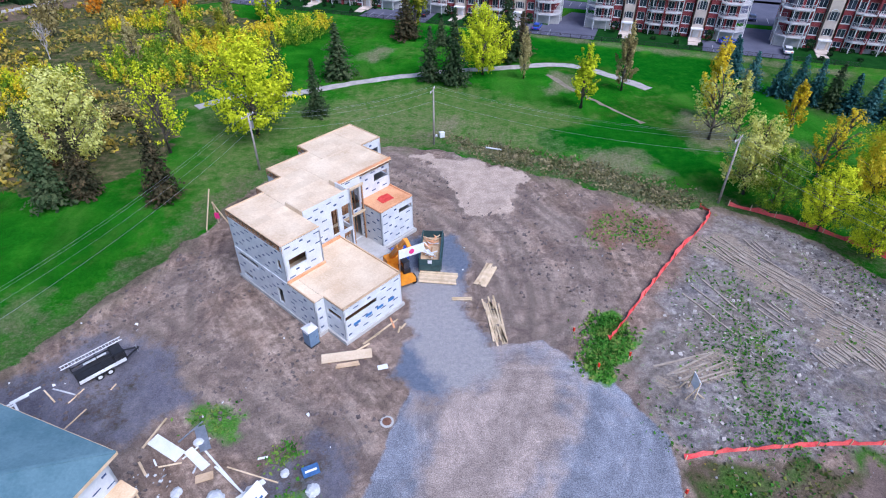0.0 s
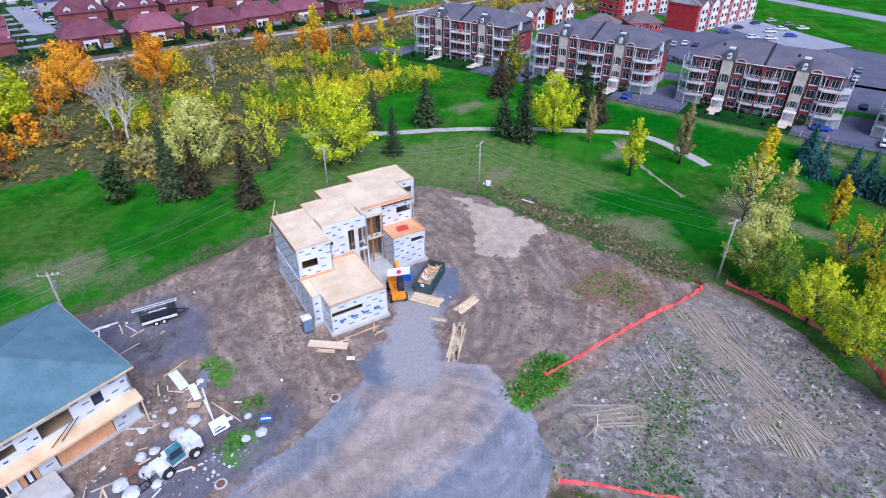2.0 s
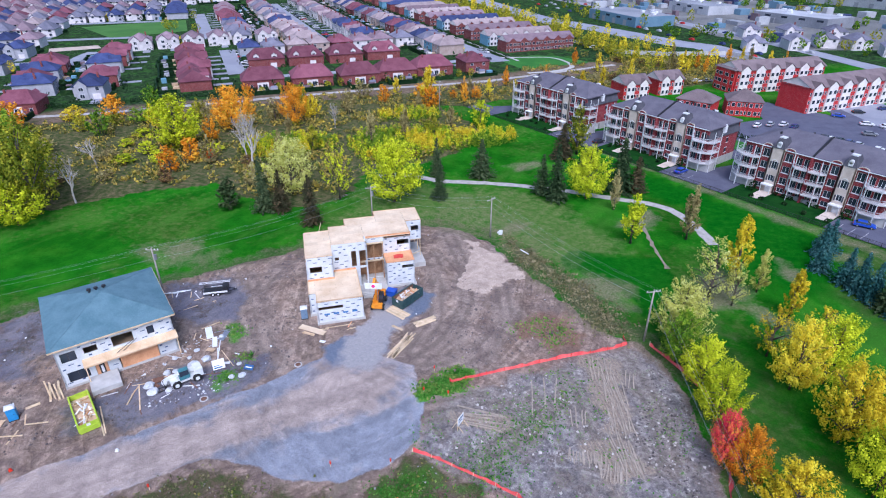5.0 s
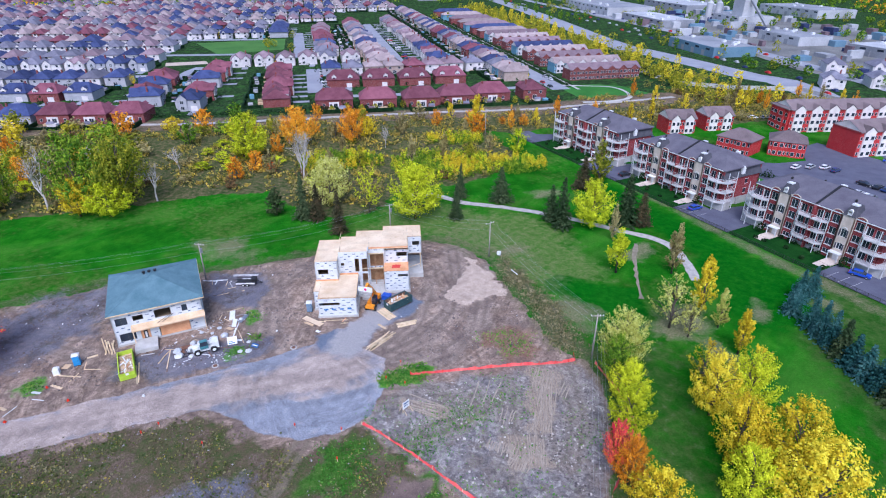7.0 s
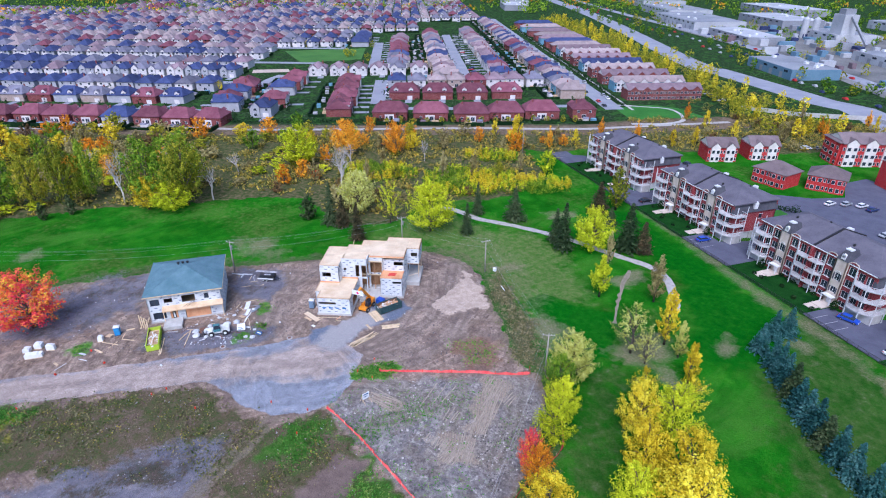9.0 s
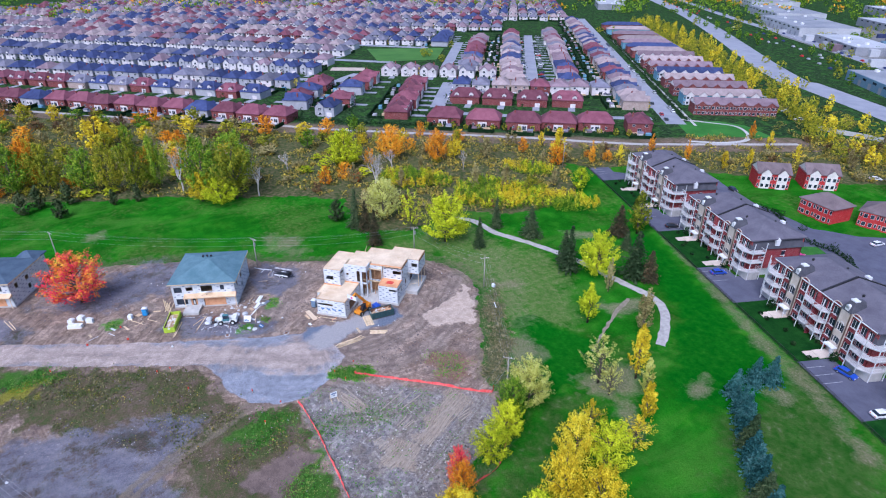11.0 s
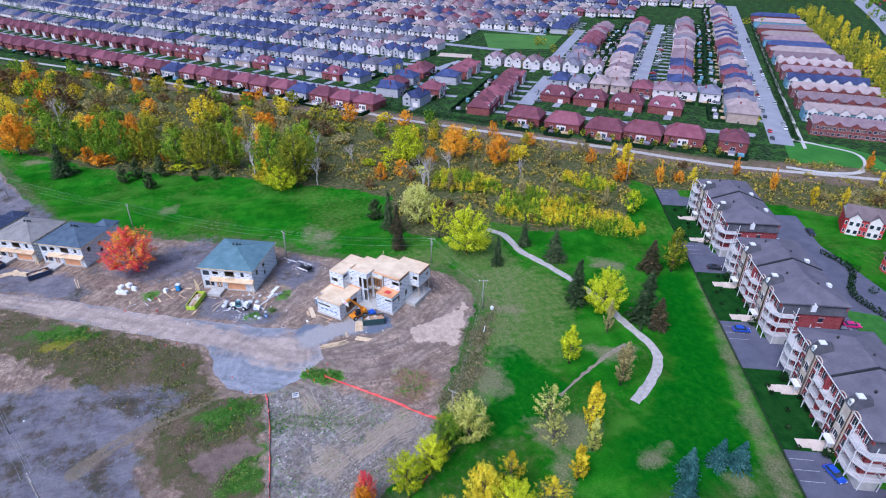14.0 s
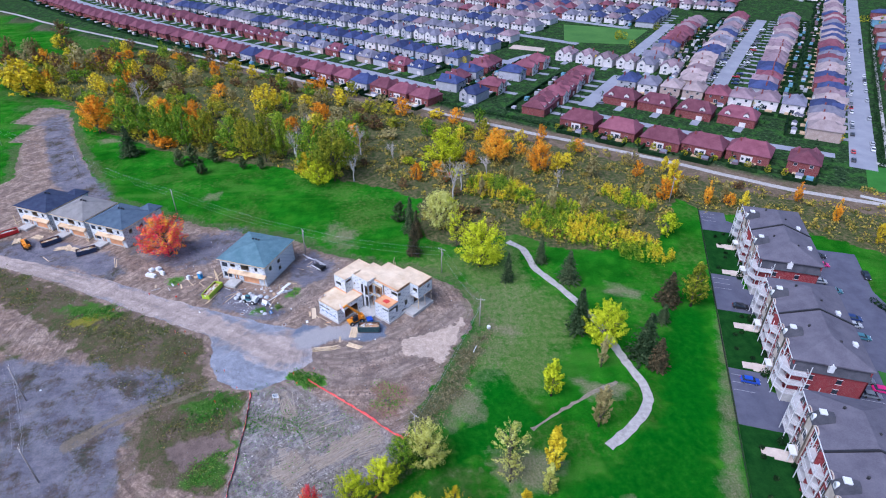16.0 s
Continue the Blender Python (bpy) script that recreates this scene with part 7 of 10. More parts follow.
def limbs(b, rs, h, w, c, lean=0.0, thick=0.022, n=10):
    top = Vector((lean * h, 0, h * 0.8))
    pts = [Vector((0, 0, -0.4)), Vector((lean * h * 0.25 + 0.1, 0.05, h * 0.25)), Vector((lean * h * 0.6, -0.1, h * 0.55)), top]
    r = max(0.12, h * thick)
    b.tube(pts, [r * 1.25, r * 0.85, r * 0.5, r * 0.12], 7)
    for q in c[rs.permutation(len(c))[:n]]:
        q = Vector(q)
        t = min(0.75, max(0.16, q.z / h - 0.28))
        s = Vector((lean * h * t, 0, h * t))
        mid = s.lerp(q, 0.5) + Vector((0, 0, 0.05 * h))
        b.tube([s, mid, q], [r * 0.42, r * 0.25, r * 0.06], 5, cap=False)


def tree_model(kind, h, w, seed, leaves=2600, leaf=0.26, shape="round", low=0.2, label="", clumps=45, bark="bark", name="tree", spread=0.11, limbs_n=10):
    rs = np.random.RandomState(seed)
    T = thing(name, label, "tree")
    P, O, c = crown_points(rs, h, w, leaves, low, clumps, shape, spread)
    b = Build()
    limbs(b, rs, h, w, c, n=limbs_n)
    part("trunk", b, M[bark], T, smooth=True)
    part("crown", quad_mesh("crown", leaf_quads(rs, P, leaf, 0.25, O * 0.9), LEAF[kind]), None, T)
    return T


def spruce_model(kind, h, w, seed, label, whorls=27, name="spruce_tree", size=0.27):
    rs = np.random.RandomState(seed)
    T = thing(name, label, "tree")
    part("trunk", Build().tube([(0, 0, -0.3), (0, 0, h * 0.5), (0, 0, h * 0.97)], [h * 0.018, h * 0.01, 0.03], 7), M["bark"], T, smooth=True)
    C, O = [], []
    for i in range(whorls):
        t = (i + 0.3) / whorls
        z = h * (0.05 + 0.94 * t)
        ln = w / 2 * (1 - t) ** 0.85 * rs.uniform(0.72, 1.18) + 0.12
        nb = max(4, int(12 * (1 - t) + 4))
        a0 = rs.uniform(0, 6.3)
        for j in range(nb):
            a = a0 + 6.283 * j / nb + rs.normal() * 0.12
            l2 = ln * rs.uniform(0.6, 1.15)
            m = max(2, int(l2 / 0.42))
            for k in range(m):
                s = (k + 0.7) / m
                for _ in range(3):
                    C.append((math.cos(a) * l2 * s + rs.normal() * 0.12, math.sin(a) * l2 * s + rs.normal() * 0.12, z - 0.22 * l2 * s + 0.1 * l2 * s * s + rs.normal() * 0.09))
                    O.append((math.cos(a), math.sin(a), 0.6))
    C = np.array(C)
    part("crown", quad_mesh("crown", leaf_quads(rs, C, size, 0.5, np.array(O) * 0.5), LEAF[kind]), None, T)
    return T


def bare_model(h, w, seed, label, leaves=160, kind="tan"):
    rs = np.random.RandomState(seed)
    T = thing("bare_tree", label, "tree")
    b = Build()
    tips = []

    def grow(p, d, ln, r, depth):
        q = p + d * ln
        mid = p.lerp(q, 0.5) + Vector(rs.normal(size=3)) * ln * 0.06
        b.tube([p, mid, q], [r, r * 0.8, r * 0.6], 5 if depth < 2 else 4, cap=False)
        if depth == 4:
            tips.append(q)
            return
        for k in range(3 if depth else 4):
            nd = (d * 1.0 + Vector(rs.normal(size=3)) * (0.42 if depth else 0.32) + Vector((0, 0, 0.22))).normalized()
            grow(p.lerp(q, rs.uniform(0.55, 1.0)), nd, ln * rs.uniform(0.58, 0.8), r * 0.55, depth + 1)
    grow(Vector((0, 0, -0.3)), Vector((0.04, 0, 1)), h * 0.33, h * 0.016, 0)
    part("trunk", b, M["bark_white"], T, smooth=True)
    if leaves:
        P = np.array([tuple(tips[i]) for i in rs.randint(0, len(tips), leaves)]) + rs.normal(size=(leaves, 3)) * 0.5
        part("crown", quad_mesh("crown", leaf_quads(rs, P, 0.24), LEAF[kind]), None, T)
    return T


LABELS = {"lime": "tree with bright yellow-green autumn leaves", "yellow": "tree with golden yellow autumn leaves", "orange": "tree with orange autumn leaves", "maple": "round maple tree with red, orange and yellow leaves", "red": "maple tree with red and orange autumn leaves",
          "green": "tall tree with dark green leaves", "olive": "tall tree with olive green and yellow leaves", "tan": "tree with sparse tan autumn leaves", "pale": "tree with thin pale yellow leaves", "brown": "tree with brown autumn leaves"}
STOCK = {}


def stock(kind, form, var):
    """Model trees at 12 m: round crowns, slender poplars, thin crowns and far ones of fewer, larger leaves."""
    key = (kind, form, var)
    if key not in STOCK:
        sd = hash((sorted(LEAF).index(kind), ("round", "poplar", "thin", "far", "near").index(form), var)) % 9973
        lb = LABELS.get(kind, "tree")
        if form == "near":
            T = tree_model(kind, 12, 12, sd, 8000, 0.178, "round", 0.12, lb, 130, spread=0.05, limbs_n=30)
        elif form == "round":
            T = tree_model(kind, 12, 12, sd, 5600, 0.215, "round", 0.12, lb, 100, spread=0.055, limbs_n=16)
        elif form == "poplar":
            T = tree_model(kind, 12, 5.5, sd, 2500, 0.20, "poplar", 0.1, "slender " + lb, 48, spread=0.065, limbs_n=14)
        elif form == "thin":
            T = tree_model(kind, 12, 9, sd, 1500, 0.17, "round", 0.16, "thin-crowned " + lb, 60, spread=0.05, limbs_n=26)
        else:
            T = tree_model(kind, 12, 10.5, sd, 780, 0.46, "round", 0.08, lb, 52, spread=0.06, limbs_n=6)
        STOCK[key] = [T, False, 12.0, {"round": 12, "near": 12, "poplar": 5.5, "thin": 9, "far": 10.5}[form]]
    return STOCK[key]


tr = random.Random(11)


def put(item, x, y, h, w, group=""):
    T, used, mh, mw = item
    m = pose(x, y, ground_z(x, y) - 0.05, 0, 0, tr.uniform(0, 360))
    sc = Vector((w / mw, w / mw, h / mh))
    if used:
        T = copy_thing(T, m)
    else:
        T.matrix_basis = m
        item[1] = True
    T.scale = sc
    if group:
        tagged(T, group=group)
    return T


# trees on the golf course and along the site
for kind, form, x, y, h, w in (
        ("lime", "round", 8.3, 118.3, 14.6, 13), ("olive", "poplar", -6.8, 148.9, 16, 9), ("lime", "poplar", 25.6, 100.6, 12.8, 6.6), ("tan", "poplar", 35.3, 109.4, 13.8, 5.8), ("yellow", "poplar", 47.2, 96, 15.2, 6.2),
        ("pale", "poplar", 51.7, 94.3, 9.5, 4.2), ("tan", "poplar", 16.6, 115.4, 11, 3.6), ("pale", "thin", 44.5, 87.6, 12.6, 10), ("pale", "thin", 48.6, 87.0, 9, 6), ("yellow", "poplar", 57.7, 88.2, 10.5, 5.0), ("yellow", "thin", 56, 75, 10, 7),
        ("lime", "round", -31.6, 89.7, 18, 17.5), ("lime", "thin", -44, 83, 15.8, 9.5), ("pale", "round", -55.7, 78, 16.5, 14), ("lime", "round", -113.6, 84, 18, 19), ("orange", "round", -115, 106, 16.5, 15),
        ("orange", "round", -102, 123, 15.5, 12), ("yellow", "poplar", -77.7, 170, 16.6, 9), ("maple", "round", -44.7, -13.8, 15.5, 18.0),
        ("pale", "round", 43.0, 70.2, 12.5, 10.5), ("green", "round", 44.4, 65.0, 10.4, 7.6), ("lime", "round", 48.8, 61.0, 10, 7.8), ("lime", "round", 52.2, 55.4, 10.6, 8.0), ("yellow", "round", 62.3, 43.2, 10, 9.5),
        ("maple", "round", 54.2, 47.6, 10, 4.8), ("orange", "round", 57.0, 46.4, 9.5, 5.8), ("yellow", "round", 60.0, 68.4, 13, 8.6), ("lime", "round", 64.0, 72.5, 13, 9.6), ("yellow", "round", 66.5, 60.5, 14, 9.6),
        ("yellow", "round", 73.0, 62.5, 15.5, 11.4), ("yellow", "round", 77.5, 55.5, 16.5, 13), ("lime", "round", 70.5, 53.0, 13, 8.8), ("yellow", "round", 86, 44, 15, 13), ("yellow", "thin", 62.2, 81, 8.5, 8), ("yellow", "round", 68, 34, 11, 11)):
    put(stock(kind, "near" if form == "round" and (x > 40 or (h >= 14 and x > -60)) else form, 1 if tr.random() < 0.5 else 2), x, y, h, w)
spr = [[spruce_model("spruce", 12, 6, 3, "dark green spruce tree on the grass"), False, 12, 6], [spruce_model("brown_spruce", 12, 6, 5, "rusty dark spruce tree on the grass"), False, 12, 6], [spruce_model("blue_spruce", 9, 6.6, 6, "blue-green spruce tree in a dense row"), False, 9, 6.6],
       [tree_model("cedar", 8, 4.6, 8, 1500, 0.26, "poplar", 0.04, "rounded grey-green cedar on the grass", 50, name="cedar_tree", spread=0.075), False, 8, 4.6]]
for k, x, y, h, w in ((0, -2.6, 115, 11, 6), (0, 2.2, 113, 15, 6.8), (0, 13.8, 127.3, 15, 9), (1, 17.5, 129.5, 10, 6.5), (1, -9, 142.9, 11, 8), (0, -21.5, 116, 11.2, 7.8), (0, -22.7, 97.2, 10.6, 4.7), (0, -32, 109.4, 11.4, 4.6), (0, -0.4, 138, 6.3, 4.6),
                      (0, -54, 67.2, 14.4, 6.2), (1, -50.5, 69.5, 11, 5.4), (1, -39, 68.3, 12.5, 5.6), (3, -62.2, 63.4, 8.6, 7), (0, -132.4, -61, 14.5, 11), (3, -118.3, -34, 8.6, 6.6), (3, -121.8, -29.3, 9.2, 6.6),
                      (3, -109.2, -22.2, 7.6, 6.3), (3, -121.2, -19.9, 9.3, 6.5), (3, -113.3, -5.4, 6.4, 4.5), (3, -112.8, 2.6, 7.3, 4.4)):
    put(spr[k], x, y, h, w)
for k, (x, y) in enumerate(((61.0, 110.4), (60.4, 117.6), (61.8, 121.4), (65.2, 107.2), (67.4, 105.2), (69.6, 103.0), (71.8, 100.9), (74.0, 98.8), (76.4, 96.6), (78.8, 94.6), (81.2, 92.4), (84.0, 90.4), (87.0, 88.2), (90.5, 86.0), (94, 83.6))):
    put(spr[0] if k in (6, 10) else spr[2], x, y, tr.uniform(7.2, 8.8), tr.uniform(4.6, 5.4), "blue spruce row")
# the tall row behind the fairway
for kind, x, y, h, w in (("yellow", -226, -158, 20, 24), ("yellow", -244, -170, 17, 20), ("orange", -162, -88, 20, 19), ("green", -156, -70, 22, 20), ("green", -151, -57, 19, 13), ("green", -145, -47, 21, 14), ("green", -140, -38, 22, 15), ("orange", -146, -34, 22, 13), ("olive", -137, -27, 21, 15),
                         ("green", -131, -14, 19, 15), ("olive", -127, -6, 20, 12), ("olive", -121, 3, 24, 14), ("green", -124, 10, 22, 13), ("green", -106, 26, 25, 19), ("olive", -99, 36, 24, 18), ("green", -112, 38, 24, 18), ("lime", -96, 30, 11, 14), ("yellow", -103, 24, 12, 12),
                         ("yellow", -190, -11, 16.5, 18), ("tan", -285, -152, 19, 19), ("brown", -279, -134, 17, 22), ("green", -255, -112, 16, 14), ("yellow", -250, -103, 16, 12), ("brown", -232, -90, 15, 16), ("orange", -176, -60, 14, 14), ("yellow", -272, -190, 14, 14), ("green", -262, -176, 12, 14),
                         ("green", -185, -96, 13, 12), ("green", -198, -108, 13, 12)):
    put(stock(kind, "far" if x < -170 or kind in ("tan", "brown") else "round", 1), x, y, h, w)
fw = random.Random(33)
for k in range(80):
    area = (FAR_WOOD, TRAIL_WOOD)[k % 2]
    x, y = fw.uniform(min(q[0] for q in area), max(q[0] for q in area)), fw.uniform(min(q[1] for q in area), max(q[1] for q in area))
    if inside_distance(area, np.array([x]), np.array([y]))[0] > 2 and line_distance(RAIL, np.array([x]), np.array([y]))[0] > 9:
        put(stock(fw.choice(("olive", "green", "yellow", "brown", "tan", "orange")), "far", fw.choice((1, 2))), x, y, fw.uniform(7, 15), fw.uniform(9, 16), "trees of the wood")
br = [[bare_model(20, 11, 31, "tall bare tree with pale grey branches"), False, 20, 11], [bare_model(12, 7, 32, "small bare whitish tree", 0), False, 12, 7]]
for k, x, y, h, w in ((0, -78.4, 84.2, 23, 13), (0, -112.5, 18.5, 25, 14), (1, -88.2, 128, 12, 7), (0, -126, 45, 18, 12), (1, -118, 60, 12, 8), (0, -205, -85, 20, 14), (1, -100, 100, 13, 8), (0, -86, 88, 17, 9), (1, -160, 15, 12, 8), (1, -140, 40, 13, 8), (0, -98, 44, 17, 10)):
    put(br[k], x, y, h, w)

# woods between the fairway and the rail trail
THICKETS = [[(-81.9, 88.5), (-76.0, 99.7), (-72.0, 112.6), (-82.3, 118.6), (-92.3, 107.5), (-99.3, 94.0)],
            [(-57.1, 107.6), (-46.7, 115.0), (-41.0, 126.9), (-32.8, 138.3), (-26.6, 149.2), (-33.3, 154.4), (-42.6, 148.7), (-52.2, 139.8), (-64.5, 136.3), (-73.8, 125.7), (-69.9, 113.7)],
            [(-79.4, 142.4), (-68.0, 148.3), (-62.3, 156.7), (-68.4, 163.0), (-77.1, 155.9), (-84.5, 147.6)]]
BUSHES = [(-109, 92), (-70, 88), (-50, 106), (-40, 127), (-42, 152), (-63, 166), (-83, 161), (-91, 138), (-104, 123)]


def inside(poly, x, y):
    """Signed distance of one point to a closed outline."""
    best, odd = 1e12, False
    ax, ay = poly[-1]
    for bx, by in poly:
        ex, ey = bx - ax, by - ay
        t = min(1.0, max(0.0, ((x - ax) * ex + (y - ay) * ey) / (ex * ex + ey * ey + 1e-9)))
        best = min(best, (x - ax - t * ex) ** 2 + (y - ay - t * ey) ** 2)
        if (ay > y) != (by > y) and x < ex * (y - ay) / ey + ax:
            odd = not odd
        ax, ay = bx, by
    return math.sqrt(best) * (1 if odd else -1)


def off_line(line, x, y):
    best = 1e12
    for (ax, ay), (bx, by) in zip(line, line[1:]):
        ex, ey = bx - ax, by - ay
        t = min(1.0, max(0.0, ((x - ax) * ex + (y - ay) * ey) / (ex * ex + ey * ey + 1e-9)))
        best = min(best, (x - ax - t * ex) ** 2 + (y - ay - t * ey) ** 2)
    return math.sqrt(best)


spots = []
for _ in range(9000):
    x, y = tr.uniform(-330, 40), tr.uniform(-210, 345)
    if inside(WOOD, x, y) < 3 or off_line(RAIL, x, y) < 8:
        continue
    near_gap = 6.6 if x > -140 else 8.6
    if all((x - a) ** 2 + (y - b) ** 2 > near_gap ** 2 for a, b in spots):
        spots.append((x, y))
brush_c, brush_s = [], []
rs = np.random.RandomState(17)
for x, y in spots:
    in_bush = inside(BUSHES, x, y) > 0
    d_rail = off_line(RAIL, x, y)
    if in_bush or any(inside(q, x, y) > -2 for q in THICKETS):
        if tr.random() < 0.16:
            put(stock(tr.choice(("tan", "tan", "olive")), "poplar", 1), x, y, tr.uniform(8, 12), tr.uniform(4, 5.5), "autumn poplars by the trail")
        elif tr.random() < 0.3:
            put(stock(tr.choice(("brown", "olive")), "far", 1), x, y, tr.uniform(2.0, 3.4), tr.uniform(5, 7), "autumn bushes")
    elif y > 175:
        r = tr.random()
        if r < 0.30:
            put(stock(tr.choice(("yellow", "tan", "orange", "yellow")), "poplar", 1), x, y, tr.uniform(7, 12), tr.uniform(3.5, 5), "autumn poplars by the trail")
        elif r < 0.5:
            put(stock(tr.choice(("brown", "tan")), "far", 1), x, y, tr.uniform(3, 5), tr.uniform(5, 7), "autumn bushes")
    elif x < -140:
        if tr.random() < 0.75:
            put(stock(tr.choice(("tan", "orange", "olive", "green", "brown", "yellow", "olive")), "far", tr.choice((1, 2))), x, y, tr.uniform(5, 12), tr.uniform(7, 12), "trees of the wood")
    else:
        r = tr.random()
        if r < 0.26 or (d_rail < 38 and r < 0.6):
            put(stock(tr.choice(("orange", "yellow", "tan", "orange", "olive")), "far", tr.choice((1, 2))), x, y, tr.uniform(6, 11), tr.uniform(5.5, 8.5), "trees of the wood")
        elif r < 0.6:
            put(stock(tr.choice(("olive", "brown", "tan", "lime")), "far", 1), x, y, tr.uniform(2.5, 4.5), tr.uniform(5, 8), "autumn bushes")
    for k in range(5):
        brush_c.append((x + tr.uniform(-5, 5), y + tr.uniform(-5, 5)))
C, S = [], []
for x, y in brush_c:
    if inside(WOOD, x, y) < 0.5 or off_line(RAIL, x, y) < 3:
        continue
    n, hh, ww = 27, tr.uniform(0.9, 2.4), tr.uniform(1.4, 2.6)
    p = rs.normal(size=(n, 3)) * (ww * 0.5, ww * 0.5, hh * 0.3) + (x, y, hh * 0.5)
    p[:, 2] = np.clip(p[:, 2], 0.05, None)
    C.append(p)
C = np.concatenate(C)
tagged(new("undergrowth", quad_mesh("undergrowth", leaf_quads(rs, C, 0.48, 0.3), LEAF["brush"])), "brown and olive autumn undergrowth of the wood", "undergrowth", kind="stuff")

# thickets of young poplar shoots
shoots = {"lime": [], "yellow": [], "green": []}
for q in THICKETS:
    xs, ys = [p[0] for p in q], [p[1] for p in q]
    for _ in range(int((max(xs) - min(xs)) * (max(ys) - min(ys)) * 0.6)):
        x, y = tr.uniform(min(xs), max(xs)), tr.uniform(min(ys), max(ys))
        d = inside(q, x, y) + 2.4 * (float(value_noise(np.array(x), np.array(y), 5.0)) - 0.5)
        if d < 0:
            continue
        hue = float(value_noise(np.array(x + 50), np.array(y), 7.0)) + tr.uniform(-0.22, 0.22)
        hh, ww = tr.uniform(2.6, 5.0) * min(1, 0.75 + 0.1 * d), tr.uniform(0.9, 1.5)
        n = 50
        t = rs.uniform(0.05, 1, n)
        taper = np.sqrt(np.clip(1.02 - t, 0, 1))[:, None]
        p = np.concatenate([rs.normal(size=(n, 2)) * ww * 0.36 * (0.35 + 0.65 * taper) + (x, y), (t * hh)[:, None]], 1)
        kind = "yellow" if hue > 0.60 else "lime" if hue > 0.40 else "green"
        shoots[kind].append(p[t > 0.42])
        shoots["green"].append(p[t <= 0.42])
for key, lb in (("lime", "thicket of young lime-yellow poplar shoots"), ("yellow", "thicket of young golden poplar shoots"), ("green", "thicket of young green poplar shoots")):
    tagged(new("thicket", quad_mesh("thicket", leaf_quads(rs, np.concatenate(shoots[key]), 0.23, 0.2), LEAF[key])), lb, "bushes", kind="stuff")
# a few red and rusty shrubs at the wood's edge
for kind, x, y, h, w in (("red", -97.7, 83.5, 3.2, 4.0), ("red", -94.5, 82.0, 2.4, 3.4), ("orange", -67.7, 190.2, 5.5, 6), ("orange", -76.0, 185.9, 3.6, 4.5), ("lime", -46, 157, 10, 8.5)):
    put(stock(kind, "far", 1), x, y, h, w)


# hedges and shrubs of the town, roadside and distant trees
def scatter(name, spots, per, size, spread, mat, label, seed):
    rs = np.random.RandomState(seed)
    P = []
    for x, y, h, w in spots:
        p = rs.normal(size=(per, 3))
        p /= np.linalg.norm(p, axis=1, keepdims=True) + 1e-9
        p *= rs.uniform(0.5, 1.0, per)[:, None] ** 0.5
        P.append(np.stack([x + p[:, 0] * w / 2, y + p[:, 1] * w / 2, h * (0.52 + 0.48 * p[:, 2])], 1))
    P = np.concatenate(P)
    return tagged(new(name, quad_mesh(name, leaf_quads(rs, P, size, 0.3), mat)), label, "vegetation", kind="stuff")


yard = []
for x, y, turn, k in kept[:900]:
    for j in range(4):
        a = tr.uniform(0, 6.283)
        rr = tr.uniform(8.5, 14)
        yard.append((x + rr * math.cos(a), y + rr * math.sin(a), tr.uniform(1.2, 5.0), tr.uniform(1.4, 3.6)))
scatter("yard_shrubs", yard, 12, 0.55, 1, M["hedge"], "dark green shrubs and hedges in the yards", 1)
hedge = [(*sp(e, 174 + 0.02 * e + tr.uniform(-1.5, 1.5)), tr.uniform(1.5, 3.2), 3.2) for e in range(4, 420, 3)]
hedge += [(-160 + 70 * t + tr.uniform(-0.6, 0.6), 140 + 92 * t + tr.uniform(-0.6, 0.6), tr.uniform(1.2, 2.2), 2.0) for t in np.linspace(0, 1, 55)]
hedge += [(-228 + 70 * t, 46 + 92 * t, tr.uniform(1.6, 2.8), 2.6) for t in np.linspace(0, 1, 50)]
hedge += [(*apt_world(s, 36 + 3 * math.sin(s * 0.2)).xy, tr.uniform(1.4, 2.2), 2.2) for s in np.arange(30, 84, 1.6)]
hedge += [(*apt_world(s, 39.5 + tr.uniform(-1, 1)).xy, 2.2, 3.0) for s in (40, 52, 66)]
hedge += [(*apt_world(s + tr.uniform(-2, 2), -7.6 + tr.uniform(0, 5)).xy, tr.uniform(0.5, 1.1), 1.2) for s in np.arange(-18, 150, 4.5) if not any(a - 2 < s < b + 2 for a, b in ((-17, -2), (27, 46), (71, 90), (115, 134)))]
hedge += [(*apt_world(s + o, -1.4 + u).xy, 2.9, 1.8) for s in (0, 44, 88, 132) for o in (5.9, 28.2) for u in (0, 0.3)]
hedge += [(*apt_world(s + o, 0.3).xy, 1.0, 1.3) for s in (0, 44, 88, 132) for o in (11.2, 13.4, 15.0, 19.4, 21.2)]
scatter("clipped_hedge", hedge, 70, 0.26, 1, M["hedge"], "dark green hedges along street and car park", 2)
scatter("yellow_yard_trees", [(q[0] + 7, q[1] + 4, tr.uniform(4, 7), tr.uniform(2.5, 4)) for q in kept[:700:14]], 90, 0.4, 1, LEAF["yellow"], "small yellow street trees among the houses", 3)
scatter("field_trees", [(*sp(e, p), 6.5, 6.0) for e, p in ((196, 2), (200, 6), (204, 0), (172, 20), (250, 20))], 150, 0.45, 1, LEAF["olive"], "olive and yellow trees at the playing field", 14)
scatter("golden_trail_shrubs", [(-157 + 66 * t + tr.uniform(-1, 1), 138 + 90 * t, tr.uniform(2.5, 4.2), 2.8) for t in np.linspace(0.05, 0.98, 16)], 120, 0.3, 1, LEAF["olive"], "rounded olive shrubs behind the red houses", 4)
road_trees = [(*sp(e + tr.uniform(-6, 6), 240 + tr.uniform(-16, 18)), tr.uniform(5, 13), tr.uniform(4, 8)) for e in np.arange(-60, 480, 3.2)]
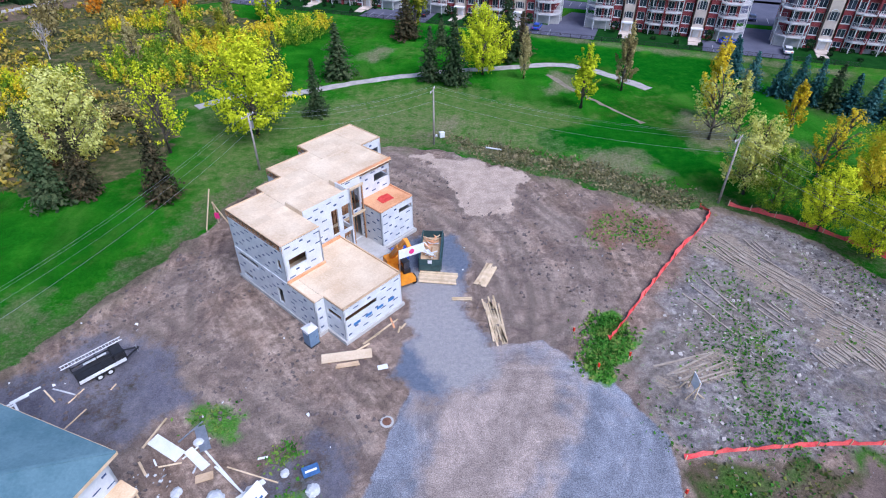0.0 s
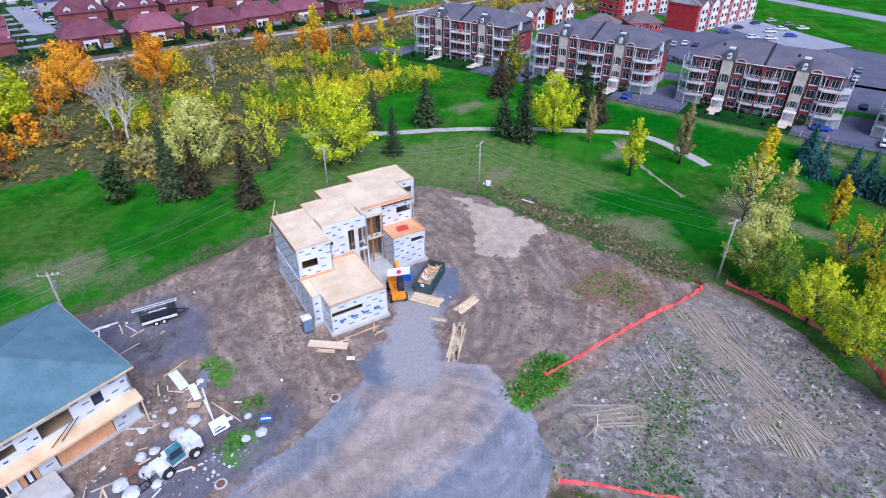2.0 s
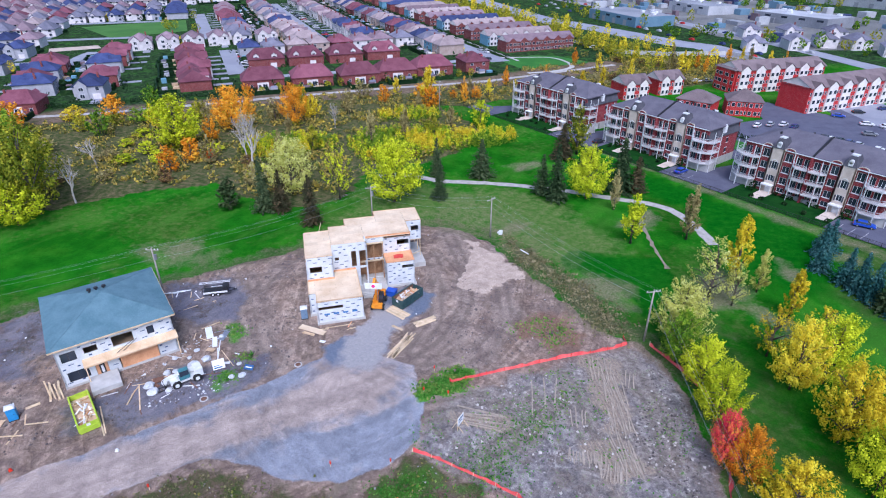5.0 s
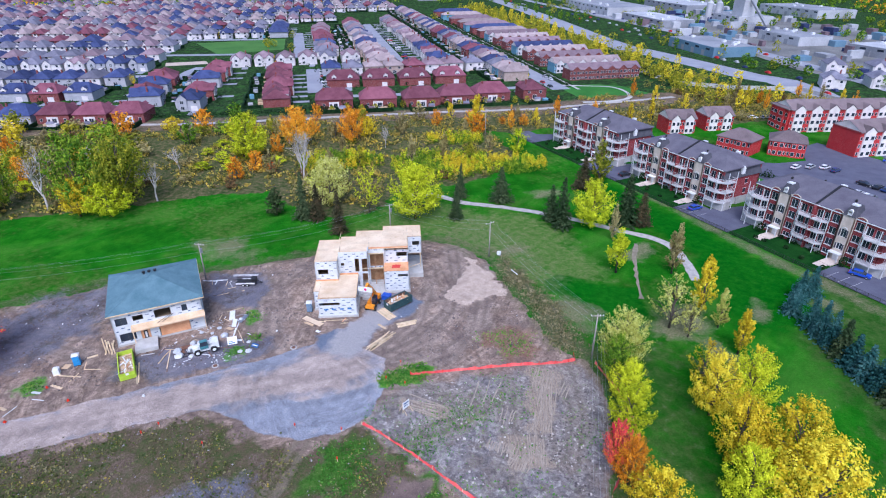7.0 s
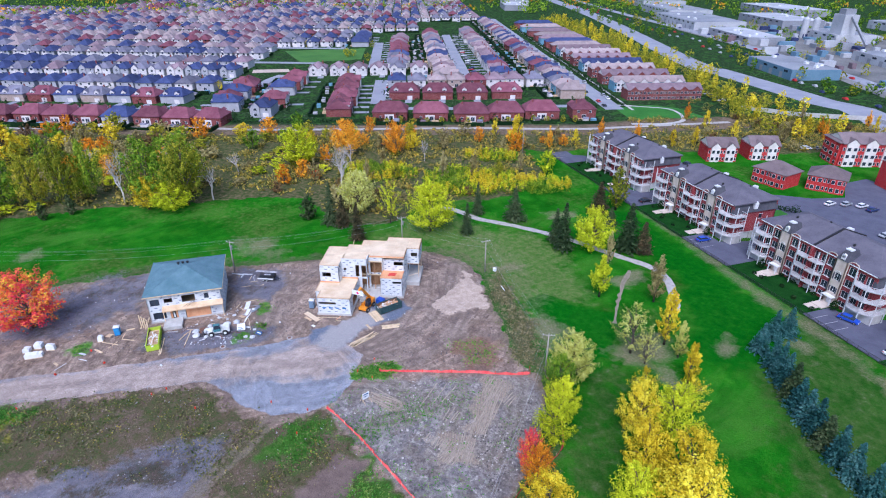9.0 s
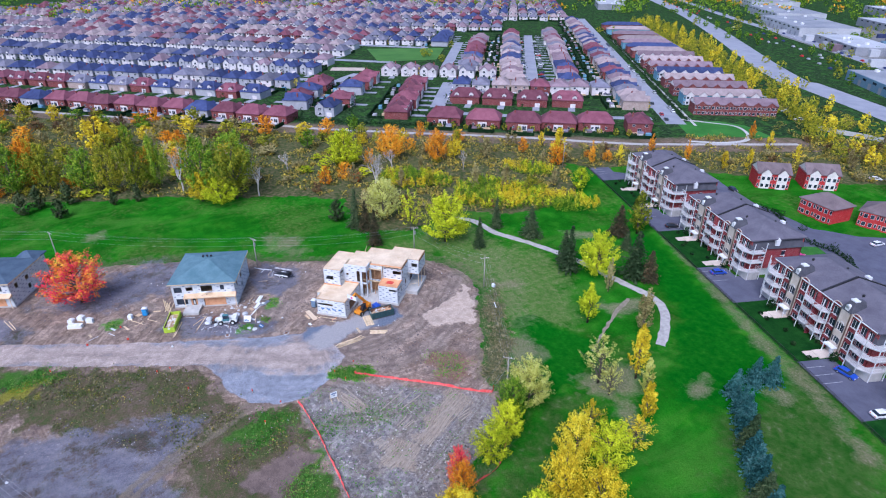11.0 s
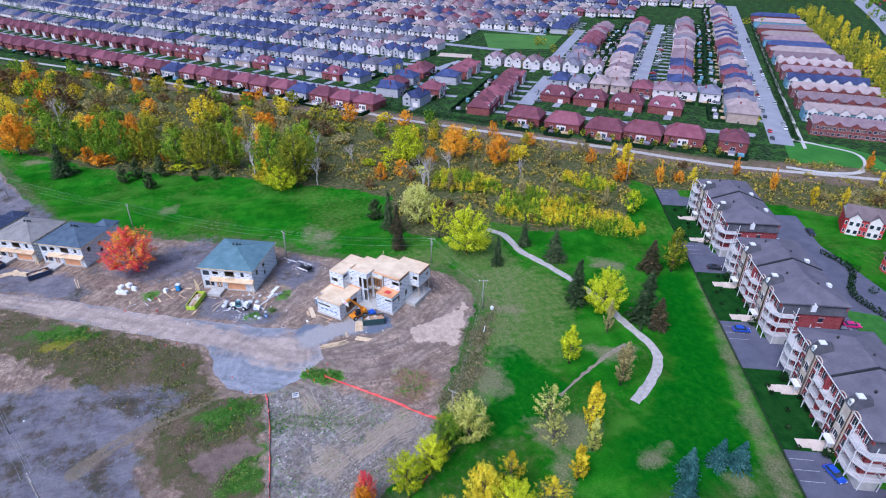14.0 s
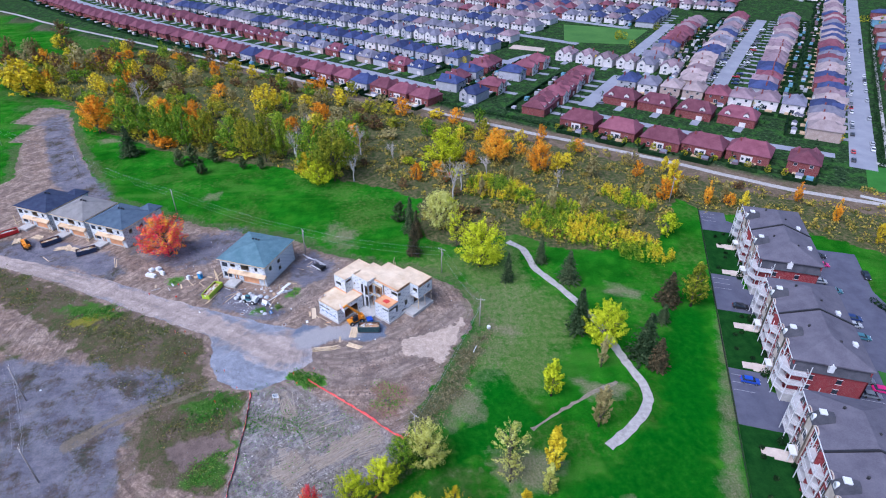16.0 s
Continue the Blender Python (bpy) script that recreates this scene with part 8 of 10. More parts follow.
scatter("roadside_trees", road_trees, 110, 0.55, 1, LEAF["olive"], "olive and yellow trees along the highway", 5)
scatter("roadside_brush", [(*sp(tr.uniform(-70, 420), 238 + tr.uniform(-22, 26)), tr.uniform(1.2, 3.2), tr.uniform(3, 6)) for _ in range(520)], 34, 0.5, 1, LEAF["brush"], "brown autumn brush along the highway", 15)
scatter("industrial_autumn_trees", [(tr.uniform(-420, 190), tr.uniform(400, 760), tr.uniform(5, 9), tr.uniform(5, 9)) for _ in range(90)], 60, 0.8, 1, LEAF["olive"], "olive autumn trees among industrial yards", 16)
scatter("roadside_poplars", [(x + 6, y + 5, h * 1.1, w * 0.7) for x, y, h, w in road_trees[::3]], 140, 0.6, 1, LEAF["yellow"], "yellow poplars along the highway", 6)
ind = [(tr.uniform(-700, 200), tr.uniform(380, 1100), tr.uniform(5, 10), tr.uniform(4, 8)) for _ in range(420)]
ind = [q for q in ind if Vector(q[:2]).dot(EP) > 262 + 40]
scatter("industrial_trees", ind, 70, 0.9, 1, LEAF["green"], "green trees among the industrial buildings", 7)
belt = []
for _ in range(1500):
    a, r = tr.uniform(0.1, 2.9), tr.uniform(820, 1900)
    belt.append((math.cos(a + 0.6) * r, math.sin(a + 0.6) * r * 1.0 + 60, tr.uniform(8, 15), tr.uniform(14, 34)))
scatter("distant_trees", belt, 24, 2.0, 1, LEAF["green"], "dark distant belt of trees", 8)
scatter("distant_autumn_trees", belt[::5], 24, 2.0, 1, LEAF["orange"], "distant autumn trees among houses", 9)


# weeds and dry grass on the open ground
def tufts(name, poly, count, size, mat, label, seed, cluster=2.5, cut=0.52):
    r = random.Random(seed)
    xs, ys = [p[0] for p in poly], [p[1] for p in poly]
    P = []
    tries = 0
    while len(P) < count and tries < 60000:
        tries += 1
        cx, cy = r.uniform(min(xs), max(xs)), r.uniform(min(ys), max(ys))
        if inside(poly, cx, cy) < 0.3 or value_noise(np.array([cx]), np.array([cy]), 6.0)[0] < cut:
            continue
        for _ in range(r.randint(4, 24)):
            x, y = cx + r.gauss(0, cluster * 0.4), cy + r.gauss(0, cluster * 0.4)
            P.append((x, y, ground_z(x, y) + size * r.uniform(0.1, 0.8)))
    rs = np.random.RandomState(seed)
    return tagged(new(name, quad_mesh(name, leaf_quads(rs, np.array(P), size, 0.15), mat)), label, "weeds", kind="stuff")


for k, q in enumerate(BRIGHT):
    tufts("bright_weeds", q, 900, 0.19, LEAF["weed"], "patch of bright green weeds on bare ground", 60 + k, 3.0, cut=0.3)
tufts("lot_weeds", [(19.5, 29), (22, 37), (27, 41), (33, 44), (36, 38), (44, 31), (30, 28.6)], 1500, 0.17, LEAF["weed"], "sparse green weeds on the grey lot", 41, 6.0)
tufts("sparse_weeds", LOT, 1100, 0.18, LEAF["weed"], "sparse weeds along the tracks of the lot", 48)
tufts("verge_weeds", WEEDS, 2600, 0.2, LEAF["brush"], "olive and brown weeds beside the road", 42)
tufts("verge_dry_grass", WEEDS, 4500, 0.22, LEAF["dry_grass"], "dry brown grass beside the road", 43, 3.5)
tufts("shoulder_grass", SHOULDER, 2600, 0.26, LEAF["dry_grass"], "dry olive grass along the site edge", 44, 3.0, cut=0.0)
tufts("green_patch_weeds", GREEN_PATCH, 1500, 0.24, LEAF["weed"], "bright green weed patch on bare earth", 45, 2, cut=0.0)
for k, q in enumerate(GREEN_YARD):
    tufts("yard_weeds", q, 160, 0.2, LEAF["weed"], "green weeds between heaps of earth", 46 + 20 * k, 1.5, cut=0.0)
tufts("rust_patch_grass", RUST_PATCH, 500, 0.22, LEAF["weed"], "green weeds on a rusty bare patch", 47, 2, cut=0.0)
# ---- things on the building site ----
M["dump_green"] = surface("dark_green_steel", (0.02, 0.055, 0.06, 1), (0.05, 0.10, 0.105, 1), 1.5, 12, 0.6, spec=0.4)
M["dump_lime"] = surface("lime_green_steel", (0.36, 0.52, 0.03, 1), (0.50, 0.66, 0.06, 1), 1.0, 12, 0.55, spec=0.4)
M["dump_navy"] = surface("navy_steel", (0.02, 0.03, 0.07, 1), (0.04, 0.06, 0.12, 1), 1.5, 12, 0.6, spec=0.4)
M["dump_red"] = surface("red_steel", (0.42, 0.015, 0.02, 1), (0.58, 0.03, 0.03, 1), 1.0, 12, 0.5, spec=0.4)
M["rust"] = surface("rusty_steel", (0.12, 0.055, 0.035, 1), (0.24, 0.13, 0.09, 1), 2, 14, 0.9)
M["orange_machine"] = surface("orange_machine_paint", (0.70, 0.22, 0.01, 1), (0.85, 0.34, 0.015, 1), 1.5, 10, 0.45, spec=0.5)
M["white_machine"] = surface("white_machine_paint", (0.62, 0.64, 0.64, 1), (0.78, 0.79, 0.79, 1), 1.5, 10, 0.45, spec=0.5)
M["teal_machine"] = surface("teal_machine_paint", (0.04, 0.16, 0.19, 1), (0.08, 0.24, 0.27, 1), 1.5, 10, 0.45, spec=0.5)
M["rubber"] = surface("rubber", (0.015, 0.015, 0.016, 1), (0.035, 0.034, 0.033, 1), 4, 20, 0.9)
M["blue_plastic"] = surface("blue_plastic", (0.015, 0.06, 0.38, 1), (0.03, 0.11, 0.55, 1), 1.2, 8, 0.5, spec=0.4)
M["toilet_grey"] = surface("blue_grey_plastic", (0.13, 0.20, 0.30, 1), (0.20, 0.28, 0.38, 1), 1.5, 10, 0.55)
M["toilet_blue"] = surface("toilet_blue_plastic", (0.03, 0.22, 0.52, 1), (0.06, 0.32, 0.64, 1), 1.5, 10, 0.55)
M["sack"] = surface("dusty_plastic_wrap", (0.42, 0.44, 0.47, 1), (0.68, 0.69, 0.71, 1), 1.2, 7, 0.5, bump=0.6)
M["pvc"] = surface("white_sheet", (0.68, 0.70, 0.72, 1), (0.84, 0.85, 0.86, 1), 1.0, 10, 0.6)
M["net"] = surface("orange_red_fence_net", (0.60, 0.05, 0.06, 1), (0.85, 0.17, 0.15, 1), 0.5, 6, 0.7)
M["hiviz"] = surface("red_marker", (0.55, 0.02, 0.01, 1), (0.75, 0.06, 0.02, 1), 3, 12, 0.7)
M["steel"] = surface("galvanised_steel", (0.38, 0.39, 0.41, 1), (0.55, 0.56, 0.58, 1), 2, 14, 0.45, 0.8)
M["wood_pole"] = surface("weathered_pole_wood", (0.27, 0.24, 0.22, 1), (0.44, 0.40, 0.37, 1), 1.5, 16, 0.9, bump=0.4)
M["pink"] = surface("pink_mark", (0.62, 0.02, 0.16, 1), (0.75, 0.05, 0.24, 1), 3, 10, 0.6, bump=0)
M["sign_blue"] = surface("blue_sign_print", (0.02, 0.07, 0.20, 1), (0.05, 0.14, 0.32, 1), 3, 10, 0.6, bump=0)
M["soil_ridge"] = surface("pale_soil", (0.28, 0.235, 0.19, 1), (0.46, 0.39, 0.32, 1), 1.0, 8, 0.95, bump=0.4)
sr = random.Random(77)


def wheel(parent, x, y, z, r, w, rim_mat=None, name="wheel"):
    """Axle along y."""
    t = part(name, Build().tube([(x, y - w / 2, z), (x, y - w / 2 + 0.04, z), (x, y + w / 2 - 0.04, z), (x, y + w / 2, z)], [r * 0.82, r, r, r * 0.82], 16), M["rubber"], parent)
    part("rim", Build().tube([(x, y - w / 2 - 0.02, z), (x, y + w / 2 + 0.02, z)], r * 0.52, 12), rim_mat or M["steel"], t)
    return t


def roll_off(x, y, turn, L, W, Hh, mat, label, load="wood", seed=0):
    """An open waste container with ribs, a hinged end gate and its load."""
    r = random.Random(seed)
    D = thing("waste_container", label, "container", place(x, y, turn, ground_z(x, y)))
    t = 0.08
    part("floor", Build().box((-L / 2, -W / 2, 0.15), (L / 2, W / 2, 0.25)), M["rust"], D)
    for sy in (-1, 1):
        y0, y1 = sorted((sy * W / 2, sy * (W / 2 - t)))
        side = part("side_wall", Build().box((-L / 2, y0, 0.2), (L / 2, y1, Hh)), mat, D)
        part("top_rail", Build().beam((-L / 2, sy * (W / 2 - 0.04), Hh), (L / 2, sy * (W / 2 - 0.04), Hh), 0.16), mat, side)
        for k in range(8):
            u = -L / 2 + 0.3 + (L - 0.6) * k / 7
            part("rib", Build().box((u - 0.06, min(sy * W / 2, sy * (W / 2 + 0.12)), 0.25), (u + 0.06, max(sy * W / 2, sy * (W / 2 + 0.12)), Hh - 0.08)), mat, side)
        part("inner_lining", Build().box((-L / 2 + 0.1, min(sy * (W / 2 - t), sy * (W / 2 - t - 0.012)), 0.3), (L / 2 - 0.1, max(sy * (W / 2 - t), sy * (W / 2 - t - 0.012)), Hh - 0.1)), M["rust"], side)
    part("end_wall", Build().box((-L / 2, -W / 2 + t, 0.2), (-L / 2 + t, W / 2 - t, Hh)), mat, D)
    gate = part("end_gate", Build().box((L / 2 - t, -W / 2 + t, 0.2), (L / 2, W / 2 - t, Hh)).beam((L / 2 + 0.04, -W / 2 + 0.1, Hh * 0.6), (L / 2 + 0.04, W / 2 - 0.1, Hh * 0.6), 0.1), mat, D)
    part("label_plate", Build().box((L / 2 + 0.005, -0.25, Hh * 0.7), (L / 2 + 0.02, 0.25, Hh * 0.95)), M["white_metal"], gate)
    for sy in (-0.6, 0.6):
        part("skid", Build().box((-L / 2 - 0.3, sy - 0.08, 0.0), (L / 2, sy + 0.08, 0.15)), M["black"], D)
    heap = Build()
    nx, ny = 12, 6
    hz = [[Hh * (0.42 + 0.4 * math.exp(-((i - nx * 0.45) / 4) ** 2) * r.uniform(0.75, 1.1)) for j in range(ny)] for i in range(nx)]
    P = lambda i, j: (-L / 2 + 0.1 + (L - 0.2) * i / (nx - 1), -W / 2 + 0.1 + (W - 0.2) * j / (ny - 1), hz[i][j])
    for i in range(nx - 1):
        for j in range(ny - 1):
            heap.poly([P(i, j), P(i + 1, j), P(i + 1, j + 1), P(i, j + 1)])
    part("rubble", heap, M["osb"] if load == "wood" else M["concrete"], D, "heap of wood scraps")
    for k in range(34 if load == "wood" else 18):
        u, v = r.uniform(-L / 2 + 0.8, L / 2 - 0.9), r.uniform(-W / 2 + 0.4, W / 2 - 0.4)
        ln = r.uniform(0.6, 1.7)
        a = r.uniform(0, 3.14)
        z = Hh * r.uniform(0.62, 0.95)
        o = Build().box((-ln / 2, -0.09, -0.02), (ln / 2, 0.09, 0.02), 0, pose(u, v, z, r.uniform(-25, 25), r.uniform(-25, 25), math.degrees(a)))
        part("scrap_board", o, M[r.choice(("lumber", "lumber", "pvc", "pvc", "osb_orange", "stud"))], D)
    return D


def lumber_stack(x, y, turn, L, W, n, label, spread=0.2, mat="lumber", layers=2, seed=0):
    r = random.Random(seed)
    S = thing("lumber_stack", label, "lumber", place(x, y, turn, ground_z(x, y) + 0.06))
    for k in (-0.35, 0.35):
        part("skid", Build().box((k * L - 0.06, -W / 2, -0.12), (k * L + 0.06, W / 2, 0.02)), M["stud"], S)
    per = max(1, n // layers)
    bw = W / per
    for la in range(layers):
        for k in range(per):
            ln = L * r.uniform(1 - spread, 1)
            off = r.uniform(-0.5, 0.5) * (L - ln)
            y0 = -W / 2 + bw * k
            o = Build().box((-ln / 2, 0.01, 0), (ln / 2, bw - 0.02, 0.06))
            part("board", o, M[mat], S, m=pose(off, y0 + r.uniform(-0.03, 0.03), 0.02 + 0.065 * la, 0, 0, r.uniform(-3, 3) * spread * 4))
    return S


def toilet(x, y, turn, mat, label):
    T = thing("portable_toilet", label, "portable toilet", place(x, y, turn, ground_z(x, y)))
    part("base", Build().box((-0.6, -0.6, 0), (0.6, 0.6, 0.15)), M["black"], T)
    part("cabin", Build().box((-0.55, -0.55, 0.15), (0.55, 0.55, 2.15)), mat, T)
    d = part("door", Build().box((-0.36, -0.585, 0.25), (0.36, -0.552, 2.05)), mat, T)
    part("handle", Build().box((0.22, -0.62, 1.1), (0.3, -0.588, 1.2)), M["black"], d)
    for sx in (-1, 1):
        part("vent_panel", Build().box((sx * 0.56 - 0.012, -0.4, 1.75), (sx * 0.56 + 0.012, 0.4, 2.0)), M["white_metal"], T)
    part("roof", Build().hip(-0.62, -0.62, 0.62, 0.62, 2.2, 2.42, 0.08, ridge=0.5), M["white_metal"], T, "pale translucent roof")
    part("vent_pipe", Build().tube([(0.4, 0.4, 2.2), (0.4, 0.4, 2.6)], 0.05, 8), M["black"], T)
    return T


def telehandler(x, y, turn, paint, label, raised=True, cab_mat=None):
    """Forward is local x; wheels along y."""
    T = thing("telehandler", label, "machine", place(x, y, turn, ground_z(x, y)))
    part("chassis", Build().box((-2.3, -0.75, 0.55), (2.0, 0.75, 1.15)).box((-2.5, -0.95, 0.7), (-1.4, 0.95, 2.0)).box((1.2, -0.95, 0.75), (2.2, 0.95, 1.35)), paint, T)
    for u in (-1.5, 1.45):
        for v in (-1.0, 1.0):
            wheel(T, u, v, 0.62, 0.62, 0.45, paint if not raised else M["hiviz"] if paint != M["orange_machine"] else M["steel"])
    cab = part("cab", Build().box((-0.6, 0.1, 1.1), (0.9, 0.95, 1.7)).box((-0.56, 0.14, 1.7), (-0.5, 0.18, 2.6)), cab_mat or M["black"], T)
    part("cab_roof", Build().box((-0.55, 0.15, 2.6), (0.8, 0.9, 2.72)), cab_mat or M["black"], cab)
    part("cab_glass", Build().box((-0.5, 0.18, 1.7), (0.78, 0.9, 2.6)), M["glass"], cab)
    part("engine_cover", Build().box((-1.3, -0.95, 1.0), (0.9, -0.4, 1.6)), paint, T)
    if raised:
        a, b, c = (-1.9, -0.1, 2.0), (2.1, -0.1, 6.9), (3.3, -0.1, 6.3)
    else:
        a, b, c = (-2.0, -0.1, 1.75), (2.6, -0.1, 1.5), (3.0, -0.1, 0.7)
    boom = part("boom", Build().beam(a, tuple(Vector(a).lerp(Vector(b), 0.62)), 0.62, 0.56).beam(a, b, 0.46, 0.42), paint, T)
    part("boom_nose", Build().beam(b, c, 0.42, 0.4), paint, boom)
    part("ram", Build().beam((0.2, -0.1, 1.2), tuple((Vector(a).lerp(Vector(b), 0.55))), 0.16), M["steel"], T)
    fk = part("fork_carriage", Build().box((c[0], -0.75, c[2] - 0.6), (c[0] + 0.1, 0.65, c[2] + 0.35)), M["black"], boom)
    for v in () if raised else (-0.5, 0.35):
        part("fork", Build().box((c[0] + 0.1, v, c[2] - 0.6), (c[0] + 1.3, v + 0.12, c[2] - 0.52)), M["black"], fk)
    if raised:
        bd = part("banner", Build().box((c[0] + 0.14, -1.6, c[2] - 0.55), (c[0] + 0.2, 1.4, c[2] + 0.6)), M["pvc"], fk, "white banner with a pink mark")
        mk = Build().tube([(c[0] + 0.215, -0.1, c[2]), (c[0] + 0.225, -0.1, c[2])], 0.32, 14)
        part("mark", mk, M["pink"], bd)
    return T


toilet(-13.4, 41.0, 48, M["toilet_grey"], "grey-blue portable toilet beside the unfinished house")
toilet(-29.6, 1.1, 68, M["toilet_blue"], "bright blue portable toilet on bare earth")
roll_off(-1.4, 55.4, -93, 5.9, 2.5, 1.9, M["dump_green"], "dark green steel container full of wood scraps", "wood", 1)
roll_off(-21.9, 7.0, -17, 7.3, 2.5, 1.7, M["dump_lime"], "lime green steel container with mixed scraps", "wood", 2)
roll_off(-47.2, -41.9, 120, 6.0, 2.4, 1.7, M["dump_navy"], "dark navy waste container beside unfinished house", "wood", 3)
roll_off(-54.0, -57.0, 132, 6.0, 2.4, 1.7, M["dump_navy"], "dark navy waste container beside unfinished house", "wood", 4)
roll_off(-60.5, -75.5, 132, 7.0, 2.4, 1.5, M["dump_red"], "bright red waste container on gravel", "rubble", 5)
telehandler(-5.0, 51.4, -60, M["orange_machine"], "orange telehandler with raised boom and white banner")
telehandler(-16.6, 19.4, -110, M["white_machine"], "white and teal telehandler with lowered boom", False, M["teal_machine"])
telehandler(-52.6, -64.6, 40, M["orange_machine"], "orange telehandler with lowered boom", False)
bx = thing("plastic_crate", "blue plastic crate beside the waste container", "crate", place(-5.2, 55.4, 20, ground_z(-5.2, 55.4)))
part("body", Build().box((-0.9, -0.7, 0), (0.9, 0.7, 1.0)), M["blue_plastic"], bx)
part("lid", Build().box((-0.96, -0.76, 1.0), (0.96, 0.76, 1.1)), M["blue_plastic"], bx)

# boards and stacks
lumber_stack(-0.6, 51.3, -6, 4.6, 2.0, 12, "bundle of pale boards wrapped on the driveway", 0.1, seed=1)
lumber_stack(2.1, 47.7, 0, 2.2, 0.5, 2, "two short planks on the driveway edge", 0.02, layers=1, seed=2)
lumber_stack(5.1, 51.9, 66, 4.4, 1.5, 10, "loose stack of pale lumber on bare earth", 0.3, seed=3)
lumber_stack(5.6, 44.4, 98, 7.6, 1.5, 14, "long scattered stack of pale lumber on earth", 0.45, seed=4)
lumber_stack(-9.6, 39.1, 10, 5.0, 1.25, 1, "pale panel lying on boards", 0.0, "osb_pale", 1, seed=5)
lumber_stack(-9.4, 38.0, 12, 2.4, 0.6, 2, "offcut boards under a panel", 0.1, "osb", 1, seed=6)
piece("board", Build().box((-0.5, -0.3, 0), (0.5, 0.3, 0.03)), M["pvc"], "small white board lying on earth", "board", place(-5.9, 37.7, 15, 0.12))
for k, (x, y, t, ln) in enumerate(((-6.0, 43.2, 48, 3.4), (-7.4, 41.6, 46, 2.2), (-5.4, 43.9, 110, 1.6), (-4.6, 42.9, 80, 0.9), (-4.2, 43.4, 60, 0.9), (-8.2, 40.3, 40, 1.8))):
    piece("plank", Build().box((-ln / 2, -0.1, 0), (ln / 2, 0.1, 0.05)), M["lumber"] if k != 2 else M["osb_orange"], "loose pine plank on the earth", "plank", place(x, y, t, ground_z(x, y) + 0.05), "loose planks in front of the house")

# trailer with ladders
T = thing("trailer", "black open cargo trailer carrying white ladders", "trailer", place(-33.3, 37.6, 46, ground_z(-33, 37)))
part("bed", Build().box((-2.3, -1.0, 0.55), (2.1, 1.0, 0.68)), M["black"], T)
for sy in (-1, 1):
    part("side_rail", Build().beam((-2.3, sy, 1.15), (2.1, sy, 1.15), 0.09).beam((-2.3, sy, 1.9), (2.1, sy, 1.9), 0.08).beam((-2.3, sy, 0.6), (-2.3, sy, 1.9), 0.08).beam((0, sy, 0.6), (0, sy, 1.9), 0.08).beam((2.1, sy, 0.6), (2.1, sy, 1.9), 0.08), M["black"], T)
    for u in (-0.6, 0.35):
        wheel(T, u, sy * 1.12, 0.38, 0.38, 0.24, M["white_metal"])
    part("fender", Build().box((-1.2, min(sy * 0.98, sy * 1.28), 0.8), (0.95, max(sy * 0.98, sy * 1.28), 0.88)), M["white_metal"], T)
part("side_panel", Build().box((-2.3, -1.03, 0.55), (2.1, -1.0, 0.95)), M["white_metal"], T)
part("tool_box", Build().box((1.2, -0.95, 0.68), (2.2, 0.95, 1.7)), M["black"], T)
part("drawbar", Build().beam((2.1, -0.7, 0.55), (3.6, 0, 0.5), 0.12).beam((2.1, 0.7, 0.55), (3.6, 0, 0.5), 0.12), M["black"], T)
part("jack", Build().beam((3.4, 0, 0), (3.4, 0, 0.9), 0.1), M["steel"], T)
lad = thing("ladder", "long white aluminium ladder lying on the trailer rack", "ladder", place(-33.3, 37.6, 46, ground_z(-33, 37)))
part("stile", Build().beam((-3.0, 0.45, 2.0), (2.6, 0.45, 2.0), 0.09, 0.06), M["white_metal"], lad)
part("stile", Build().beam((-3.0, 0.95, 2.0), (2.6, 0.95, 2.0), 0.09, 0.06), M["white_metal"], lad)
for k in range(18):
    part("rung", Build().beam((-2.9 + 0.31 * k, 0.45, 2.0), (-2.9 + 0.31 * k, 0.95, 2.0), 0.05), M["white_metal"], lad)

# debris corner between the houses
for k, (x, y, t, ln, w, mt) in enumerate(((-23.6, 28.7, -30, 3.6, 1.1, "pvc"), (-20.6, 27.6, -38, 2.6, 0.8, "pvc"), (-19.4, 25.9, 20, 1.4, 0.8, "osb"), (-18.2, 26.6, -42, 5.2, 0.16, "pvc"), (-17.2, 25.6, -38, 4.2, 0.16, "pvc"), (-22.6, 27.0, 15, 1.8, 0.14, "lumber"), (-15.6, 26.2, -15, 4.6, 0.12, "lumber"),
                                         (-14.6, 22.4, 50, 3.2, 0.14, "rust"), (-22.0, 30.2, 60, 2.6, 0.14, "steel"), (-20.8, 29.6, -60, 2.8, 0.9, "steel"))):
    piece("sheet" if w > 0.5 else "plank", Build().box((-ln / 2, -w / 2, 0), (ln / 2, w / 2, 0.05)), M[mt], {"pvc": "white sheet of trim lying on debris", "osb": "square of strand board on the ground", "lumber": "loose wooden plank on the ground", "rust": "rusty steel bar on the ground", "steel": "grey metal frame piece on debris"}[mt], "debris",
          pose(x, y, ground_z(x, y) + 0.12 + 0.05 * (k % 3), sr.uniform(-6, 6), sr.uniform(-5, 5), t), "debris between the houses")


